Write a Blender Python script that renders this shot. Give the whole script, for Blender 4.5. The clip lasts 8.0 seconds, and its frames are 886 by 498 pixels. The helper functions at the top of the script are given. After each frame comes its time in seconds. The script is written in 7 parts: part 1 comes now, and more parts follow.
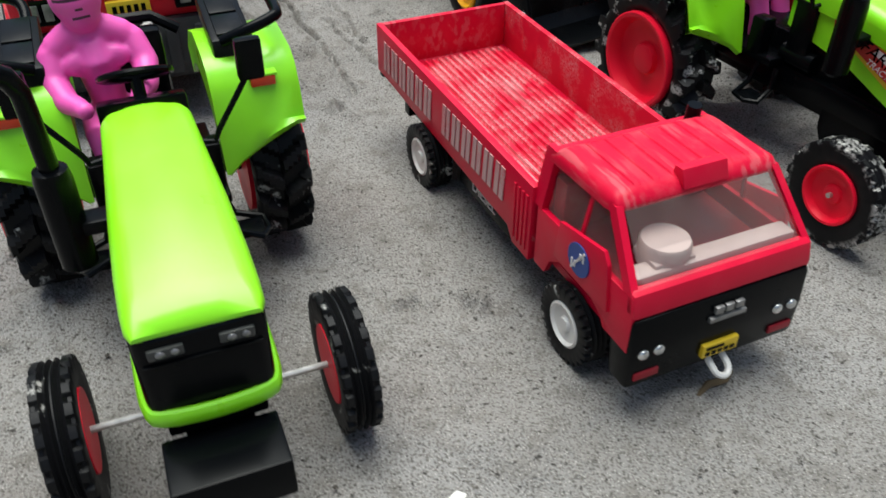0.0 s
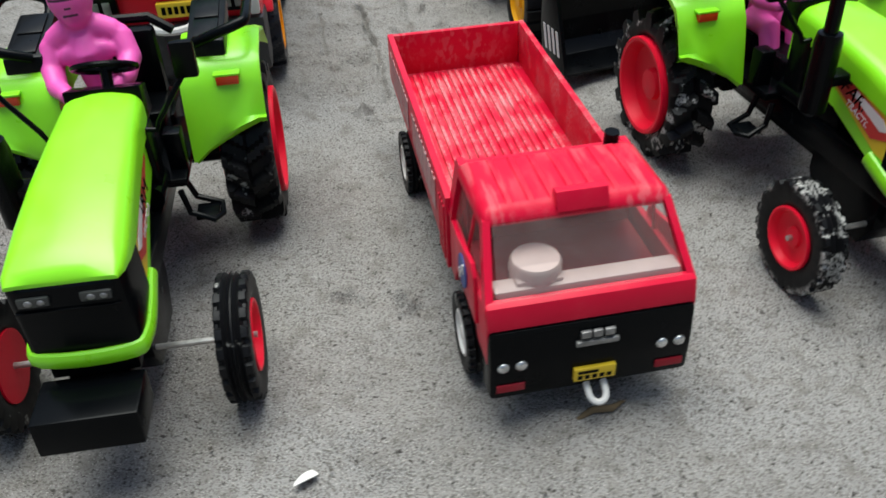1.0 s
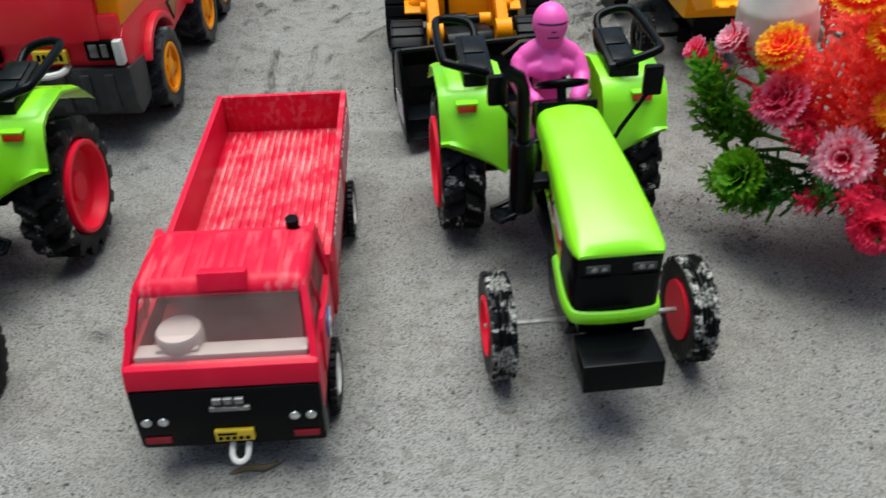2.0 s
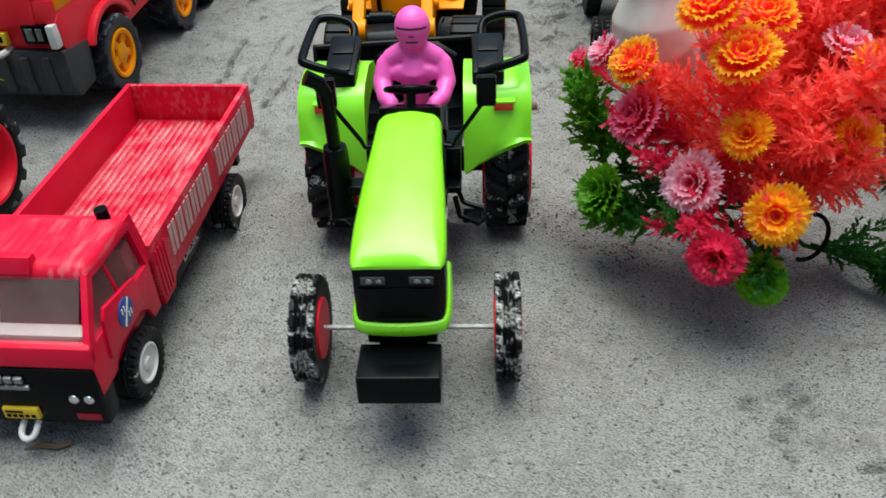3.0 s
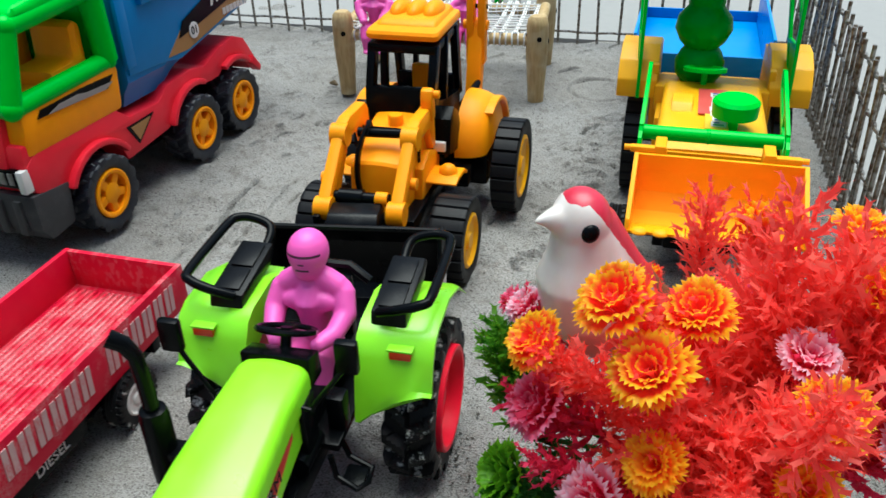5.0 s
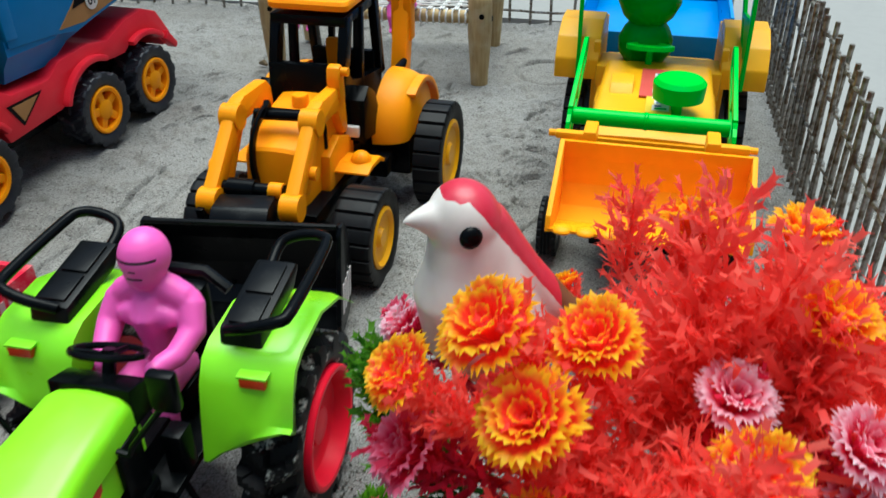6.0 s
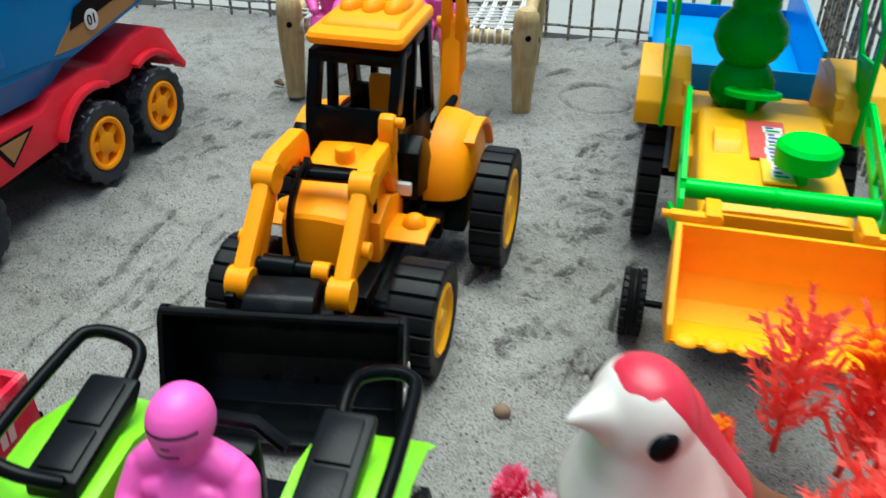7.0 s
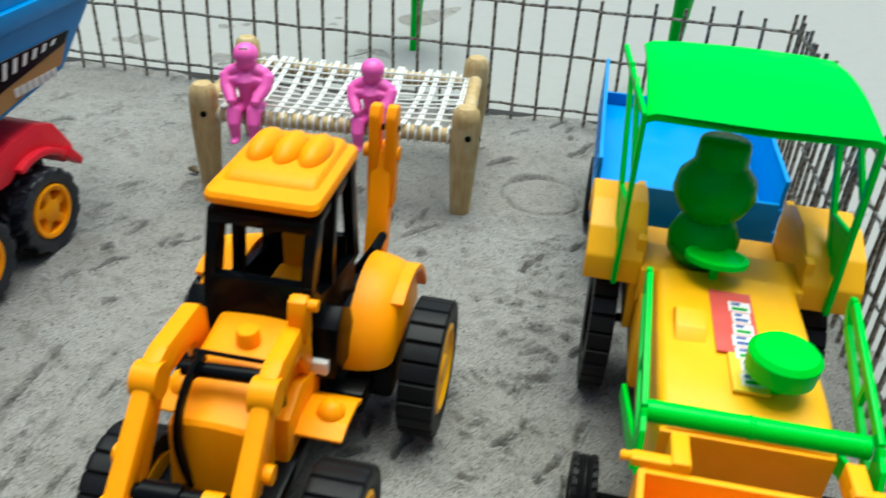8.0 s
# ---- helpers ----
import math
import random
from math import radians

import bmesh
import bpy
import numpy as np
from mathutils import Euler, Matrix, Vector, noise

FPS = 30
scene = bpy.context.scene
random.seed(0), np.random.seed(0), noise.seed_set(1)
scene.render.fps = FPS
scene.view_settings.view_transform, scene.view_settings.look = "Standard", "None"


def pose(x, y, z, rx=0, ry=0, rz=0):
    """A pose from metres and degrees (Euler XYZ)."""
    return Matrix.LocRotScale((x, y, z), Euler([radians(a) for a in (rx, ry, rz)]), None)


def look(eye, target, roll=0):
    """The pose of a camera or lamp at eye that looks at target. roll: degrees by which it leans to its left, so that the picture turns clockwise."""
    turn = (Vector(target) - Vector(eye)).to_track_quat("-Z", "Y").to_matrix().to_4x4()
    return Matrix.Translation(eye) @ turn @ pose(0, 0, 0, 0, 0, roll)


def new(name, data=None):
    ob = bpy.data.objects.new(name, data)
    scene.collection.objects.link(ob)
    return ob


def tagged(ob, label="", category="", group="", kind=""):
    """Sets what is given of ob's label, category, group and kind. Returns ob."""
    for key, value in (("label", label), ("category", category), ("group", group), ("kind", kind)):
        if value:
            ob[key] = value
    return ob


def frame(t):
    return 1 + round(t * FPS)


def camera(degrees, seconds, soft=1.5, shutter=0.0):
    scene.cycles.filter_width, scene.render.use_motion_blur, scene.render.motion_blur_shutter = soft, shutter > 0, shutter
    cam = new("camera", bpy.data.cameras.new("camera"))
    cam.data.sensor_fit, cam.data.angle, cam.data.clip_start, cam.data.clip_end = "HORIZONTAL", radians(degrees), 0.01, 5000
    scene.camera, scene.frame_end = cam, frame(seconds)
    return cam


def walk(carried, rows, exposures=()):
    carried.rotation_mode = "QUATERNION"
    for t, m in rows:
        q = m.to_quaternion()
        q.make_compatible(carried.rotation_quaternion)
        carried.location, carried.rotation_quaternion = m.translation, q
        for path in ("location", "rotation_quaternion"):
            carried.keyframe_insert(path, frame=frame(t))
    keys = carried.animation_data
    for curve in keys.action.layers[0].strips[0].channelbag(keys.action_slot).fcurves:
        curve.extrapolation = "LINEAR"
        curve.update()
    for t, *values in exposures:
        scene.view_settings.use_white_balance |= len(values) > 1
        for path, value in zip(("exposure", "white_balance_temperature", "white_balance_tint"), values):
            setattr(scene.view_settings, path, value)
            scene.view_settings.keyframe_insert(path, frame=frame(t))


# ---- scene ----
cam = camera(56.29, 8.0, soft=1.5, shutter=0.3)
PATH = [
    (0, (0.0007, 0.0417, 0.2127), (0.0000, 0.2790, 0.0292), 0.23),
    (0.2, (0.0137, 0.0338, 0.2119), (0.0056, 0.2706, 0.0278), -0.12),
    (0.5, (0.0368, 0.0278, 0.2113), (0.0032, 0.2640, 0.0294), -2.35),
    (0.8, (0.0684, 0.0342, 0.2131), (0.0179, 0.2699, 0.0345), -2.46),
    (1, (0.0952, 0.0390, 0.2189), (0.0321, 0.2710, 0.0393), -2.65),
    (1.2, (0.1265, 0.0400, 0.2299), (0.0476, 0.2699, 0.0540), -3.35),
    (1.5, (0.1762, 0.0411, 0.2451), (0.0889, 0.2667, 0.0677), -2.69),
    (1.8, (0.2204, 0.0581, 0.2482), (0.1312, 0.2872, 0.0762), -1.42),
    (2, (0.2425, 0.0755, 0.2532), (0.1497, 0.3002, 0.0774), -1.63),
    (2.2, (0.2584, 0.0901, 0.2649), (0.1654, 0.3129, 0.0870), -1.37),
    (3.3, (0.3812, 0.1362, 0.2524), (0.2431, 0.3365, 0.0770), -3.11),
    (3.5, (0.3965, 0.1403, 0.2545), (0.2492, 0.3367, 0.0821), -3.37),
    (3.8, (0.3941, 0.1607, 0.2588), (0.2336, 0.3534, 0.0942), -3.25),
    (4, (0.3921, 0.1787, 0.2620), (0.2256, 0.3687, 0.1001), -2.99),
    (4.2, (0.3912, 0.1952, 0.2665), (0.2196, 0.3848, 0.1096), -2.78),
    (4.5, (0.3857, 0.2213, 0.2794), (0.2135, 0.4111, 0.1234), -2.34),
    (4.7, (0.3775, 0.2417, 0.2885), (0.2061, 0.4331, 0.1336), -2.04),
    (5.8, (0.3774, 0.3106, 0.2529), (0.2132, 0.5065, 0.0958), -0.94),
    (6, (0.3721, 0.3277, 0.2559), (0.2096, 0.5237, 0.0973), -0.66),
    (6.2, (0.3618, 0.3400, 0.2572), (0.2016, 0.5372, 0.0975), -0.17),
    (6.5, (0.3409, 0.3512, 0.2575), (0.1814, 0.5481, 0.0969), 0.13),
    (7, (0.2905, 0.3674, 0.2559), (0.1329, 0.5646, 0.0938), 0.50),
    (7.5, (0.2416, 0.3911, 0.2677), (0.0888, 0.5914, 0.1049), 1.66),
    (7.8, (0.2415, 0.4178, 0.2811), (0.0918, 0.6231, 0.1214), 2.52),
    (8, (0.2415, 0.4390, 0.2909), (0.1003, 0.6498, 0.1309), 3.73),
]
EXPOSURES = [(0, 0.22, 6130, 2), (0.5, 0.21, 6100, 2), (1.5, 0.15, 6040, 0), (2.2, 0.22, 6000, -1), (3.5, 0.32, 5860, -2), (4.5, 0.37, 5820, -2), (6.0, 0.17, 5780, -5), (7.0, 0.32, 5720, -8), (8, 0.30, 5980, -8)]
walk(cam, [(t, look(eye, target, roll)) for t, eye, target, roll in PATH], EXPOSURES)

# ---- world
world = bpy.data.worlds.new("world")
scene.world = world
world.use_nodes = True
wn = world.node_tree.nodes
sky = wn.new("ShaderNodeTexSky")
sky.sky_type, sky.sun_disc = "NISHITA", False
sky.sun_elevation, sky.sun_rotation = radians(80), radians(-25)
world.node_tree.links.new(sky.outputs[0], wn["Background"].inputs[0])
sky.dust_density, sky.ozone_density, sky.air_density = 4.0, 0.4, 1.0
wn["Background"].inputs[1].default_value = 0.128
sun_data = bpy.data.lights.new("sun", "SUN")
sun_data.energy, sun_data.angle, sun_data.color = 3.55, radians(50), (1.0, 0.97, 0.92)
sun = new("sun", sun_data)
sun.matrix_world = look((-0.20, 0.42, 2.6), (0, 0, 0))


# ---- materials
def material(name):
    mat = bpy.data.materials.new(name)
    mat.use_nodes = True
    return mat, mat.node_tree.nodes, mat.node_tree.links, mat.node_tree.nodes["Principled BSDF"]


def ramp(nodes, links, source, lo, hi):
    r = nodes.new("ShaderNodeMapRange")
    r.inputs[1].default_value, r.inputs[2].default_value = lo, hi
    links.new(source, r.inputs[0])
    return r.outputs[0]


def noise_node(nodes, links, coords, scale, detail=4.0, stretch=None):
    src = coords
    if stretch:
        mp = nodes.new("ShaderNodeMapping")
        mp.inputs[3].default_value = stretch
        links.new(coords, mp.inputs[0])
        src = mp.outputs[0]
    n = nodes.new("ShaderNodeTexNoise")
    n.inputs["Scale"].default_value, n.inputs["Detail"].default_value = scale, detail
    links.new(src, n.inputs["Vector"])
    return n.outputs[0]


def mixed(nodes, links, fac, a, b):
    m = nodes.new("ShaderNodeMix")
    m.data_type = "RGBA"
    links.new(fac, m.inputs[0])
    for slot, v in ((6, a), (7, b)):
        if isinstance(v, tuple):
            m.inputs[slot].default_value = (*v, 1)
        else:
            links.new(v, m.inputs[slot])
    return m.outputs[2]


def plastic(name, col, rough=0.3, dust=0.25, dust_col=(0.42, 0.40, 0.37), scuff=None, sss=0.0, lo=0.52, hi=0.78, spec=0.5):
    """Moulded plastic with slight unevenness, settled dust and, where scuff is given, pale streaks along y."""
    mat, nodes, links, bsdf = material(name)
    co = nodes.new("ShaderNodeTexCoord").outputs["Object"]
    fine, broad = noise_node(nodes, links, co, 900, 3), noise_node(nodes, links, co, 70, 5)
    dark = tuple(c * 0.94 for c in col)
    base = mixed(nodes, links, ramp(nodes, links, broad, 0.35, 0.65), dark, col)
    mask = nodes.new("ShaderNodeMath")
    mask.operation = "MULTIPLY"
    links.new(ramp(nodes, links, broad, lo, hi), mask.inputs[0])
    links.new(ramp(nodes, links, fine, 0.35, 0.7), mask.inputs[1])
    amount = nodes.new("ShaderNodeMath")
    amount.operation = "MULTIPLY"
    links.new(mask.outputs[0], amount.inputs[0])
    amount.inputs[1].default_value = dust
    colour = mixed(nodes, links, amount.outputs[0], base, dust_col)
    if scuff:
        streak = noise_node(nodes, links, co, 210, 8, (1.6, 0.20, 1.0))
        wide = noise_node(nodes, links, co, 38, 5, (1.2, 0.6, 1.0))
        both = nodes.new("ShaderNodeMath")
        both.operation = "MULTIPLY"
        links.new(ramp(nodes, links, streak, 0.50, 0.60), both.inputs[0])
        links.new(ramp(nodes, links, wide, 0.38, 0.58), both.inputs[1])
        amt = nodes.new("ShaderNodeMath")
        amt.operation = "MULTIPLY"
        links.new(both.outputs[0], amt.inputs[0])
        amt.inputs[1].default_value = scuff
        colour = mixed(nodes, links, amt.outputs[0], colour, (0.62, 0.50, 0.48))
    links.new(colour, bsdf.inputs["Base Color"])
    rr = nodes.new("ShaderNodeMapRange")
    rr.inputs[3].default_value, rr.inputs[4].default_value = rough - 0.06, rough + 0.14
    links.new(broad, rr.inputs[0])
    links.new(rr.outputs[0], bsdf.inputs["Roughness"])
    bsdf.inputs["Specular IOR Level"].default_value = spec
    if sss:
        bsdf.inputs["Subsurface Weight"].default_value = sss
        bsdf.inputs["Subsurface Radius"].default_value = (0.004, 0.003, 0.003)
        bsdf.inputs["Subsurface Scale"].default_value = 1.0
    bump = nodes.new("ShaderNodeBump")
    bump.inputs["Strength"].default_value, bump.inputs["Distance"].default_value = 0.08, 0.0006
    links.new(broad, bump.inputs["Height"])
    links.new(bump.outputs[0], bsdf.inputs["Normal"])
    return mat


def glass(name, tint, rough=0.12, alpha=0.25):
    mat, nodes, links, bsdf = material(name)
    co = nodes.new("ShaderNodeTexCoord").outputs["Object"]
    n = noise_node(nodes, links, co, 120, 6)
    bsdf.inputs["Base Color"].default_value = (*tint, 1)
    bsdf.inputs["Roughness"].default_value = rough
    bsdf.inputs["Specular IOR Level"].default_value = 0.25
    a = nodes.new("ShaderNodeMapRange")
    a.inputs[3].default_value, a.inputs[4].default_value = alpha * 0.5, alpha * 1.5
    links.new(n, a.inputs[0])
    links.new(a.outputs[0], bsdf.inputs["Alpha"])
    return mat


def metal(name, col, rough=0.3, rust=None):
    mat, nodes, links, bsdf = material(name)
    co = nodes.new("ShaderNodeTexCoord").outputs["Object"]
    n = noise_node(nodes, links, co, 260, 6)
    m = ramp(nodes, links, n, 0.42, 0.6)
    links.new(mixed(nodes, links, m, col, rust or tuple(c * 0.7 for c in col)), bsdf.inputs["Base Color"])
    bsdf.inputs["Metallic"].default_value, bsdf.inputs["Roughness"].default_value = 0.8, rough
    return mat


def rubber(name, dust, tread=0.0):
    """Black tyre rubber; dust: how much dried pale mud clings to it, beyond the radius tread."""
    mat, nodes, links, bsdf = material(name)
    co = nodes.new("ShaderNodeTexCoord").outputs["Object"]
    a, b = noise_node(nodes, links, co, 130, 8), noise_node(nodes, links, co, 700, 4)
    lo = 0.66 - 0.30 * dust
    both = nodes.new("ShaderNodeMath")
    both.operation = "MULTIPLY"
    links.new(ramp(nodes, links, a, lo, lo + 0.05), both.inputs[0])
    links.new(ramp(nodes, links, b, 0.38, 0.56), both.inputs[1])
    mask = both.outputs[0]
    if tread:
        flat = nodes.new("ShaderNodeMapping")
        flat.inputs[3].default_value = (0, 1, 1)
        links.new(co, flat.inputs[0])
        dist = nodes.new("ShaderNodeVectorMath")
        dist.operation = "LENGTH"
        links.new(flat.outputs[0], dist.inputs[0])
        cut = nodes.new("ShaderNodeMath")
        cut.operation = "MULTIPLY"
        links.new(mask, cut.inputs[0])
        links.new(ramp(nodes, links, dist.outputs["Value"], tread, tread + 0.0025), cut.inputs[1])
        mask = cut.outputs[0]
    links.new(mixed(nodes, links, mask, (0.0042, 0.0042, 0.005), (0.42, 0.41, 0.38)), bsdf.inputs["Base Color"])
    bsdf.inputs["Roughness"].default_value = 0.5
    bsdf.inputs["Specular IOR Level"].default_value = 0.2
    bump = nodes.new("ShaderNodeBump")
    bump.inputs["Strength"].default_value, bump.inputs["Distance"].default_value = 0.4, 0.0006
    links.new(a, bump.inputs["Height"])
    links.new(bump.outputs[0], bsdf.inputs["Normal"])
    return mat


def sand():
    mat, nodes, links, bsdf = material("sand")
    co = nodes.new("ShaderNodeTexCoord").outputs["Object"]
    grain, mid, wide = noise_node(nodes, links, co, 1150, 5), noise_node(nodes, links, co, 95, 8), noise_node(nodes, links, co, 9, 6)
    fleck, clump = noise_node(nodes, links, co, 520, 3), noise_node(nodes, links, co, 240, 5)
    c1 = mixed(nodes, links, ramp(nodes, links, wide, 0.38, 0.62), (0.285, 0.270, 0.250), (0.340, 0.328, 0.312))
    c2 = mixed(nodes, links, ramp(nodes, links, mid, 0.52, 0.70), c1, (0.225, 0.210, 0.190))
    c3 = mixed(nodes, links, ramp(nodes, links, grain, 0.50, 0.60), c2, (0.155, 0.144, 0.129))
    c4 = mixed(nodes, links, ramp(nodes, links, fleck, 0.62, 0.69), c3, (0.062, 0.056, 0.050))
    vor = nodes.new("ShaderNodeTexVoronoi")
    vor.inputs["Scale"].default_value = 800
    links.new(co, vor.inputs["Vector"])
    c5 = mixed(nodes, links, ramp(nodes, links, vor.outputs["Distance"], 0.24, 0.08), c4, (0.56, 0.53, 0.49))
    links.new(c5, bsdf.inputs["Base Color"])
    bsdf.inputs["Roughness"].default_value = 0.95
    bsdf.inputs["Specular IOR Level"].default_value = 0.2
    height = grain
    for more, weight in ((mid, 1.9), (clump, 0.8)):
        h = nodes.new("ShaderNodeMath")
        h.operation = "MULTIPLY_ADD"
        links.new(more, h.inputs[0])
        h.inputs[1].default_value = weight
        links.new(height, h.inputs[2])
        height = h.outputs[0]
    bump = nodes.new("ShaderNodeBump")
    bump.inputs["Strength"].default_value, bump.inputs["Distance"].default_value = 0.9, 0.0020
    links.new(height, bump.inputs["Height"])
    links.new(bump.outputs[0], bsdf.inputs["Normal"])
    return mat


def see_through(nodes, links, bsdf, colour, share=0.55):
    """Lets part of the light pass through thin petals and leaves."""
    tr = nodes.new("ShaderNodeBsdfTranslucent")
    links.new(colour, tr.inputs[0])
    mix = nodes.new("ShaderNodeMixShader")
    mix.inputs[0].default_value = share
    links.new(bsdf.outputs[0], mix.inputs[1])
    links.new(tr.outputs[0], mix.inputs[2])
    links.new(mix.outputs[0], nodes["Material Output"].inputs[0])


def tinted(name, inner, outer, rough=0.45, scale=60, share=0.55):
    """Thin moulded petals or leaves: two colours mixed unevenly, light shining through a little."""
    mat, nodes, links, bsdf = material(name)
    co = nodes.new("ShaderNodeTexCoord").outputs["Object"]
    isl = nodes.new("ShaderNodeNewGeometry").outputs["Random Per Island"]
    n = noise_node(nodes, links, co, scale, 3)
    add = nodes.new("ShaderNodeMath")
    add.operation = "ADD"
    links.new(n, add.inputs[0])
    links.new(ramp(nodes, links, isl, -1.0, 3.0), add.inputs[1])
    c = mixed(nodes, links, ramp(nodes, links, add.outputs[0], 0.6, 1.15), inner, outer)
    links.new(c, bsdf.inputs["Base Color"])
    bsdf.inputs["Roughness"].default_value = rough
    bsdf.inputs["Specular IOR Level"].default_value = 0.3
    see_through(nodes, links, bsdf, c, share)
    return mat


LIME = plastic("lime_plastic", (0.30, 0.82, 0.012), 0.27, 0.05, sss=0.1, spec=0.55)
BLACK = plastic("black_plastic", (0.0022, 0.0027, 0.0034), 0.20, 0.0, spec=0.09)
BLACK_DUSTY = plastic("dusty_black_plastic", (0.0025, 0.003, 0.0038), 0.26, 0.12, (0.20, 0.20, 0.19), spec=0.14, lo=0.56, hi=0.74)
RED = plastic("red_plastic", (0.62, 0.002, 0.034), 0.32, 0.08, (0.60, 0.30, 0.28), spec=0.22)
RED_DUSTY = plastic("dusty_red_plastic", (0.62, 0.002, 0.034), 0.40, 0.18, (0.62, 0.30, 0.30), scuff=0.14, spec=0.2)
RED_SCUFFED = plastic("scuffed_red_plastic", (0.60, 0.003, 0.034), 0.42, 0.42, (0.60, 0.28, 0.28), scuff=0.12, spec=0.2, lo=0.46, hi=0.66)
RED_WORN = plastic("worn_red_plastic", (0.60, 0.006, 0.038), 0.50, 0.72, (0.66, 0.34, 0.34), scuff=0.30, spec=0.2, lo=0.40, hi=0.54)
RED_FILM = plastic("dust_filmed_red_plastic", (0.60, 0.004, 0.034), 0.48, 0.55, (0.52, 0.36, 0.34), spec=0.2, lo=0.46, hi=0.64)
DARK_RED = plastic("dark_red_plastic", (0.30, 0.006, 0.018), 0.45, 0.35, (0.45, 0.30, 0.28))
RIM_RED = plastic("rim_red_plastic", (0.88, 0.006, 0.035), 0.38, 0.0, spec=0.2)
TRUCK_RED = plastic("dumper_red_plastic", (0.80, 0.014, 0.036), 0.32, 0.08, spec=0.3)
ORANGE = plastic("orange_plastic", (1.0, 0.325, 0.0), 0.36, 0.0, sss=0.3, spec=0.15)
YELLOW = plastic("yellow_plastic", (0.90, 0.425, 0.002), 0.36, 0.03, sss=0.1, spec=0.25)
BUCKET_ORANGE = plastic("bucket_orange_plastic", (1.0, 0.39, 0.001), 0.40, 0.02, sss=0.1, spec=0.14)
GREEN = plastic("green_plastic", (0.002, 0.54, 0.014), 0.36, 0.0, sss=0.1, spec=0.25)
DARK_GREEN = plastic("dark_green_plastic", (0.002, 0.30, 0.008), 0.24, 0.0, sss=0.35, spec=0.12)
BLUE = plastic("blue_plastic", (0.008, 0.19, 0.50), 0.32, 0.06, spec=0.3)
SKY_BLUE = plastic("sky_blue_plastic", (0.015, 0.26, 0.70), 0.28, 0.05, spec=0.3)
GREY = plastic("dark_grey_plastic", (0.030, 0.030, 0.033), 0.5, 0.2)
WHITE = plastic("white_plastic", (0.72, 0.70, 0.66), 0.4, 0.2)
CREAM = plastic("cream_plastic", (0.46, 0.36, 0.33), 0.5, 0.3)
PINK = plastic("pink_plastic", (0.86, 0.11, 0.47), 0.42, 0.03, sss=0.2)
SILVER = metal("chrome_paint", (0.75, 0.75, 0.74), 0.25)
DIM_CHROME = metal("worn_chrome", (0.30, 0.30, 0.30), 0.45)
BUMPER_RED = plastic("bumper_red", (0.33, 0.006, 0.02), 0.4, 0.1, spec=0.3)
STEEL = metal("steel_rod", (0.55, 0.53, 0.50), 0.35)
TYRE = rubber("clean_tyre", 0.10)
TYRE_BLACK = rubber("black_tyre", -0.40)
TYRE_DUSTY = rubber("dusty_tyre", 0.30)
TYRE_WHITE = rubber("mud_caked_tyre", 0.62, 0.0195)
LAMP_RED = plastic("reflector_red", (0.75, 0.055, 0.01), 0.2, 0.02)
GLASS = glass("dusty_clear_plastic", (0.48, 0.36, 0.34), 0.16, 0.08)
HEADLAMP = plastic("headlamp_grey", (0.032, 0.035, 0.033), 0.12, 0.05)
STICKER_BLUE = plastic("sticker_blue", (0.02, 0.06, 0.28), 0.4, 0.05)
STICKER_WHITE = plastic("sticker_white", (0.75, 0.70, 0.68), 0.45, 0.35)
FADED_WHITE = plastic("faded_lettering", (0.62, 0.38, 0.37), 0.5, 0.85, (0.60, 0.02, 0.05), lo=0.48, hi=0.64)
STICKER_YELLOW = plastic("sticker_yellow", (0.80, 0.55, 0.02), 0.45, 0.1)
STICKER_RED = plastic("sticker_red", (0.60, 0.035, 0.03), 0.45, 0.1)
STICKER_PINK = plastic("sticker_faded_red", (0.62, 0.075, 0.06), 0.4, 0.15)
STICKER_GREY = plastic("sticker_grey", (0.28, 0.24, 0.22), 0.45, 0.1)
STICKER_BROWN = plastic("sticker_brown", (0.36, 0.17, 0.045), 0.45, 0.1)
SAND = sand()


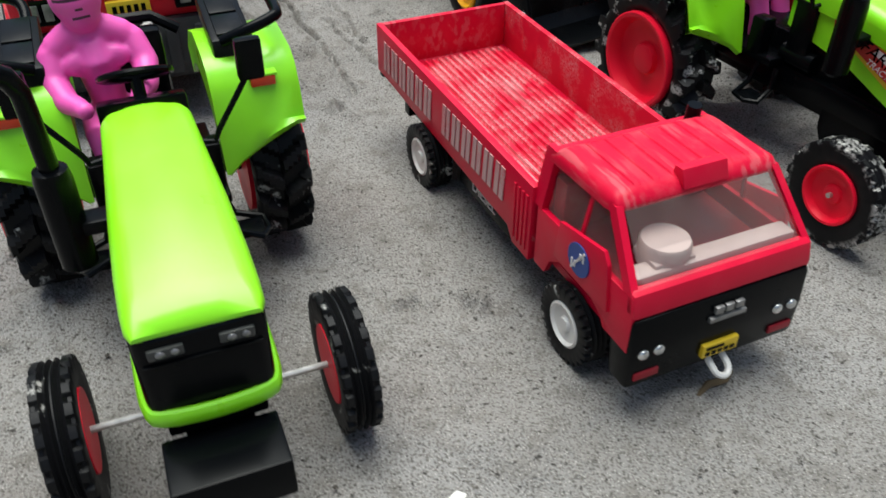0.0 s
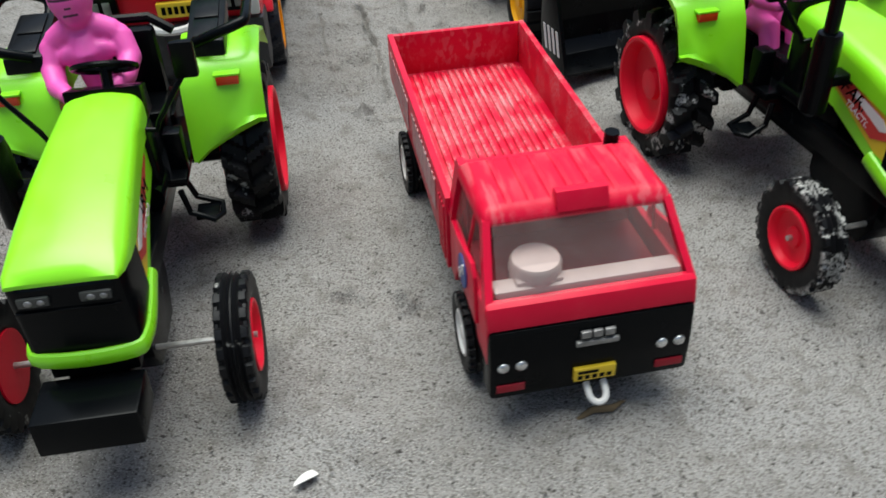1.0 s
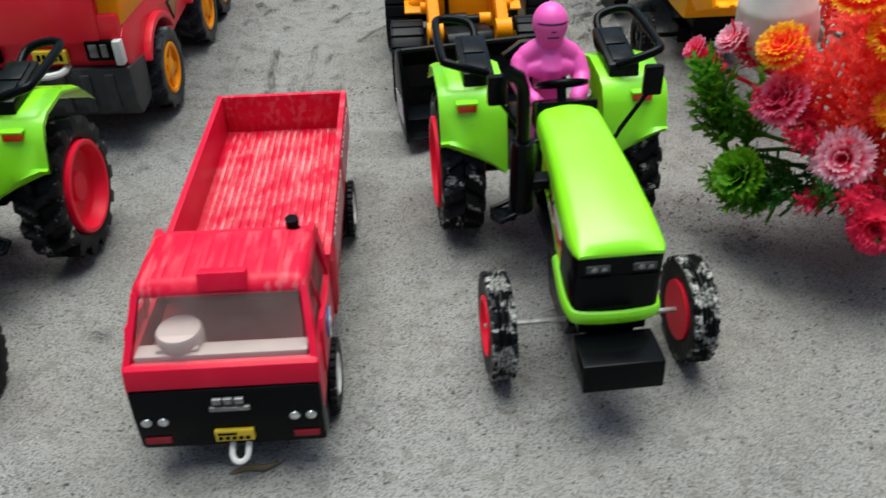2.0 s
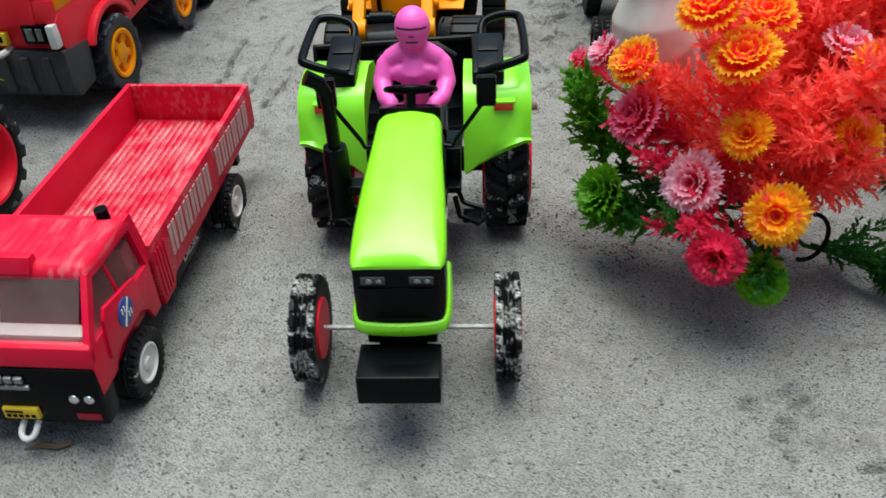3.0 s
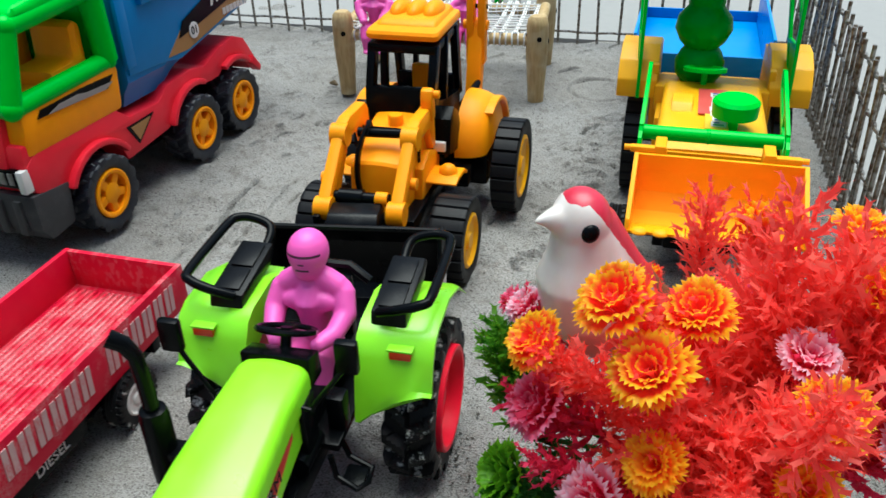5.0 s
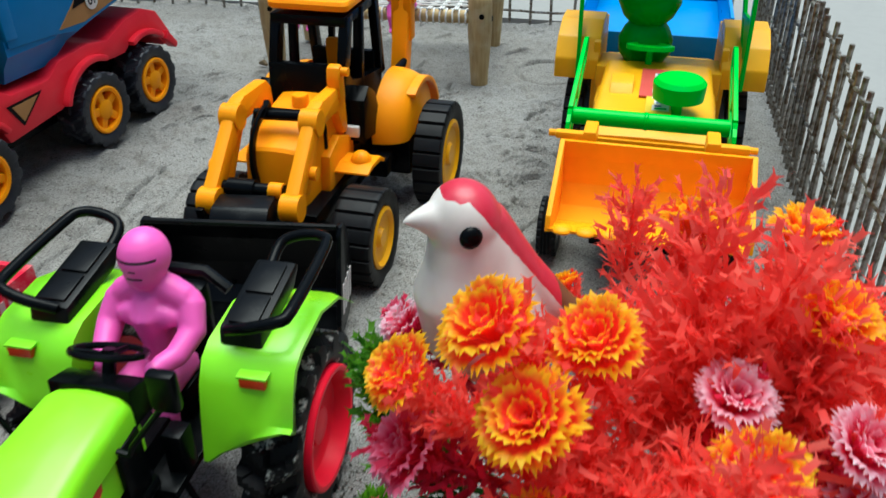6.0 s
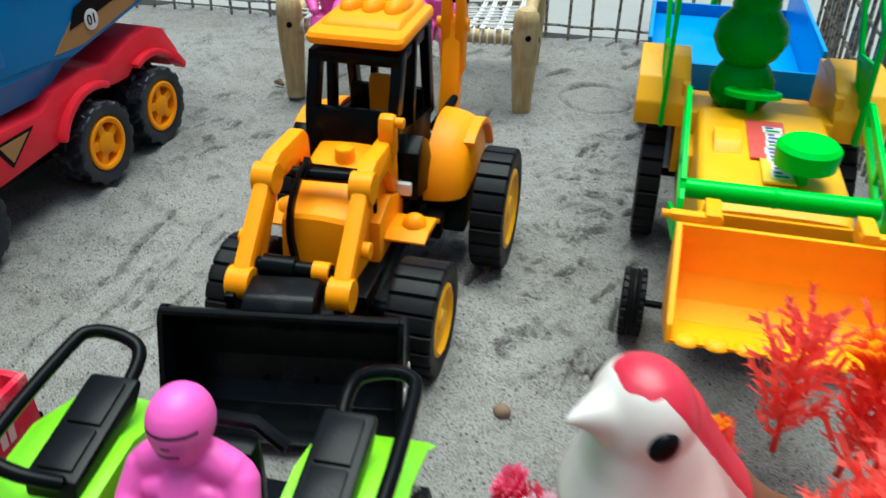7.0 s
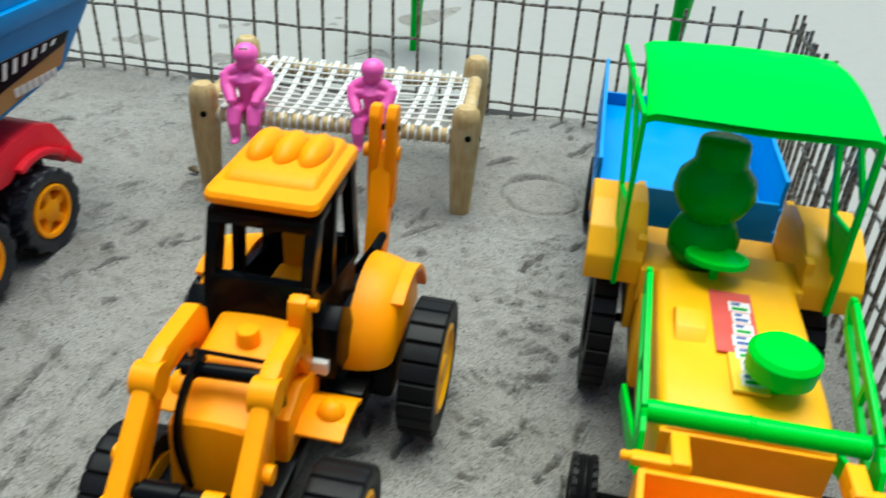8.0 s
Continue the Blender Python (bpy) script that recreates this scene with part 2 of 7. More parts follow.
# ---- building helpers
class Shape:
    """A mesh in the making: lists of corners and faces."""

    def __init__(self):
        self.v, self.f = [], []

    def add(self, verts, faces, m=None):
        n = len(self.v)
        self.v += [tuple(m @ Vector(p)) if m else tuple(p) for p in verts]
        self.f += [tuple(i + n for i in f) for f in faces]
        return self

    def box(self, lo, hi, bevel=0.0, m=None):
        bm = bmesh.new()
        bmesh.ops.create_cube(bm, size=1.0)
        for v in bm.verts:
            v.co = Vector([lo[k] if v.co[k] < 0 else hi[k] for k in range(3)])
        if bevel:
            bmesh.ops.bevel(bm, geom=bm.edges[:], offset=bevel, segments=2, profile=0.6, affect="EDGES")
        return self.take(bm, m)

    def take(self, bm, m=None):
        bm.verts.index_update()
        self.add([v.co[:] for v in bm.verts], [[v.index for v in f.verts] for f in bm.faces], m)
        bm.free()
        return self

    def prism(self, outline, x0, x1, bevel=0.0, m=None):
        """An outline of (y, z) drawn out along x from x0 to x1."""
        bm = bmesh.new()
        a = [bm.verts.new((x0, y, z)) for y, z in outline]
        face = bm.faces.new(a)
        out = bmesh.ops.extrude_face_region(bm, geom=[face])
        bmesh.ops.translate(bm, verts=[g for g in out["geom"] if isinstance(g, bmesh.types.BMVert)], vec=(x1 - x0, 0, 0))
        bmesh.ops.recalc_face_normals(bm, faces=bm.faces[:])
        if bevel:
            bmesh.ops.bevel(bm, geom=bm.edges[:], offset=bevel, segments=2, profile=0.6, affect="EDGES")
        return self.take(bm, m)

    def loft(self, rings, cap=True):
        """Skin over rings of equally many points."""
        k = len(rings[0])
        verts = [p for r in rings for p in r]
        faces = [(i * k + j, i * k + (j + 1) % k, (i + 1) * k + (j + 1) % k, (i + 1) * k + j) for i in range(len(rings) - 1) for j in range(k)]
        if cap:
            faces += [tuple(range(k))[::-1], tuple(range((len(rings) - 1) * k, len(rings) * k))]
        return self.add(verts, faces)

    def lathe(self, profile, seg=32, m=None, closed=False):
        """A profile of (x, radius) turned about the x axis."""
        n = len(profile)
        verts = [(x, r * math.cos(2 * math.pi * j / seg), r * math.sin(2 * math.pi * j / seg)) for x, r in profile for j in range(seg)]
        last = n if closed else n - 1
        faces = [(i * seg + j, i * seg + (j + 1) % seg, (i + 1) % n * seg + (j + 1) % seg, (i + 1) % n * seg + j) for i in range(last) for j in range(seg)]
        if not closed:
            faces += [tuple(range(seg))[::-1], tuple(range((n - 1) * seg, n * seg))]
        return self.add(verts, faces, m)

    def tube(self, points, r, seg=8, closed=False, flat=1.0):
        pts = [Vector(p) for p in points]
        n, rings, up = len(pts), [], None
        radii = r if isinstance(r, (list, tuple)) else [r] * n
        for i, p in enumerate(pts):
            before, after = pts[i - 1] if (i or closed) else p, pts[(i + 1) % n] if (i + 1 < n or closed) else p
            t = (after - before).normalized()
            if up is None:
                up = Vector((0, 0, 1)) if abs(t.z) < 0.9 else Vector((1, 0, 0))
            side = t.cross(up).normalized()
            up = side.cross(t).normalized()
            rings.append([p + radii[i] * (math.cos(a) * side + flat * math.sin(a) * up) for a in (2 * math.pi * j / seg for j in range(seg))])
        if closed:
            rings.append(rings[0])
        return self.loft([[tuple(q) for q in ring] for ring in rings], cap=not closed)

    def ball(self, c, r, seg=16, m=None):
        r = (r, r, r) if isinstance(r, (int, float)) else r
        rows = seg // 2
        verts = [(c[0], c[1], c[2] - r[2])]
        for i in range(1, rows):
            a = -math.pi / 2 + math.pi * i / rows
            verts += [(c[0] + r[0] * math.cos(a) * math.cos(2 * math.pi * j / seg), c[1] + r[1] * math.cos(a) * math.sin(2 * math.pi * j / seg), c[2] + r[2] * math.sin(a)) for j in range(seg)]
        verts.append((c[0], c[1], c[2] + r[2]))
        faces = [(0, 1 + (j + 1) % seg, 1 + j) for j in range(seg)]
        for i in range(rows - 2):
            o = 1 + i * seg
            faces += [(o + j, o + (j + 1) % seg, o + seg + (j + 1) % seg, o + seg + j) for j in range(seg)]
        o, top = 1 + (rows - 2) * seg, len(verts) - 1
        faces += [(o + j, o + (j + 1) % seg, top) for j in range(seg)]
        return self.add(verts, faces, m)

    def cyl(self, a, b, r, seg=20, r2=None):
        return self.tube([a, b], [r, r if r2 is None else r2], seg)

    def mesh(self, name, mat, angle=35):
        me = bpy.data.meshes.new(name)
        me.from_pydata(self.v, [], self.f)
        bm = bmesh.new()
        bm.from_mesh(me)
        bmesh.ops.recalc_face_normals(bm, faces=bm.faces[:])
        bm.to_mesh(me)
        bm.free()
        me.polygons.foreach_set("use_smooth", [True] * len(me.polygons))
        me.set_sharp_from_angle(angle=radians(angle))
        me.materials.append(mat)
        return me


def thing(name, m, label, category, group="", kind=""):
    ob = new(name)
    ob.matrix_world = m
    return tagged(ob, label, category, group, kind)


def part(name, shape, mat, parent, label="", m=None, angle=35):
    me = shape if isinstance(shape, bpy.types.Mesh) else shape.mesh(name, mat, angle)
    ob = new(name, me)
    ob.parent = parent
    if m:
        ob.matrix_basis = m
    return tagged(ob, label)


def glide(points, n=5):
    """More points on a smooth curve through the given ones."""
    p = [Vector(q) for q in points]
    p = [2 * p[0] - p[1], *p, 2 * p[-1] - p[-2]]
    out = []
    for i in range(1, len(p) - 2):
        for k in range(n):
            u = k / n
            out.append(0.5 * (2 * p[i] + (p[i + 1] - p[i - 1]) * u + (2 * p[i - 1] - 5 * p[i] + 4 * p[i + 1] - p[i + 2]) * u * u + (3 * p[i] - p[i - 1] - 3 * p[i + 1] + p[i + 2]) * u ** 3))
    return [*out, p[-2]]


def strip(s, x0, x1, p, q, w):
    """A flat bar of width w between two points (y, z), from x0 to x1."""
    d = Vector((q[0] - p[0], q[1] - p[1])).normalized() * w / 2
    return s.prism([(p[0] - d.y, p[1] + d.x), (q[0] - d.y, q[1] + d.x), (q[0] + d.y, q[1] - d.x), (p[0] + d.y, p[1] - d.x)], min(x0, x1), max(x0, x1), 0.0003)


def arc(cy, cz, r, a0, a1, n):
    """Points (y, z) on an arc, angles in degrees from +y."""
    return [(cy + r * math.cos(radians(a0 + (a1 - a0) * i / n)), cz + r * math.sin(radians(a0 + (a1 - a0) * i / n))) for i in range(n + 1)]


def rounded(hw, z0, z1, r, y, crown=0.0, n=4, low=0.0):
    """A ring in a plane of constant y: half width hw, from z0 to z1, upper corners of radius r."""
    pts = [(-hw - low, y, z0), (-hw, y, z1 - r)]
    for i in range(1, n + 1):
        a = math.pi - math.pi / 2 * i / n
        pts.append((-hw + r + r * math.cos(a), y, z1 - r + r * math.sin(a)))
    for i in range(1, 4):
        x = (-hw + r) + (2 * hw - 2 * r) * i / 4
        pts.append((x, y, z1 + crown * (1 - (x / max(hw - r, 1e-6)) ** 2)))
    for i in range(n + 1):
        a = math.pi / 2 - math.pi / 2 * i / n
        pts.append((hw - r + r * math.cos(a), y, z1 - r + r * math.sin(a)))
    pts.append((hw + low, y, z0))
    return pts


def tyre_shape(r, w, inner, lugs, depth, kind):
    """A tyre about the x axis, tread and all in one skin. kind: 'chevron' for field tyres, 'block' for cross bars, 'rib' for grooved road tyres."""
    h = w / 2
    per = 12 if kind == "chevron" else 8
    seg = lugs * per
    cols = [(-0.80, inner - r), (-0.98, (inner - r) * 0.72), (-1.0, -depth * 1.6)]
    tread = [-0.97, -0.9, -0.72, -0.54, -0.36, -0.18, -0.04, 0.04, 0.18, 0.36, 0.54, 0.72, 0.9, 0.97]
    cols += [(u, None) for u in tread] + [(-u, d) for u, d in cols[::-1]]
    rings = []
    for u, drop in cols:
        ring = []
        for j in range(seg):
            a = 2 * math.pi * j / seg
            if drop is not None:
                rad = r + drop
            else:
                f = j / per
                if kind == "chevron":
                    f = (f + (0.5 if u > 0 else 0.0) + 0.62 * abs(u)) % 1.0
                    up = (0.10 < f < 0.52) and abs(u) < 0.98 and (u > -0.1 or u < 0.1)
                elif kind == "block":
                    up = (f % 1.0) < 0.80
                else:
                    up = not any(abs(u - g) < 0.06 for g in (-0.36, 0.36, 0.0)) and not (abs(u) > 0.6 and (f % 1.0) < 0.26)
                rad = r - (0.0 if up else depth) - (depth * 0.35 if abs(u) > 0.95 else 0.0)
            ring.append((u * h, rad * math.cos(a), rad * math.sin(a)))
        rings.append(ring)
    s = Shape()
    s.loft(rings + [rings[0]], cap=False)
    return s


def rim_shape(r, w, style="dish"):
    """A wheel's rim about the x axis, its face towards +x."""
    h = w / 2
    s = Shape()
    if style == "dish":
        s.lathe([(-h, r), (h, r), (h * 1.04, r * 0.97), (h * 1.02, r * 0.90), (h * 0.78, r * 0.84), (h * 0.50, r * 0.80), (h * 0.42, r * 0.74), (h * 0.42, r * 0.34), (h * 0.62, r * 0.30), (h * 0.66, r * 0.22), (h * 0.66, 0.0002)], 36)
    elif style == "plain":
        s.lathe([(-h, r), (h * 0.95, r), (h * 1.02, r * 0.90), (h * 0.80, r * 0.80), (h * 0.72, r * 0.35), (h * 0.95, r * 0.28), (h * 0.95, 0.0002)], 32)
    else:
        s.lathe([(-h, r), (h, r), (h * 1.05, r * 0.93), (h, r * 0.80), (h * 0.2, r * 0.76), (-h, r * 0.74)], 32, closed=False)
        for i in range(5):
            m = Matrix.Rotation(2 * math.pi * i / 5, 4, "X")
            s.box((h * 0.3, -r * 0.17, -r * 0.06), (h * 0.88, r * 0.17, r * 0.84), r * 0.05, m)
        s.lathe([(0, r * 0.44), (h * 0.90, r * 0.42), (h * 0.95, r * 0.36), (h * 0.95, 0.0002)], 24)
    return s


def wheels(parent, specs, tyre_mesh, rim_mesh, name="wheel"):
    """A wheel part at each (x, y, z), its face turned outwards."""
    for x, y, z in specs:
        m = pose(x, y, z, random.uniform(0, 360), 0, 0) if x > 0 else pose(x, y, z, random.uniform(0, 360), 0, 180)
        w = part(name, tyre_mesh, None, parent, m=m)
        part("rim", rim_mesh, None, w)


def strokes(s, x, y0, z0, glyphs, width, height, gap, way=1, thick=0.0006, lean=0.0):
    """Plain upright bars, two to a letter, on a face of constant x, running along y."""
    at = y0
    for g in glyphs:
        if g != " ":
            for k in (0.0, 0.56):
                a = at + way * width * k
                b = a + way * width * 0.40
                s.prism([(a, z0), (b, z0), (b + way * lean, z0 + height), (a + way * lean, z0 + height)], x, x + thick)
        at += way * (width + gap)
    return s


# ---- ground
def lines(lo, fine_lo, fine_hi, hi, step, fine, outer):
    inner = [np.arange(lo, fine_lo - step / 2, step), np.arange(fine_lo, fine_hi - step / 2, fine), np.arange(fine_hi, hi + step / 2, step)]
    return np.concatenate([lo - np.array(outer[::-1]), *inner, hi + np.array(outer)])


def groove(xx, yy, a, b, width, depth):
    """A scratched furrow from a to b with a small raised edge."""
    a, b = np.array(a), np.array(b)
    d = (b - a) / np.linalg.norm(b - a)
    along = (xx - a[0]) * d[0] + (yy - a[1]) * d[1]
    across = (xx - a[0]) * -d[1] + (yy - a[1]) * d[0]
    wob = 0.0007 * np.sin(along * 160) + 0.0005 * np.sin(along * 410 + 1)
    u = (across + wob) / (width * 0.72)
    inside = np.clip(along / 0.003, 0, 1) * np.clip((np.linalg.norm(b - a) - along) / 0.003, 0, 1) * (0.75 + 0.25 * np.sin(along * 330 + a[0] * 900))
    return depth * inside * (-np.exp(-np.abs(u) ** 3) + 0.35 * np.exp(-((np.abs(u) - 1.9) ** 2) * 2.0))


def ground():
    xs = lines(-0.50, -0.20, 0.17, 0.50, 0.0019, 0.0011, [0.02, 0.08, 0.25, 0.8, 2.5, 8, 30, 120])
    ys = lines(0.10, 0.47, 0.76, 1.12, 0.0019, 0.0011, [0.02, 0.08, 0.25, 0.8, 2.5, 8, 30, 120])
    xx, yy = np.meshgrid(xs, ys)
    zz = np.zeros_like(xx)
    rng = np.random.default_rng(4)
    for scale, amp, count in ((14, 0.0014, 14), (45, 0.0014, 26), (120, 0.0009, 30), (260, 0.00035, 30)):
        for _ in range(count):
            a, ph = rng.uniform(0, 2 * math.pi), rng.uniform(0, 6.28)
            k = scale * rng.uniform(0.7, 1.4)
            zz += amp / math.sqrt(count) * 1.4 * np.sin(k * (math.cos(a) * xx + math.sin(a) * yy) + ph)
    # furrows left by toys that were pushed about
    for a, b, width, depth in (((-0.118, 0.613), (-0.080, 0.535), 0.0023, 0.0080), ((-0.080, 0.535), (-0.050, 0.462), 0.0022, 0.0040), ((-0.037, 0.567), (-0.017, 0.510), 0.0023, 0.0080),
                               ((-0.1774, 0.6775), (-0.1721, 0.6856), 0.0030, 0.0090), ((-0.1535, 0.7040), (-0.1587, 0.7281), 0.0026, 0.0080), ((-0.0539, 0.5391), (-0.0566, 0.5478), 0.0026, 0.0070),
                               ((-0.0748, 0.5616), (-0.0761, 0.5708), 0.0024, 0.0060), ((-0.2216, 0.6987), (-0.2230, 0.7227), 0.0028, 0.0070), ((-0.1787, 0.6969), (-0.1868, 0.7210), 0.0028, 0.0070),
                               ((-0.1695, 0.6422), (-0.1685, 0.6629), 0.0024, 0.0060), ((-0.0656, 0.5970), (-0.0670, 0.6141), 0.0022, 0.0050)):
        zz += groove(xx, yy, a, b, width, depth)
    # scratches beside the bunch of flowers
    for a, b, width, depth in (((0.3386, 0.3947), (0.3416, 0.4011), 0.0026, 0.0075), ((0.3416, 0.4011), (0.3496, 0.4124), 0.0020, 0.0050), ((0.3455, 0.3935), (0.3524, 0.4072), 0.0022, 0.0055), ((0.3440, 0.3896), (0.3530, 0.3865), 0.0024, 0.0080),
                               ((0.3524, 0.3867), (0.3638, 0.3823), 0.0022, 0.0045), ((0.3430, 0.3811), (0.3527, 0.3793), 0.0020, 0.0045), ((0.3494, 0.3715), (0.3568, 0.3706), 0.0020, 0.0045), ((0.3746, 0.3784), (0.3985, 0.3856), 0.0021, 0.0075),
                               ((0.4000, 0.3896), (0.4046, 0.3915), 0.0030, 0.0110), ((0.3268, 0.3891), (0.3377, 0.3922), 0.0030, 0.0045), ((0.3127, 0.3960), (0.3180, 0.3925), 0.0020, 0.0045), ((0.3550, 0.3968), (0.3587, 0.4002), 0.0022, 0.0055)):
        zz += groove(xx, yy, a, b, width * 1.35, depth * 1.3)
    zz += groove(xx, yy, (-0.060, 0.640), (-0.020, 0.745), 0.0024, 0.0060)
    zz += groove(xx, yy, (-0.085, 0.700), (-0.045, 0.800), 0.0034, 0.0030)
    for i in range(110):
        x, y = rng.uniform(-0.42, 0.16), rng.uniform(0.62, 1.05)
        a = rng.normal(1.45, 0.30)
        n = rng.uniform(0.008, 0.035)
        if math.hypot(x + 0.003, y - 0.920) < 0.055:
            continue
        zz += groove(xx, yy, (x, y), (x + n * math.cos(a), y + n * math.sin(a)), rng.uniform(0.0018, 0.0030), rng.uniform(0.004, 0.009))
    zz += groove(xx, yy, (-0.0383, 0.4926), (-0.0845, 0.5798), 0.0022, 0.0038)
    zz += groove(xx, yy, (-0.0500, 0.5320), (-0.0905, 0.6274), 0.0022, 0.0034)
    zz += groove(xx, yy, (-0.1103, 0.5188), (-0.1417, 0.5925), 0.0022, 0.0028)
    # a band of trodden, crumbled sand between the two loaders
    for i in range(90):
        t = rng.uniform(0, 1)
        x, y = 0.135 - 0.100 * t + rng.normal(0, 0.017), 0.620 + 0.270 * t + rng.normal(0, 0.006)
        a, n = rng.normal(0.45, 0.6), rng.uniform(0.003, 0.010)
        zz += groove(xx, yy, (x - n * math.cos(a), y - n * math.sin(a)), (x + n * math.cos(a), y + n * math.sin(a)), rng.uniform(0.0019, 0.0030), rng.uniform(0.002, 0.0050))
    for i in range(320):
        x, y, r = 0.085 + rng.normal(0, 0.055), 0.74 + rng.normal(0, 0.11), rng.uniform(0.0020, 0.0048)
        zz += rng.uniform(0.0008, 0.0026) * np.exp(-(((xx - x) / r) ** 2 + ((yy - y) / (r * rng.uniform(0.6, 1.4))) ** 2) ** 1.5)
    for _ in range(190):
        x, y, r = rng.uniform(-0.45, 0.40), rng.uniform(0.42, 1.1), rng.uniform(0.004, 0.010)
        zz += -rng.uniform(0.0010, 0.0036) * np.exp(-(((xx - x) / r) ** 2 + ((yy - y) / (r * 0.7)) ** 2))
    ring = np.hypot(xx + 0.003, yy - 0.932) - 0.028
    zz *= 1 - 0.75 * np.exp(-(np.hypot(xx + 0.003, yy - 0.932) / 0.036) ** 6)
    zz += -0.0060 * np.exp(-(ring / 0.0021) ** 2) * (0.65 + 0.35 * np.sin(np.arctan2(yy - 0.932, xx + 0.003) * 3 + 1)) + 0.0010 * np.exp(-((ring - 0.005) / 0.003) ** 2)
    # crumbled clods: a patch beside the first tractor, and two broken crescents
    for cx, cy, spread, count in ((-0.214, 0.336, 0.010, 8), (-0.192, 0.300, 0.010, 10), (-0.172, 0.262, 0.010, 14), (-0.178, 0.246, 0.007, 10), (-0.150, 0.272, 0.004, 3)):
        for _ in range(count):
            x, y, r = cx + rng.normal(0, spread), cy + rng.normal(0, spread), rng.uniform(0.0022, 0.0040)
            zz += rng.uniform(0.0015, 0.0040) * np.exp(-(((xx - x) / r) ** 2 + ((yy - y) / r) ** 2) ** 2)
    for cx, cy, size, turn in ((0.0062, 0.2812, 0.0085, -0.9), (-0.0476, 0.4478, 0.0130, 2.4), (-0.0120, 0.2790, 0.0060, 0.5)):
        for k in range(9):
            a = turn + 0.30 * k
            x, y, r = cx + size * math.cos(a) + rng.normal(0, 0.0006), cy + size * math.sin(a) * 0.8 + rng.normal(0, 0.0006), rng.uniform(0.0020, 0.0030)
            zz += rng.uniform(0.0016, 0.0032) * np.exp(-(((xx - x) / r) ** 2 + ((yy - y) / r) ** 2))
            zz -= 0.0016 * np.exp(-(((xx - x + 0.35 * (x - cx)) / 0.0026) ** 2 + ((yy - y + 0.35 * (y - cy)) / 0.0026) ** 2))
    zz[(xx < -0.6) | (xx > 0.7) | (yy < 0.0) | (yy > 1.3)] = 0
    zz -= 0.0004
    verts = np.stack([xx, yy, zz], -1).reshape(-1, 3)
    w, h = len(xs), len(ys)
    i = (np.arange(h - 1)[:, None] * w + np.arange(w - 1)[None]).reshape(-1)
    faces = np.stack([i, i + 1, i + w + 1, i + w], 1)
    me = bpy.data.meshes.new("ground")
    me.from_pydata(verts.tolist(), [], faces.tolist())
    me.polygons.foreach_set("use_smooth", [True] * len(me.polygons))
    me.materials.append(SAND)
    tagged(new("ground", me), "fine grey sand ground with furrows and prints", "ground", kind="structure")


ground()



# A made-up wall outside the view that holds back light from the horizon.
def unseen_wall(name, lo, hi):
    me = Shape().box(lo, hi).mesh(name, BLOCK_GREY)
    tagged(new(name, me), "plain grey wall added out of view to block low sky light", "wall", kind="structure")


BLOCK_GREY = plastic("light_block_grey", (0.26, 0.25, 0.235), 0.9, 0.4)
# added on three sides, never seen: they darken side faces and deepen contact shade
unseen_wall("light_block_south", (-2.6, -2.45, -0.01), (2.6, -2.25, 0.9))
unseen_wall("light_block_east", (2.4, -2.25, -0.01), (2.6, 3.5, 1.9))
unseen_wall("light_block_west", (-2.6, -2.25, -0.01), (-2.4, 3.5, 1.9))

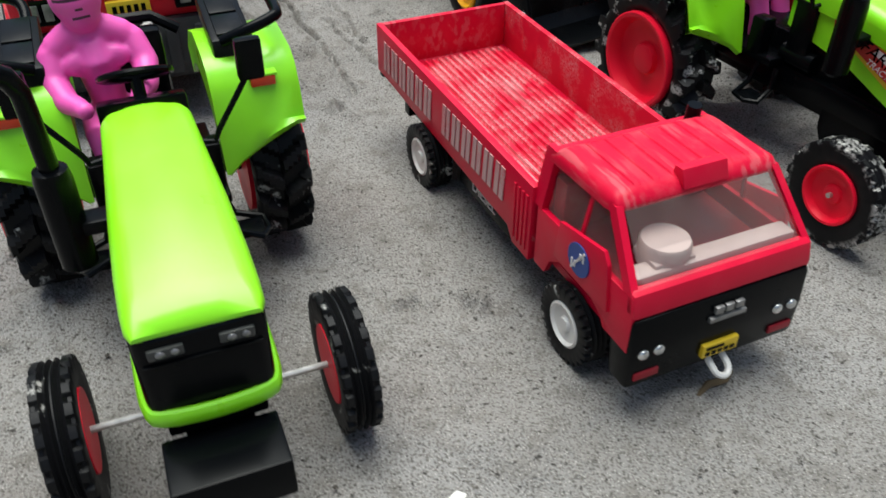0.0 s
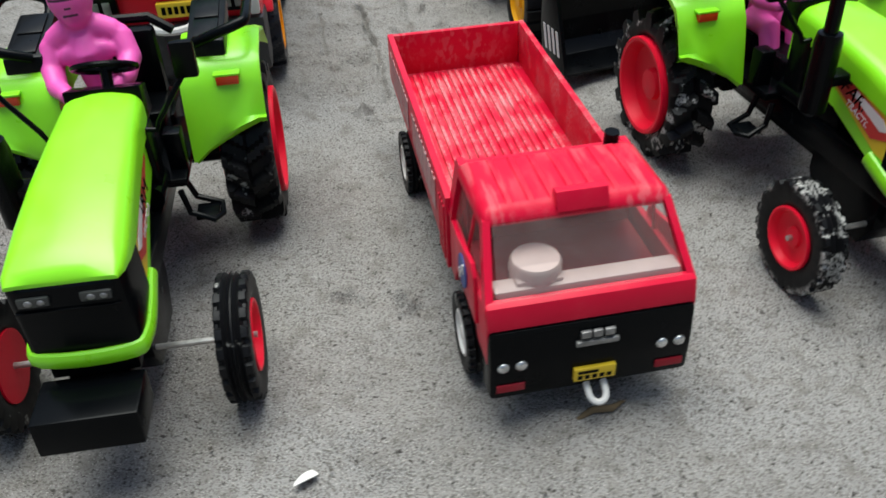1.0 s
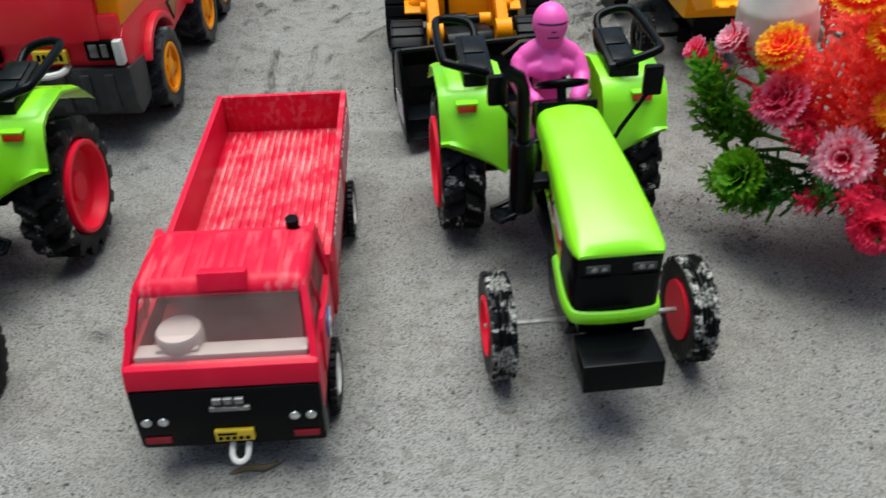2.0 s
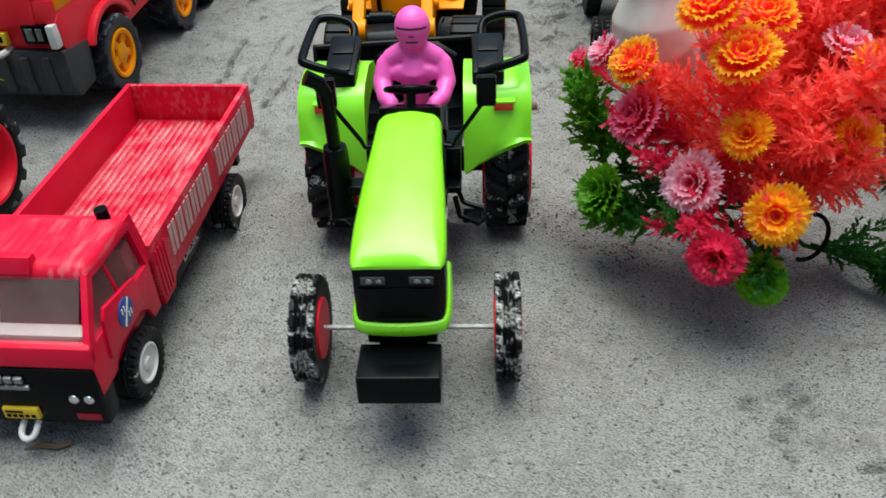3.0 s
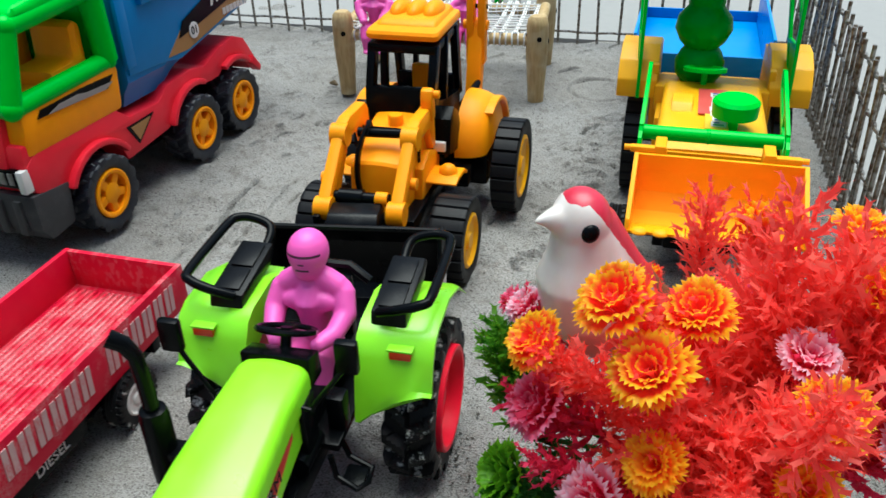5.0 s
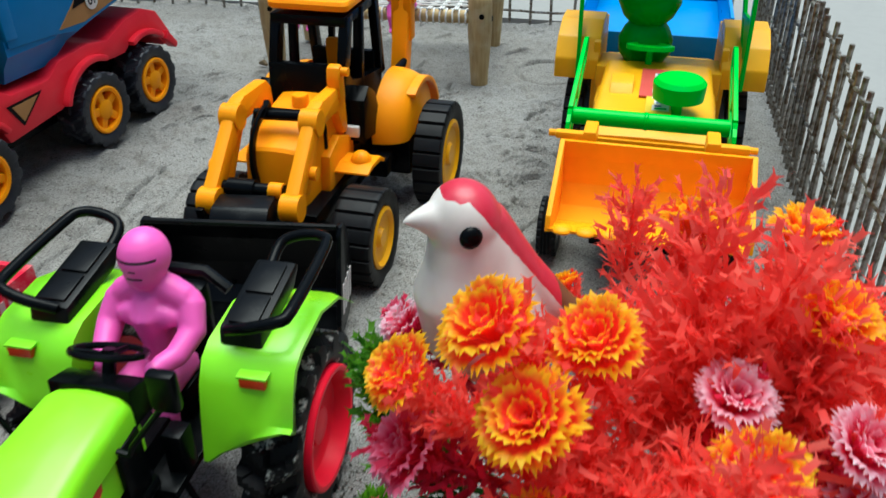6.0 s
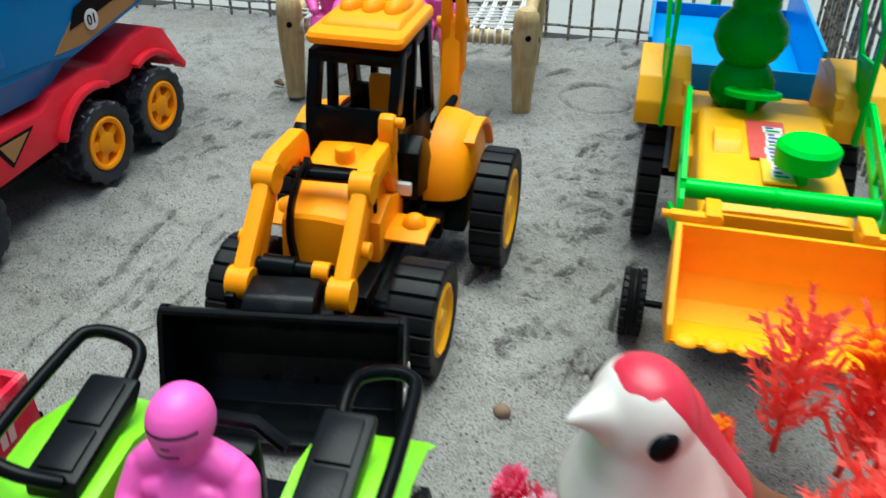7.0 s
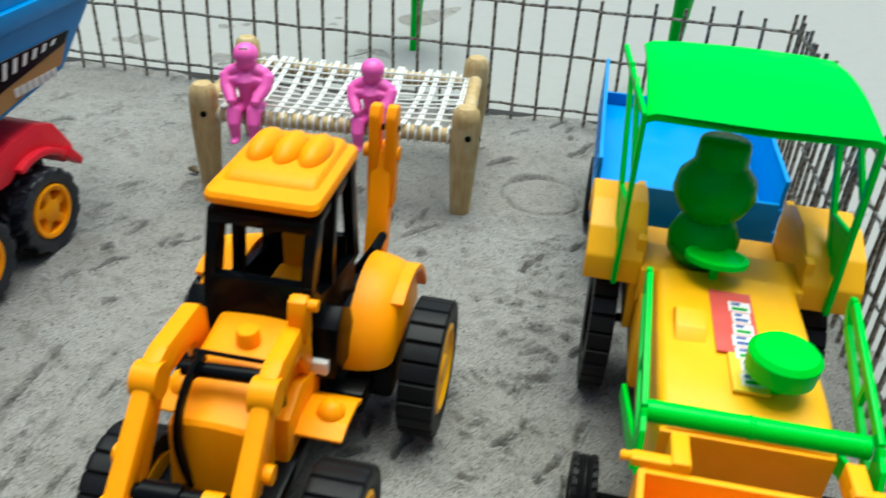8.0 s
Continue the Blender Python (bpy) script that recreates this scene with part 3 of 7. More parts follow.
# ---- doll
def doll(name, m, label, height=0.06, bulk=1.0, arms="wheel", group=""):
    """A seated toy figure as one plain mesh; the head's top is at height above the seat."""
    s, k = Shape(), height / 0.06
    s.ball((0, 0.0005, 0.0500), (0.0088, 0.0098, 0.0100), 20)
    s.ball((0, -0.0010, 0.0455), (0.0070, 0.0080, 0.0078), 16)
    s.tube([(0, 0.0015, 0.034), (0, 0.001, 0.044)], [0.0066, 0.0054], 12)
    s.tube([(0, 0.002, 0.002), (0, 0.002, 0.010), (0, 0.0015, 0.020), (0, 0.001, 0.030), (0, 0.001, 0.0365)], [0.0108, 0.0098, 0.0112, 0.0132, 0.0080], 16, flat=0.64)
    for x in (-1, 1):
        s.ball((x * 0.0128, 0.001, 0.0315), 0.0054, 12)
        s.ball((x * 0.0058, -0.0058, 0.0285), (0.0058, 0.0030, 0.0046), 12)
        s.tube([(0, 0.001, 0.0385), (x * 0.0065, 0.001, 0.0362), (x * 0.0122, 0.001, 0.0330)], [0.0056, 0.0056, 0.0052], 12)
        if arms == "wheel":
            s.tube([(x * 0.0134, 0.001, 0.0315), (x * 0.0158, -0.005, 0.0235), (x * 0.0136, -0.0145, 0.0196), (x * 0.0098, -0.0205, 0.0192)], [0.0054, 0.0050, 0.0043, 0.0036], 12)
            s.ball((x * 0.0092, -0.0225, 0.0192), 0.0034, 10)
        else:
            s.tube([(x * 0.0138, 0.001, 0.032), (x * 0.0130, -0.005, 0.023), (x * 0.0090, -0.012, 0.016)], [0.0056, 0.0052, 0.0046], 12)
            s.ball((x * 0.0085, -0.0140, 0.0145), 0.0042, 10)
        s.tube([(x * 0.0060, 0.002, 0.004), (x * 0.0070, -0.015, 0.005), (x * 0.0068, -0.018, -0.004), (x * 0.0065, -0.017, -0.019)], [0.0062, 0.0055, 0.0048, 0.0036], 12)
        s.ball((x * 0.0065, -0.020, -0.020), (0.0036, 0.0058, 0.0026), 10)
    s.v = [(x * k * bulk, y * k * bulk, z * k) for x, y, z in s.v]
    ob = new(name, s.mesh(name, PINK_FACE, 180))
    ob.matrix_world = m
    re = ob.modifiers.new("remesh", "REMESH")
    re.mode, re.voxel_size, re.use_smooth_shade = "VOXEL", 0.0008 * k, True
    sm = ob.modifiers.new("smooth", "SMOOTH")
    sm.factor, sm.iterations = 0.5, 7
    return tagged(ob, label, "doll", group)


def face_paint():
    """The pink of the figures, with the thin dark lines drawn across the head."""
    mat = PINK.copy()
    mat.name = "pink_plastic_with_lines"
    nodes, links = mat.node_tree.nodes, mat.node_tree.links
    bsdf = nodes["Principled BSDF"]
    was = bsdf.inputs["Base Color"].links[0].from_socket
    sep = nodes.new("ShaderNodeSeparateXYZ")
    links.new(nodes.new("ShaderNodeTexCoord").outputs["Object"], sep.inputs[0])

    def calc(op, a, b):
        n = nodes.new("ShaderNodeMath")
        n.operation = op
        for i, v in enumerate((a, b)):
            if isinstance(v, (int, float)):
                n.inputs[i].default_value = v
            else:
                links.new(v, n.inputs[i])
        return n.outputs[0]

    def band(z, half, reach, bow):
        dz = calc("ABSOLUTE", calc("SUBTRACT", calc("SUBTRACT", sep.outputs[2], z), calc("MULTIPLY", calc("MULTIPLY", sep.outputs[0], sep.outputs[0]), bow)), 0)
        return calc("MULTIPLY", calc("LESS_THAN", dz, half), calc("LESS_THAN", calc("ABSOLUTE", sep.outputs[0], 0), reach))

    lines_ = calc("MAXIMUM", calc("MAXIMUM", band(0.0502, 0.00050, 0.0070, -9.0), band(0.0440, 0.00045, 0.0028, -30.0)), band(0.0468, 0.0004, 0.0012, 0.0))
    front = calc("MULTIPLY", lines_, calc("LESS_THAN", sep.outputs[1], -0.002))
    links.new(mixed(nodes, links, front, was, (0.06, 0.012, 0.04)), bsdf.inputs["Base Color"])
    return mat


PINK_FACE = face_paint()


# ---- green farm tractors
def tractor(name, m, label, tyre_front, tyre_rear):
    t = thing(name, m, label, "toy tractor", "green toy tractors")
    # bonnet: a crowned upper shell over narrower side panels
    st = [(0.0046, 0.0136, 0.0880), (0.0010, 0.0141, 0.0890), (-0.020, 0.0150, 0.0878), (-0.045, 0.0166, 0.0850), (-0.065, 0.0176, 0.0816), (-0.076, 0.0178, 0.0790), (-0.0835, 0.0174, 0.0766), (-0.0872, 0.0160, 0.0742)]
    s = Shape()
    s.loft([rounded(hw, min(z - 0.0115, 0.0760) if i < 4 else (0.0705, 0.0715, 0.0726, 0.0728)[i - 4], z, (0.0055, 0.0055, 0.0055, 0.0058, 0.0060, 0.0056, 0.0034, 0.0012)[i], y, 0.0012 if i < 7 else 0.0003, 5) for i, (y, hw, z) in enumerate(st)])
    part("bonnet", s, LIME, t, angle=50)
    s = Shape()
    s.loft([rounded(hw - 0.0012, zb, z - 0.008, 0.001, y, 0, 2) for y, hw, z, zb in ((0.008, 0.0135, 0.0885, 0.064), (-0.030, 0.0155, 0.087, 0.059), (-0.060, 0.0174, 0.0825, 0.0495), (-0.071, 0.0178, 0.0815, 0.0462))])
    part("side_panel", s, LIME, t)
    s = Shape()
    s.loft([rounded(hw, 0.0445, z, 0.002, y, 0, 2) for y, hw, z in ((-0.066, 0.0173, 0.0745), (-0.0805, 0.0173, 0.0742), (-0.0848, 0.0168, 0.0740), (-0.0868, 0.0158, 0.0734), (-0.0878, 0.0140, 0.0722))])
    g = part("grille", s, BLACK, t)
    part("grille_rib", Shape().box((-0.0150, -0.0886, 0.0642), (0.0150, -0.0872, 0.0650), 0.0003), BLACK, g)
    for x in (-0.0088, 0.0088):
        lamp = Shape().box((x - 0.0046, -0.0888, 0.0668), (x + 0.0046, -0.0862, 0.0702), 0.0008)
        lampob = part("headlight", lamp, HEADLAMP, g, "small grey printed headlight")
        part("lamp_bulb", Shape().ball((x - 0.0014, -0.0886, 0.0685), (0.0014, 0.0006, 0.0011), 12).ball((x + 0.0022, -0.0886, 0.0685), (0.0012, 0.0006, 0.0010), 12), DIM_CHROME, lampob)
    s = Shape()
    s.tube(glide([(-0.0170, -0.058, 0.0520), (-0.0176, -0.074, 0.0472), (-0.0170, -0.0835, 0.0460), (-0.0140, -0.0876, 0.0456), (0, -0.0890, 0.0454), (0.0140, -0.0876, 0.0456), (0.0170, -0.0835, 0.0460), (0.0176, -0.074, 0.0472), (0.0170, -0.058, 0.0520)], 3), 0.0017, 12, flat=1.9)
    part("front_lip", s, LIME, t)
    s = Shape()
    s.box((-0.0135, -0.0860, 0.036), (0.0135, 0.05, 0.0465), 0.001).box((-0.0095, -0.085, 0.026), (0.0095, -0.02, 0.037), 0.001)
    frame_ = part("chassis", s, BLACK, t, "black moulded engine and chassis block")
    part("sump", Shape().prism([(-0.060, 0.012), (-0.030, 0.012), (-0.022, 0.026), (-0.022, 0.048), (-0.066, 0.048), (-0.066, 0.022)], -0.0118, 0.0118, 0.0008), BLACK, frame_)
    part("gearbox", Shape().box((-0.0100, -0.03, 0.030), (0.0100, 0.07, 0.060), 0.002), BLACK, frame_)
    part("floor_plate", Shape().box((-0.0220, 0.004, 0.0465), (0.0220, 0.06, 0.0500), 0.0008), BLACK, frame_)
    for x in (-1, 1):
        part("side_pump", Shape().cyl((x * 0.011, -0.012, 0.052), (x * 0.011, 0.006, 0.052), 0.005, 14).box((x * 0.012 - 0.003, -0.008, 0.052), (x * 0.012 + 0.003, 0.004, 0.078), 0.001), BLACK, frame_)
        part("bracket", Shape().box((x * 0.0185 - 0.0035, 0.012, 0.048), (x * 0.0185 + 0.0035, 0.020, 0.066), 0.001), BLACK, frame_)
    part("rear_axle", Shape().cyl((-0.034, 0.056, 0.0350), (0.034, 0.056, 0.0350), 0.0065, 16).box((-0.014, 0.050, 0.028), (0.014, 0.080, 0.056), 0.002), BLACK, frame_)
    s = Shape().prism([(-0.1078, 0.0252), (-0.0885, 0.0250), (-0.0875, 0.0372), (-0.0920, 0.0376), (-0.1068, 0.0378)], -0.0162, 0.0152, 0.0009)
    s.box((-0.0118, -0.100, 0.0215), (0.0118, -0.084, 0.0290), 0.0008)
    part("front_weight", s, BLACK, t)
    part("front_axle", Shape().cyl((-0.0466, -0.062, 0.0228), (0.0466, -0.062, 0.0228), 0.00115, 10), STEEL, t, "bare metal axle rod")
    # dashboard, wheel, seat
    part("dashboard", Shape().prism([(0.004, 0.076), (0.0165, 0.076), (0.0155, 0.0872), (0.005, 0.0905)], -0.0138, 0.0138, 0.001), BLACK, t)
    s = Shape()
    ring = [(0.0112 * math.cos(a), 0.0112 * math.sin(a), 0) for a in (2 * math.pi * i / 28 for i in range(28))]
    tilt = pose(0, 0.0185, 0.0928, -30)
    s.tube([tilt @ Vector(p) for p in ring], 0.0012, 8, closed=True)
    for a in (90, 210, 330):
        s.tube([tilt @ Vector((0, 0, -0.001)), tilt @ Vector((0.0110 * math.cos(radians(a)), 0.0110 * math.sin(radians(a)), 0))], 0.0011, 6)
    s.cyl(tilt @ Vector((0, 0, 0.001)), (0, 0.014, 0.082), 0.0022, 10)
    part("steering_wheel", s, BLACK, t)
    s = Shape().box((-0.0125, 0.036, 0.0500), (0.0125, 0.062, 0.0640), 0.002).box((-0.0125, 0.056, 0.062), (0.0125, 0.064, 0.092), 0.003)
    s.tube([(-0.019, 0.064, 0.088), (-0.010, 0.066, 0.0935), (0.010, 0.066, 0.0935), (0.019, 0.064, 0.088)], 0.0022, 8)
    part("seat", s, BLACK, t)
    # mudguards with a seat box, a rail and a reflector on each
    for x in (-1, 1):
        s = Shape()
        prof = [(0.0215, 0.052), (0.0240, 0.064), (0.0270, 0.076), (0.0315, 0.0835), (0.0380, 0.0865), (0.0580, 0.0880), (0.0770, 0.0815), (0.0910, 0.0690)]
        ins, outs = [], []
        for cols in (0.0245, 0.0300, 0.0380, 0.0460, 0.0520, 0.0550):
            u = (cols - 0.0245) / 0.0305
            drop = [(0.0205 + 0.0045 * u, 0.0475 + 0.0155 * u ** 0.7)] + [(y + 0.001 * u, z if z > 0.0475 + 0.0155 * u ** 0.7 + 0.002 else 0.0475 + 0.0155 * u ** 0.7 + 0.002) for y, z in prof]
            edge = 0.0012 if cols > 0.054 else 0.0
            outs.append([(x * cols, y, z - edge) for y, z in drop])
            ins.append([(x * cols, y + 0.0016, z - 0.0018 - edge) for y, z in drop])
        rings = [o + i[::-1] for o, i in zip(outs, ins)]
        s.loft(rings)
        arch = [(0.0205, 0.0475), (0.0215, 0.052), (0.0240, 0.064), (0.0270, 0.076), (0.0315, 0.0835), (0.0380, 0.0865), (0.0580, 0.0880), (0.0770, 0.0815), (0.0910, 0.0690)] + arc(0.056, 0.036, 0.0375, 40, 152, 8)
        s.prism(arch, x * 0.0232, x * 0.0250)
        f = part("mudguard", s, LIME, t)
        s = Shape().box((x * 0.042 - 0.0044, 0.0268, 0.0772), (x * 0.042 + 0.0044, 0.0300, 0.0808), 0.0004)
        part("reflector", s, LAMP_RED, f, "small orange-red reflector", m=pose(0, 0, 0))
        part("reflector_hood", Shape().box((x * 0.042 - 0.0052, 0.0268, 0.0808), (x * 0.042 + 0.0052, 0.0320, 0.0818), 0.0003), LIME, f)
        s = Shape().prism([(0.0365, 0.0845), (0.0680, 0.0890), (0.0740, 0.0950), (0.0720, 0.0972), (0.0380, 0.0918)], x * 0.0275, x * 0.0425, 0.0014)
        b = part("seat_box", s, BLACK_DUSTY, t)
        for y, deep in ((0.0405, 0.0130), (0.0550, 0.0145)):
            z = 0.0922 + (y - 0.0380) * 0.159
            part("seat_pad", Shape().prism([(y, z - 0.001), (y, z + 0.0006), (y + deep, z + 0.0006 + deep * 0.159), (y + deep, z - 0.001 + deep * 0.159)], min(x * 0.0300, x * 0.0400), max(x * 0.0300, x * 0.0400), 0.0005), BLACK_DUSTY, b)
        s = Shape().tube(glide([(x * 0.0310, 0.0375, 0.0915), (x * 0.0400, 0.0350, 0.0955), (x * 0.0490, 0.0362, 0.0982), (x * 0.0520, 0.0420, 0.0990), (x * 0.0515, 0.0770, 0.1010), (x * 0.0490, 0.0840, 0.1015), (x * 0.0420, 0.0855, 0.1010), (x * 0.0345, 0.0842, 0.0990), (x * 0.0320, 0.0800, 0.0965), (x * 0.0320, 0.0715, 0.0930)], 3), 0.0021, 12)
        part("grab_rail", s, BLACK, b)
        s = Shape().tube([(x * 0.0150, -0.008, 0.079), (x * 0.0190, -0.008, 0.0785), (x * 0.0205, -0.008, 0.082), (x * 0.0290, -0.006, 0.0935), (x * 0.0320, -0.005, 0.0975)], 0.0010, 8)
        s.box((x * 0.0335 - 0.0042, -0.0075, 0.0965), (x * 0.0335 + 0.0042, -0.0035, 0.1100), 0.0014)
        part("mirror", s, BLACK, t)
        s = Shape().tube([(x * 0.0190, 0.0020, 0.046), (x * 0.0210, 0.0010, 0.036), (x * 0.0300, -0.0010, 0.0330), (x * 0.0330, 0.0040, 0.0325), (x * 0.0325, 0.0110, 0.0330), (x * 0.0225, 0.0130, 0.0360), (x * 0.0190, 0.0130, 0.046)], 0.0013, 8)
        s.box((min(x * 0.0225, x * 0.0315), 0.0005, 0.0322), (max(x * 0.0225, x * 0.0315), 0.0110, 0.0336), 0.0003)
        part("footstep", s, BLACK, t)
        # printed decal on the side panel: yellow field, red wedge, two words
        def skin(y, lift):
            return x * (0.0123 + 0.0043 * (0.008 - y) / 0.079 + lift)

        def sticker(outline, lift):
            q = [(skin(y, lift), y, z) for y, z in outline]
            return Shape().loft([q, [(px - x * 0.0004, y, z) for px, y, z in q]])

        d = part("side_decal", sticker([(-0.0690, 0.0540), (-0.0600, 0.0548), (-0.0180, 0.0715), (-0.0160, 0.0770), (-0.0300, 0.0762), (-0.0640, 0.0700), (-0.0690, 0.0640)], 0.0005), STICKER_YELLOW, t, "yellow and red printed side decal")
        part("decal_wedge", sticker([(-0.0655, 0.0625), (-0.0560, 0.0590), (-0.0175, 0.0728), (-0.0170, 0.0766), (-0.0300, 0.0752), (-0.0600, 0.0690)], 0.0008), STICKER_RED, d)
        part("decal_streak", sticker([(-0.0640, 0.0655), (-0.0600, 0.0640), (-0.0400, 0.0700), (-0.0420, 0.0722), (-0.0600, 0.0688)], 0.0010), STICKER_WHITE, d)
        for body, y, z, size, ink in (("FARM", -0.0430, 0.0672, 0.0076, BLACK), ("TRACTOR", -0.0470, 0.0630, 0.0038, STICKER_WHITE)):
            words = bpy.data.curves.new("decal_word", "FONT")
            words.body, words.size, words.extrude, words.align_x, words.shear = body, size, 0.0001, "CENTER", 0.2
            words.materials.append(ink)
            ob = new("decal_word", words)
            ob.parent = d
            ob.matrix_basis = pose(skin(y, 0.0013), y, z, 90, 0, 90 * x - 3.1 * x) @ pose(0, 0, 0, 0, 0, 17 * x)
    # silencer and its bent pipe on one side only
    s = Shape().lathe([(0.060, 0.0030), (0.062, 0.0052), (0.090, 0.0052), (0.0935, 0.0046), (0.0940, 0.0030)], 20, pose(-0.0272, -0.0335, 0, 0, -90, 0))
    s.tube([(-0.0272, -0.0335, 0.092), (-0.0276, -0.0335, 0.108), (-0.0280, -0.0338, 0.1165), (-0.0300, -0.0348, 0.1215), (-0.0345, -0.0362, 0.1245)], [0.0028, 0.0027, 0.0027, 0.0029, 0.0031], 12)
    s.box((-0.0265, -0.037, 0.0720), (-0.0130, -0.029, 0.0765), 0.001)
    part("silencer", s, BLACK, t)
    wheels(t, [(x * 0.0440, 0.056, 0.0355) for x in (-1, 1)], tyre_rear, REAR_RIM, "rear_wheel")
    wheels(t, [(x * 0.0412, -0.062, 0.0228) for x in (-1, 1)], tyre_front, FRONT_RIM, "front_wheel")
    return t


REAR_RIM = rim_shape(0.0240, 0.0240).mesh("rim", RIM_RED)
FRONT_RIM = rim_shape(0.0130, 0.0110).mesh("rim", RIM_RED)
REAR_DUSTY = tyre_shape(0.0360, 0.022, 0.0238, 15, 0.0042, "chevron").mesh("rear_tyre", TYRE_DUSTY)
REAR_CLEAN = tyre_shape(0.0360, 0.022, 0.0238, 15, 0.0042, "chevron").mesh("rear_tyre", TYRE)
FRONT_CAKED = tyre_shape(0.0230, 0.0104, 0.0128, 22, 0.0014, "rib").mesh("front_tyre", TYRE_WHITE)
FRONT_CLEAN = tyre_shape(0.0230, 0.0115, 0.0128, 22, 0.0014, "rib").mesh("front_tyre", TYRE)

T2 = pose(0.1702, 0.4010, 0, 0, 0, 27.5)
T1 = pose(-0.0930, 0.2710, 0, 0, 0, 22.4)
tractor("toy_tractor", T2, "lime green toy farm tractor with dust-caked front tyres on sand", FRONT_CAKED, REAR_DUSTY)
tractor("toy_tractor", T1, "lime green toy farm tractor with clean grooved front tyres on sand", FRONT_CLEAN, REAR_CLEAN)
doll("toy_figure", T2 @ pose(0, 0.047, 0.0625), "pink plastic driver figure seated on the toy tractor", 0.0578, group="pink figures")
doll("toy_figure", T1 @ pose(-0.0095, 0.0455, 0.0630, 0, -4, 4), "pink plastic driver figure seated on the toy tractor", 0.0578, group="pink figures")


# ---- red lorry
def lorry(m):
    t = thing("toy_lorry", m, "red plastic toy flatbed lorry with dusty scuffed open tray", "toy truck")
    s = Shape().box((-0.018, -0.100, 0.014), (0.018, 0.098, 0.0270), 0.001).box((-0.028, -0.05, 0.0185), (0.028, 0.085, 0.0285), 0.001)
    s.box((-0.033, 0.072, 0.0215), (0.033, 0.078, 0.0330), 0.0008).box((-0.0315, -0.030, 0.0165), (-0.024, 0.018, 0.0270), 0.001).box((0.024, -0.030, 0.0165), (0.0315, 0.018, 0.0270), 0.001)
    for y in (-0.080, 0.046):
        s.cyl((-0.033, y, 0.0155), (0.033, y, 0.0155), 0.0022, 10)
    part("chassis", s, BLACK, t)
    def ridged(y, z, lift, hw, n, step, low, edge=0.0):
        top = [(-hw, z - edge), (-hw + edge * 0.35, z - edge * 0.35), (-hw + edge, z)]
        for i in range(n):
            x = -step * (n - 1) / 2 + step * i
            top += [(x - 0.0013, z), (x - 0.0009, z + lift), (x + 0.0009, z + lift), (x + 0.0013, z)]
        return [(x, y, q) for x, q in top + [(hw - edge, z), (hw - edge * 0.35, z - edge * 0.35), (hw, z - edge)]] + [(hw, y, low), (-hw, y, low)]

    tray = part("tray_floor", Shape().box((-0.0350, -0.0510, 0.0315), (0.0350, 0.1045, 0.0352), 0.0003), RED_SCUFFED, t, "scuffed ribbed tray floor")
    for i in range(16):
        x = -0.0281 + 0.00375 * i
        rib = [[(x - 0.0011, y, 0.0351), (x - 0.0007, y, 0.0351 + k), (x + 0.0007, y, 0.0351 + k), (x + 0.0011, y, 0.0351)] for y, k in ((-0.0470, 0.0001), (-0.0460, 0.0015), (0.0975, 0.0015), (0.0985, 0.0001))]
        part("floor_rib", Shape().loft(rib), RED_WORN, tray)
    for x in (-1, 1):
        s = Shape().prism([(-0.0510, 0.0235), (-0.0385, 0.0235), (-0.0340, 0.0288), (0.1050, 0.0330), (0.1050, 0.0575), (-0.0510, 0.0565)], min(x * 0.0330, x * 0.0360), max(x * 0.0330, x * 0.0360), 0.0005)
        side = part("tray_side", s, RED_FILM if x > 0 else RED, t)
        for i in range(4):
            part("side_rib", Shape().box((min(x * 0.0355, x * 0.0366), -0.0488 + 0.0030 * i, 0.0270), (max(x * 0.0355, x * 0.0366), -0.0474 + 0.0030 * i, 0.0515), 0.0002), RED, side)
        s = Shape()
        word = "xxxxxx xxxxxx"
        face = 0.0361 if x > 0 else -0.0365
        start, way = (-0.0330, 1) if x > 0 else (0.0950, -1)
        strokes(s, face, start, 0.0375, word, 0.0076, 0.0150, 0.0022, way, 0.0004, 0.0012)
        part("side_lettering", s, FADED_WHITE, side, "worn white lettering along the tray side")
    part("tailgate", Shape().box((-0.0330, 0.1020, 0.0330), (0.0330, 0.1050, 0.0573), 0.0005), RED_DUSTY, t)
    part("headboard", Shape().box((-0.0330, -0.0510, 0.0330), (0.0330, -0.0480, 0.0565), 0.0005), RED_DUSTY, t)
    for x in (-1, 1):
        part("tail_lamp", Shape().box((x * 0.030 - 0.004, 0.1045, 0.0280), (x * 0.030 + 0.004, 0.1085, 0.0345), 0.0006), BLACK, t)
    # cab: lower shell, pillars, roof
    s = Shape()
    shell = [(-0.1135, 0.0445), (-0.1115, 0.0530), (-0.1080, 0.0545), (-0.1070, 0.0520), (-0.1080, 0.0445)]
    cab = part("cab_front", s.prism(shell, -0.0350, 0.0350, 0.0016), RED, t)
    part("cab_back", Shape().loft([[(-a, y, 0.0250), (a, y, 0.0250), (a, y, 0.0500), (a - 0.0032, y, 0.0730), (-a + 0.0032, y, 0.0730), (-a, y, 0.0500)] for y, a in ((-0.0560, 0.0345), (-0.0530, 0.0345))]), RED, cab)
    part("cab_floor", Shape().box((-0.0322, -0.1085, 0.0285), (0.0322, -0.0540, 0.0320), 0.0005), RED, cab)
    for x in (-1, 1):
        a, b = sorted((x * 0.0325, x * 0.0350))
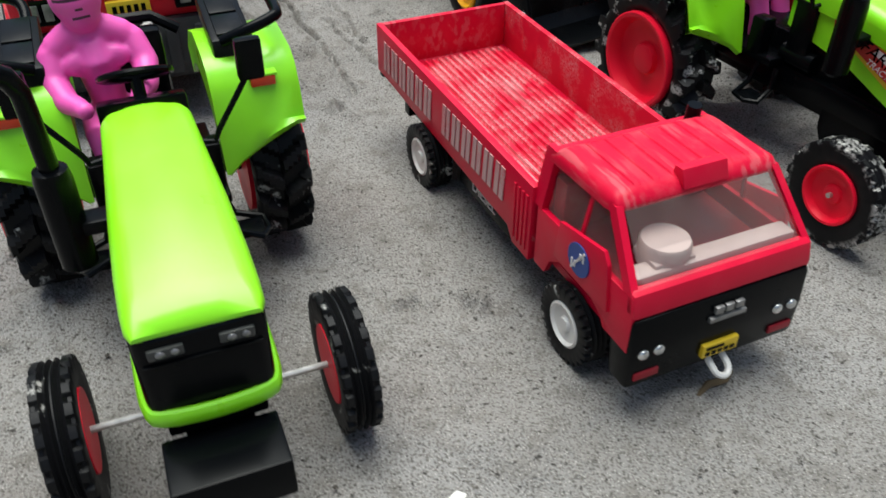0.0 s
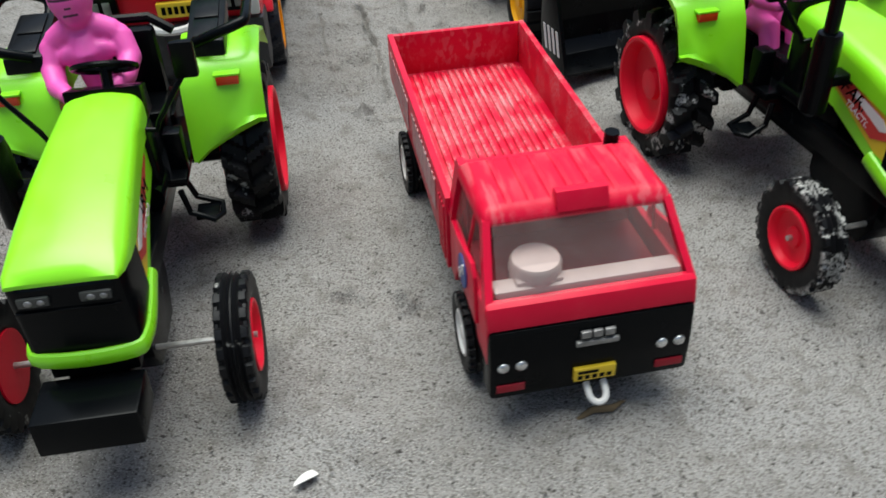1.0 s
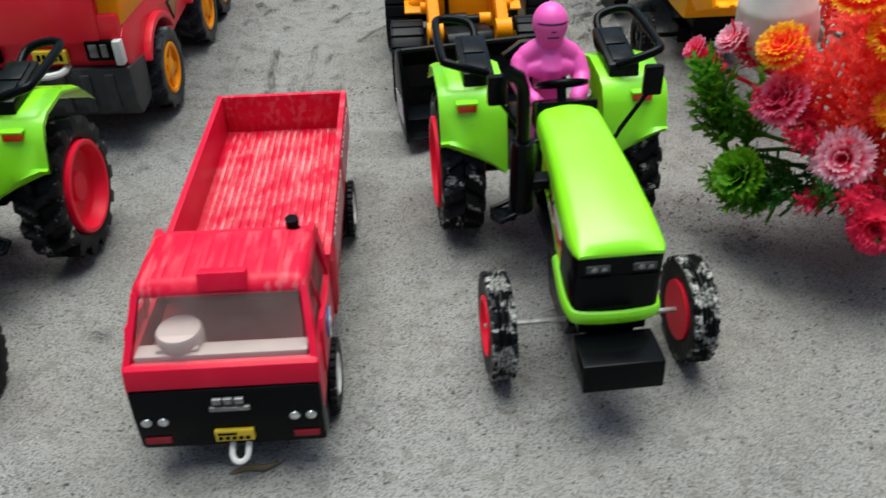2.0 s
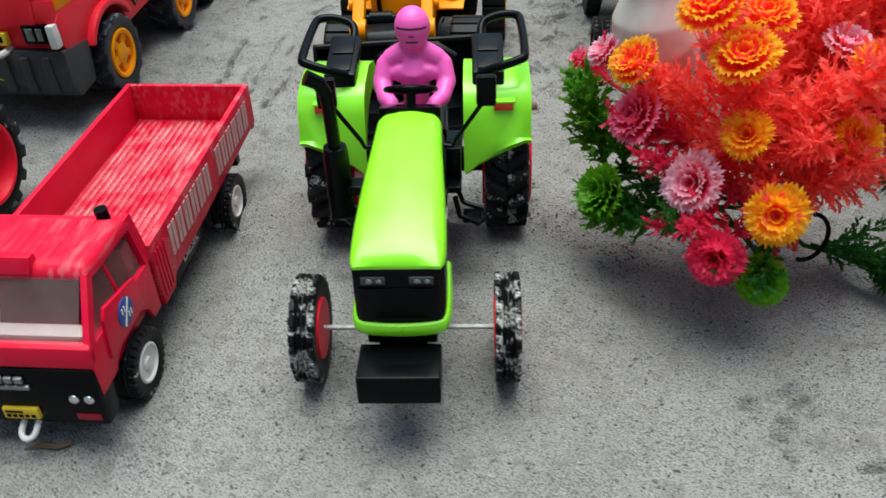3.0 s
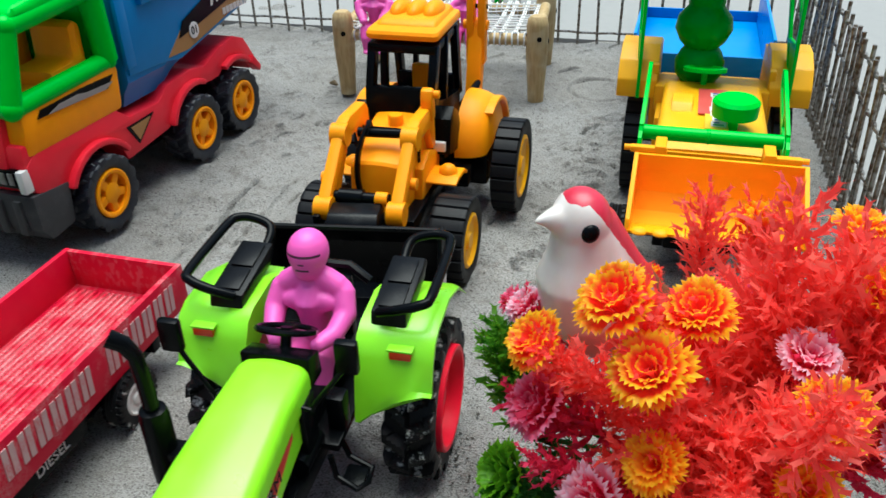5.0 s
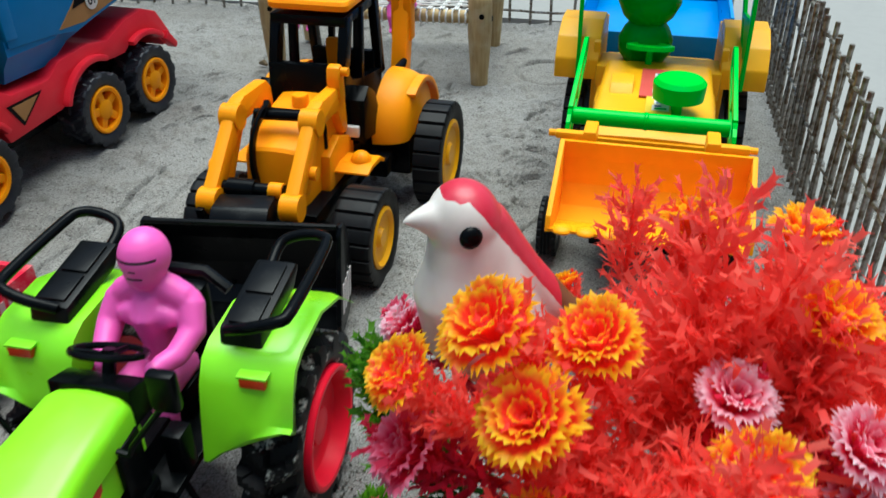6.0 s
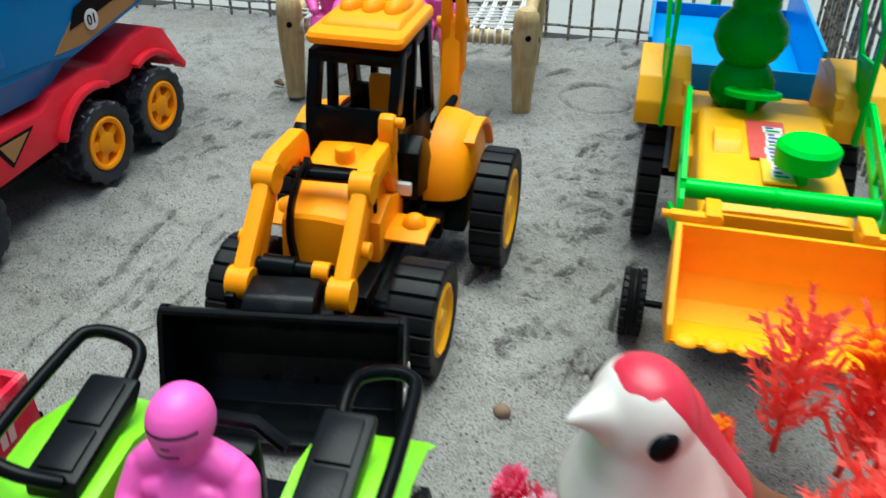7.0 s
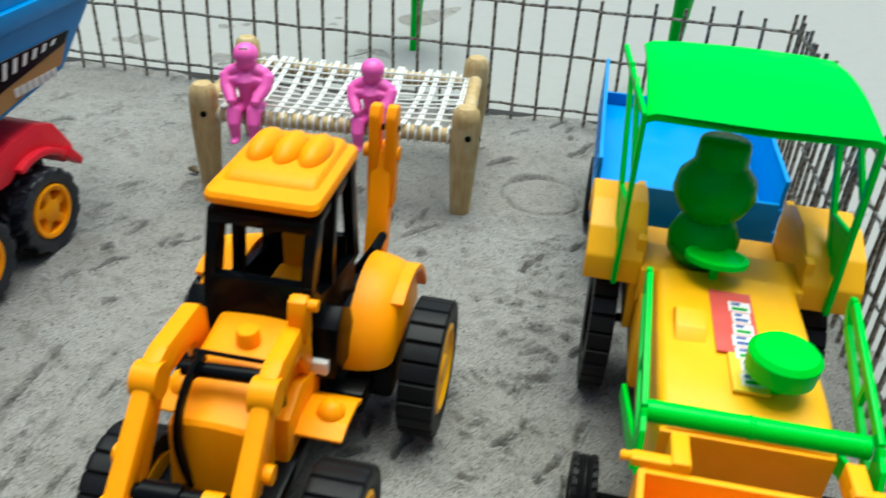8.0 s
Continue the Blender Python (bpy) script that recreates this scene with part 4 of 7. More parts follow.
        s = Shape().prism([(-0.1125, 0.0445), (-0.1125, 0.0300), (-0.0985, 0.0300), (-0.0965, 0.0335), (-0.0905, 0.0362), (-0.0700, 0.0362), (-0.0640, 0.0320), (-0.0610, 0.0250), (-0.0535, 0.0250), (-0.0535, 0.0500), (-0.1110, 0.0520)], a, b, 0.0005)
        part("cab_side", s, RED, cab)
        lean = lambda z: x * (0.0350 - max(0, z - 0.052) * 0.165)  # noqa: E731
        for (y0, y1), (z0, z1), w in (((-0.1110, -0.0920), (0.052, 0.0732), 0.0046), ((-0.0560, -0.0568), (0.050, 0.0732), 0.0060), ((-0.0765, -0.0765), (0.050, 0.0600), 0.0)):
            if w:
                q = [(lean(z0), y0, z0), (lean(z0), y0 + w, z0), (lean(z1), y1 + w, z1), (lean(z1), y1, z1)]
                part("cab_pillar", Shape().loft([q, [(px - x * 0.0026, py, pz) for px, py, pz in q]]), RED, cab)
    for x in (-1, 1):
        a, b = sorted((x * 0.0346, x * 0.0362))
        s = Shape().prism([(-0.1010, 0.0385), (-0.0985, 0.0560), (-0.0955, 0.0600), (-0.0700, 0.0545), (-0.0680, 0.0385)], a, b, 0.0004)
        d = part("door", s, RED, t)
        disc = Shape().lathe([(0, 0.0062), (0.0005, 0.0062), (0.0006, 0.0058)], 28, pose(x * 0.0362 if x > 0 else -0.0368, -0.0835, 0.0478))
        b = part("door_badge", disc, STICKER_BLUE, d, "round blue badge with a white slash")
        bar = Shape().box((-0.0003, -0.0060, -0.0004), (0.0003, 0.0060, 0.0004), 0, pose(x * 0.0369, -0.0835, 0.0478, 55 * x))
        for dy, dz in ((-0.0022, 0.0022), (0.0022, -0.0022)):
            bar.box((-0.0003, -0.0013, -0.0013), (0.0003, -0.0006, 0.0013), 0, pose(x * 0.0369, -0.0835 + dy, 0.0478 + dz)).box((-0.0003, 0.0006, -0.0013), (0.0003, 0.0013, 0.0013), 0, pose(x * 0.0369, -0.0835 + dy, 0.0478 + dz))
        part("badge_slash", bar, STICKER_WHITE, b)
    s = Shape().loft([ridged(y, z1, k * 0.6, hw, 7, 0.0072, z0, e) for y, hw, z0, z1, k, e in ((-0.0545, 0.0322, 0.0690, 0.0715, 0, 0.0010), (-0.0570, 0.0322, 0.0690, 0.0744, 0, 0.0030), (-0.0595, 0.0322, 0.0690, 0.0758, 0, 0.0040), (-0.0606, 0.0322, 0.0692, 0.0761, 0.0010, 0.0042), (-0.0868, 0.0318, 0.0698, 0.0764, 0.0010, 0.0036), (-0.0882, 0.0317, 0.0700, 0.0763, 0, 0.0030), (-0.0900, 0.0314, 0.0704, 0.0756, 0, 0.0020), (-0.0916, 0.0310, 0.0708, 0.0738, 0, 0.0010), (-0.0926, 0.0306, 0.0711, 0.0722, 0, 0.0004))])
    r = part("cab_roof", s, RED_DUSTY, t, "ribbed roof dulled by pale dust")
    part("roof_visor", Shape().prism([(-0.0932, 0.0735), (-0.0862, 0.0758), (-0.0868, 0.0795), (-0.0908, 0.0799)], -0.0072, 0.0103, 0.0006), RED, r)
    part("stack", Shape().cyl((0.0238, -0.0550, 0.0560), (0.0236, -0.0572, 0.0795), 0.0027, 14), BLACK, t)
    q = [(-0.0305, -0.1098, 0.0540), (0.0305, -0.1098, 0.0540), (0.0284, -0.0924, 0.0722), (-0.0284, -0.0924, 0.0722)]
    part("windscreen", Shape().loft([q, [(x, y + 0.0006, z) for x, y, z in q]]), GLASS, t, "dusty clear plastic windscreen")
    for x in (-1, 1):
        q = [(x * 0.0336, -0.1030, 0.0515), (x * 0.0336, -0.0585, 0.0515), (x * 0.0304, -0.0590, 0.0715), (x * 0.0304, -0.0905, 0.0715)]
        part("side_window", Shape().loft([q, [(px - x * 0.0005, y, z) for px, y, z in q]]), GLASS, t, "dusty clear plastic side window")
        part("window_bar", Shape().loft([[(x * 0.0341, -0.0800, 0.0510), (x * 0.0341, -0.0785, 0.0510), (x * 0.0309, -0.0785, 0.0718), (x * 0.0309, -0.0800, 0.0718)], [(x * 0.0331, -0.0800, 0.0510), (x * 0.0331, -0.0785, 0.0510), (x * 0.0299, -0.0785, 0.0718), (x * 0.0299, -0.0800, 0.0718)]]), RED, t)
    s = Shape().box((-0.0310, -0.1070, 0.0500), (0.0310, -0.1000, 0.0555), 0.001)
    part("cab_interior", s, CREAM, t)
    s = Shape().lathe([(0.0525, 0.0085), (0.0600, 0.0085), (0.0612, 0.0078), (0.0614, 0.0001)], 24, pose(-0.0155, -0.0985, 0, 0, -90, 0)).box((-0.0235, -0.1055, 0.0535), (-0.0080, -0.0930, 0.0570), 0.001)
    part("steering_drum", s, CREAM, t)
    part("cab_bench", Shape().box((-0.0310, -0.0990, 0.0330), (0.0310, -0.0570, 0.0450), 0.002).box((-0.0310, -0.0640, 0.0440), (0.0310, -0.0562, 0.0640), 0.002), DARK_RED, t, "dark red moulded seat bench")
    # black front with lamps, plate and hook
    s = Shape().prism([(-0.1140, 0.0445), (-0.1150, 0.0300), (-0.1146, 0.0150), (-0.1040, 0.0150), (-0.1020, 0.0300), (-0.1040, 0.0445)], -0.0348, 0.0348, 0.0022)
    fr = part("front_panel", s, BLACK, t)
    for x in (-0.0300, -0.0240, 0.0240, 0.0300):
        part("headlight", Shape().ball((x, -0.1150, 0.0300), (0.0021, 0.0012, 0.0021), 14), SILVER, fr, "silver dome headlight")
    for x in (-0.0275, 0.0275):
        part("bumper_reflector", Shape().box((x - 0.0048, -0.1154, 0.0188), (x + 0.0048, -0.1135, 0.0220), 0.0004), BUMPER_RED, fr)
    s = Shape()
    for i in range(3):
        s.box((-0.0045 + 0.0040 * i, -0.1160, 0.0384), (-0.0012 + 0.0040 * i, -0.1146, 0.0412), 0.0003)
    s.box((-0.0060, -0.1160, 0.0350), (0.0085, -0.1146, 0.0370), 0.0003)
    part("grille_emblem", s, DIM_CHROME, fr, "dull worn chrome badge")
    s = Shape().box((-0.0062, -0.1165, 0.0195), (0.0082, -0.1145, 0.0250), 0.0003)
    pl = part("number_plate", s, STICKER_YELLOW, fr)
    s = Shape()
    for i in range(5):
        s.box((-0.0050 + 0.0025 * i, -0.1168, 0.0205), (-0.0034 + 0.0025 * i, -0.1164, 0.0220))
    s.box((-0.0050, -0.1168, 0.0230), (0.0020, -0.1164, 0.0240))
    part("plate_print", s, BLACK, pl)
    bend = [(0.0020 + 0.0030 * math.cos(a), -0.1175 - 0.0030 * math.sin(a), 0.0142 - 0.0020 * math.sin(a)) for a in (math.pi * i / 10 for i in range(11))]
    part("tow_hook", Shape().tube([(0.0050, -0.1125, 0.0168), *bend, (-0.0010, -0.1125, 0.0168)], 0.0012, 8), WHITE, t)
    wheels(t, [(x * 0.0320, -0.080, 0.0158) for x in (-1, 1)], LORRY_TYRE, LORRY_RIM)
    wheels(t, [(x * 0.0340, 0.046, 0.0150) for x in (-1, 1)], LORRY_TYRE, LORRY_RIM)
    for x in (-1, 1):
        words = bpy.data.curves.new("side_word", "FONT")
        words.body, words.size, words.extrude, words.align_x = "DIESEL", 0.0072, 0.0002, "CENTER"
        words.materials.append(STICKER_WHITE)
        ob = new("side_word", words)
        ob.parent = t
        ob.matrix_basis = pose(x * 0.0318, -0.006, 0.0205, 90, 0, 90 * x)
    return t


LORRY_TYRE = tyre_shape(0.0155, 0.0110, 0.0085, 26, 0.0012, "rib").mesh("tyre", TYRE)
LORRY_RIM = rim_shape(0.0090, 0.0105, "plain").mesh("rim", WHITE)
lorry(pose(0.0425, 0.3414, 0, 0, 0, 24.5) @ Matrix.Diagonal((0.988, 0.988, 0.970, 1)))


# ---- yellow backhoe loader
def backhoe(m):
    t = thing("toy_backhoe", m, "orange-yellow toy backhoe loader with black cab and bucket", "toy loader")
    s = Shape().box((-0.019, -0.075, 0.022), (0.019, 0.085, 0.040), 0.002).box((-0.024, -0.060, 0.034), (0.024, 0.010, 0.044), 0.002)
    for y, z in ((-0.045, 0.0265), (0.052, 0.0327)):
        s.cyl((-0.045, y, z), (0.045, y, z), 0.0045, 12)
    for x in (-1, 1):
        s.box((x * 0.020 - 0.004, 0.006, 0.030), (x * 0.020 + 0.004, 0.030, 0.056), 0.001)
    part("chassis", s, BLACK, t)
    part("axle_housing", Shape().box((-0.0465, 0.034, 0.024), (0.0465, 0.080, 0.0500), 0.003), BLACK, t)
    part("step_beam", Shape().box((-0.0385, 0.012, 0.032), (0.0385, 0.036, 0.0440), 0.002), BLACK, t)
    s = Shape()
    s.loft([rounded(hw, 0.038, z, 0.004, y, 0.001, 4) for y, hw, z in ((0.006, 0.0185, 0.0850), (-0.014, 0.0178, 0.0830), (-0.032, 0.0170, 0.0775), (-0.0440, 0.0168, 0.0735), (-0.0455, 0.0166, 0.0718), (-0.0500, 0.0158, 0.0480))])
    fore = pose(-0.0015, -0.0030, 0)
    part("bonnet", s, ORANGE, t, m=fore, angle=24)
    part("bonnet_cap", Shape().lathe([(0.082, 0.0048), (0.0895, 0.0046), (0.0905, 0.0040), (0.0907, 0.0001)], 20, pose(-0.0008, -0.012, 0, 0, -90, 0)), ORANGE, t)
    s = Shape().tube([(-0.0178, -0.020, 0.052), (-0.0184, -0.020, 0.078), (-0.0165, -0.020, 0.0852), (0.0165, -0.020, 0.0852), (0.0184, -0.020, 0.078), (0.0178, -0.020, 0.052)], 0.001, 6)
    s.tube(glide([(-0.0080, -0.0490, 0.046), (-0.0100, -0.0500, 0.058), (-0.0108, -0.0495, 0.070), (-0.0100, -0.0460, 0.0815), (-0.0092, -0.0370, 0.0895), (-0.0085, -0.0300, 0.0912)], 3), 0.0026, 8, flat=0.6)
    part("hose", s, BLACK, t, m=fore)
    for x in (-1, 1):
        # front wing with a round lamp
        s = Shape().prism([(-0.022, 0.0500), (-0.014, 0.0520), (0.000, 0.0512), (0.008, 0.0460), (0.006, 0.0445), (0.000, 0.0478), (-0.014, 0.0492), (-0.022, 0.0485)], min(x * 0.015, x * 0.0400), max(x * 0.015, x * 0.0400), 0.0008)
        s.ball((x * 0.0315, -0.009, 0.0512), (0.0060, 0.0060, 0.0062), 16)
        s.prism([(-0.030, 0.036), (0.012, 0.036), (0.010, 0.058), (-0.010, 0.066), (-0.026, 0.060)], min(x * 0.014, x * 0.0205), max(x * 0.014, x * 0.0205), 0.0015)
        part("front_wing", s, ORANGE, t, m=pose(0.0005, -0.0030, 0.0030))
        # loader arm: post at the cab, shoulder, long beam down to a round eye at the bucket
        a, b = sorted((x * 0.0175, x * 0.0252))
        s = Shape().prism([(-0.002, 0.062), (0.005, 0.062), (0.004, 0.086), (-0.002, 0.0915), (-0.031, 0.0935), (-0.0425, 0.0915), (-0.0490, 0.0850), (-0.0790, 0.0612), (-0.0815, 0.0560), (-0.0775, 0.0515), (-0.0725, 0.0530), (-0.0430, 0.0765), (-0.0340, 0.0805), (-0.010, 0.0790)], a, b, 0.0024)
        s.cyl((x * 0.0165, -0.0775, 0.0560), (x * 0.0262, -0.0775, 0.0560), 0.0068, 20)
        s.cyl((x * 0.0165, -0.0410, 0.0855), (x * 0.0262, -0.0410, 0.0855), 0.0068, 20)
        s.prism([(-0.0360, 0.0830), (-0.0300, 0.0810), (-0.0560, 0.0520), (-0.0620, 0.0555)], x * 0.0195, x * 0.0228, 0.0008)
        s.cyl((x * 0.0200, -0.0580, 0.0655), (x * 0.0285, -0.0580, 0.0655), 0.0036, 14)
        if x > 0:
            s.prism([(-0.0085, 0.083), (0.0005, 0.083), (-0.0005, 0.1010), (-0.0035, 0.1035), (-0.0080, 0.1025), (-0.0095, 0.0970)], 0.0192, 0.0266, 0.0016).cyl((0.0239, -0.0045, 0.0995), (0.0304, -0.0045, 0.0995), 0.0024, 12)
        part("loader_arm", s, ORANGE, t, m=pose(-0.0040, -0.0050, 0.0042, 0, 0, 3))
        s = Shape()
        # a bulging inner wing and a crescent over the tyre
        rings = []
        for k in range(6):
            u = k / 5
            rad = 0.0355 * math.cos(u * 0.78)
            xx = x * (0.027 + 0.0200 * math.sin(u * 1.45))
            rings.append([(xx, y, 0.0515 + (z - 0.0515) * 0.88) for y, z in arc(0.0565, 0.0515, rad, 176, 2, 16)] + [(xx, 0.0565 + rad, 0.0490), (xx, 0.0565 - rad, 0.0490)])
        s.loft(rings)
        s.prism(arc(0.057, 0.038, 0.0405, 115, 20, 10) + arc(0.057, 0.038, 0.0370, 20, 115, 10), min(x * 0.0380, x * 0.0490), max(x * 0.0380, x * 0.0490), 0.0008)
        part("rear_wing", s, ORANGE, t)
        part("side_lug", Shape().box((x * 0.0225 - 0.004, 0.001, 0.0615), (x * 0.0225 + 0.004, 0.008, 0.0680), 0.0010), WHITE, t, "white plastic lug")
        board = part("hazard_sticker", Shape().prism([(-0.0160, 0.0520), (-0.0030, 0.0520), (-0.0030, 0.0640), (-0.0120, 0.0640)], x * 0.0168, x * 0.0172), BLACK, t, "small black and white chequered sticker")
        for i in range(4):
            for k in range(4):
                y, z = -0.0135 + 0.0026 * i, 0.0530 + 0.0027 * k
                if (i + k) % 2 == 0:
                    part("check", Shape().prism([(y, z), (y + 0.0022, z), (y + 0.0027, z + 0.0024), (y + 0.0005, z + 0.0024)], x * 0.0171, x * 0.0175), STICKER_WHITE, board)
    part("cross_bar", Shape().cyl((-0.0150, -0.0320, 0.0870), (0.0170, -0.0310, 0.0880), 0.0030, 14).prism([(-0.038, 0.088), (-0.030, 0.0945), (-0.028, 0.0900)], -0.0100, -0.0070), BLACK, t, m=fore)
    part("cross_bar", Shape().lathe([(-0.0195, 0.0034), (-0.010, 0.0034), (-0.010, 0.0050), (0.004, 0.0050), (0.004, 0.0034), (0.0195, 0.0034)], 14, pose(-0.005, -0.0740, 0.0640, 0, 0, 3)), BLACK, t)
    part("cross_bar_pin", Shape().cyl((0.007, -0.0740, 0.0645), (0.0140, -0.0738, 0.0645), 0.0042, 14), ORANGE, t)
    # bucket: curved shell open to the front
    s = Shape()
    outer = [(-0.1020, 0.0610), (-0.0955, 0.0580), (-0.0895, 0.0470), (-0.0880, 0.0300), (-0.0905, 0.0180), (-0.0980, 0.0100), (-0.1120, 0.0080), (-0.1190, 0.0078)]
    inner = [(-0.1195, 0.0096), (-0.1120, 0.0100), (-0.0990, 0.0122), (-0.0926, 0.0190), (-0.0902, 0.0305), (-0.0915, 0.0460), (-0.0965, 0.0560), (-0.1022, 0.0586)]
    s.prism(outer + inner, -0.0495, 0.0495, 0.0004)
    for x in (-1, 1):
        a, b = sorted((x * 0.0485, x * 0.0512))
        s.prism([(-0.1040, 0.0560), (-0.1015, 0.0600), (-0.0970, 0.0600), (-0.0920, 0.0560), (-0.0875, 0.0460), (-0.0870, 0.0300), (-0.0895, 0.0180), (-0.0975, 0.0095), (-0.1195, 0.0078), (-0.1185, 0.0150), (-0.1100, 0.0380)], a, b, 0.0008)
    s.tube([(-0.0490, -0.1020, 0.0602), (0.0490, -0.1020, 0.0602)], 0.0016, 10)
    s.prism([(-0.0900, 0.048), (-0.0740, 0.058), (-0.0800, 0.0640), (-0.0940, 0.0640), (-0.0990, 0.0600)], -0.0170, 0.0130, 0.0015)
    for x in (-0.012, 0.010):
        s.ball((x, -0.0925, 0.0200), (0.0016, 0.0010, 0.0016), 10)
    for x in (-0.025, 0.021):
        s.prism([(-0.0880, 0.046), (-0.0740, 0.053), (-0.0760, 0.0595), (-0.0900, 0.0600)], x - 0.0020, x + 0.0020, 0.0006)
    bk = part("bucket", s, BLACK_DUSTY, t, m=pose(0.001, -0.0895, 0) @ pose(0, 0, 0, 0, 0, 9.5) @ pose(0, 0.090, 0) @ Matrix.Diagonal((0.955, 1, 1, 1)))
    for x in (-1, 1):
        s = Shape()
        for i in range(4):
            s.prism([(-0.113 + 0.0052 * i, 0.018), (-0.1105 + 0.0052 * i, 0.018), (-0.1065 + 0.0052 * i, 0.032), (-0.1090 + 0.0052 * i, 0.032)], x * 0.0511, x * 0.0516)
        part("bucket_sticker", s, STICKER_WHITE, bk)
    # cab: posts, lower panels, seat, roof with three raised humps
    fit = pose(-0.0035, 0.001, 0.002) @ Matrix.Diagonal((0.80, 1, 1, 1))
    s = Shape().prism([(0.000, 0.064), (0.005, 0.064), (0.0098, 0.0985), (0.0048, 0.0985)], -0.0285, 0.0285, 0.0005)
    cab = part("cab", s, BLACK, t, m=fit)
    part("cab_back", Shape().box((-0.025, 0.0600, 0.062), (0.025, 0.0640, 0.090), 0.0006), BLACK, cab)
    part("cab_floor", Shape().box((-0.0265, 0.002, 0.060), (0.0265, 0.064, 0.066), 0.0006), BLACK, cab)
    for x in (-1, 1):
        a, b = sorted((x * 0.0222, x * 0.0285))
        for y0, y1, z0, w in ((0.0045, 0.0140, 0.0965, 0.0088), (0.0660, 0.0590, 0.074, 0.0070), (0.0300, 0.0365, 0.078, 0.0044)):
            part("cab_post", Shape().prism([(y0, z0), (y0 + w, z0), (y1 + w, 0.1235), (y1, 0.1235)], a, b, 0.0005), BLACK, cab)
        s = Shape().prism([(0.000, 0.064), (0.064, 0.060), (0.066, 0.078), (0.034, 0.083), (0.016, 0.0880), (0.0058, 0.0985)], a, b, 0.0005)
        s.box((x * 0.0265 - 0.002, 0.010, 0.066), (x * 0.0265 + 0.0040, 0.016, 0.078), 0.001)
        c, d = sorted((x * 0.0280, x * 0.0410))
        s.prism([(0.0015, 0.0570), (0.0290, 0.0520), (0.0320, 0.0560), (0.0345, 0.0590), (0.0310, 0.0610), (0.0285, 0.0680), (0.0240, 0.0790), (0.0135, 0.0860), (0.0050, 0.0800)], c, d, 0.0008)
        part("cab_side", s, BLACK, cab)
    for x in (-0.009, 0.011):
        part("cab_post", Shape().prism([(0.0590, 0.088), (0.0625, 0.088), (0.0690, 0.1235), (0.0660, 0.1235)], x - 0.0022, x + 0.0022), BLACK, cab)
    part("cab_header", Shape().box((-0.0272, 0.0120, 0.1185), (0.0272, 0.0720, 0.1240), 0.0006), BLACK, cab)
    s = Shape().box((-0.010, 0.034, 0.064), (0.010, 0.050, 0.078), 0.002).box((-0.008, 0.048, 0.076), (0.008, 0.054, 0.100), 0.003)
    part("seat", s, ORANGE, cab)
    def slab(hx, y0, y1, z, r):
        return [(cx + r * math.cos(radians(a)), cy + r * math.sin(radians(a)), z) for cx, cy, a0 in ((hx - r, y1 - r, 0), (-hx + r, y1 - r, 90), (-hx + r, y0 + r, 180), (hx - r, y0 + r, 270)) for a in (a0, a0 + 30, a0 + 60, a0 + 90)]

    s = Shape().loft([slab(*q) for q in ((0.0225, 0.0140, 0.0705, 0.1265, 0.003), (0.0236, 0.0128, 0.0715, 0.1275, 0.004), (0.0238, 0.0126, 0.0717, 0.1300, 0.004), (0.0230, 0.0138, 0.0710, 0.1318, 0.004), (0.0196, 0.0230, 0.0690, 0.1328, 0.003), (0.0190, 0.0240, 0.0686, 0.1340, 0.003), (0.0186, 0.0270, 0.0680, 0.1352, 0.003), (0.0176, 0.0300, 0.0670, 0.1360, 0.003))])
    roof = part("roof", s, ORANGE, t, m=pose(-0.0035, 0, 0.002))
    for x in (-0.0112, 0, 0.0112):
        part("roof_hump", Shape().ball((x, 0.0500, 0.1350), (0.0064, 0.0150, 0.0074), 20), ORANGE, roof)
    # rear digging arm folded upright
    boom = part("digging_boom", Shape().prism([(0.086, 0.040), (0.098, 0.040), (0.120, 0.108), (0.118, 0.116), (0.108, 0.114)], 0.0155, 0.0262, 0.0016), ORANGE, t)
    for x in (0.0140, 0.0222):
        part("dipper_plate", Shape().prism([(0.104, 0.085), (0.114, 0.085), (0.118, 0.134), (0.115, 0.1365), (0.110, 0.1365), (0.107, 0.132)], x, x + 0.0055, 0.0014), ORANGE, boom)
    part("boom_pin", Shape().cyl((0.0130, 0.1125, 0.1250), (0.0285, 0.1125, 0.1250), 0.0016, 10), BLACK, boom)
    part("boom_pin", Shape().cyl((0.011, 0.112, 0.112), (0.029, 0.112, 0.112), 0.0035, 12), ORANGE, boom)
    s = Shape().box((-0.020, 0.080, 0.030), (0.020, 0.096, 0.052), 0.002).tube([(0.016, 0.078, 0.062), (0.024, 0.082, 0.074), (0.026, 0.092, 0.076), (0.020, 0.096, 0.060)], 0.0022, 8)
    part("rear_mount", s, BLACK, t)
    wheels(t, [(x * 0.0525 + 0.0072, 0.052, 0.0327) for x in (-1, 1)], LOADER_TYRE_BIG, LOADER_RIM_BIG, "rear_wheel")
    wheels(t, [(x * 0.0415 + 0.003, -0.045, 0.0268) for x in (-1, 1)], LOADER_TYRE, LOADER_RIM, "front_wheel")
    return t


LOADER_TYRE_BIG = tyre_shape(0.0327, 0.0172, 0.0215, 22, 0.0018, "block").mesh("rear_tyre", TYRE_BLACK)
LOADER_TYRE = tyre_shape(0.0268, 0.0220, 0.0170, 20, 0.0015, "block").mesh("front_tyre", TYRE_BLACK)
LOADER_RIM_BIG = rim_shape(0.0218, 0.0168, "plain").mesh("rim", YELLOW)
LOADER_RIM = rim_shape(0.0172, 0.0215, "plain").mesh("rim", YELLOW)
backhoe(pose(0.0368, 0.6180, 0, 0, 0, 24.7))


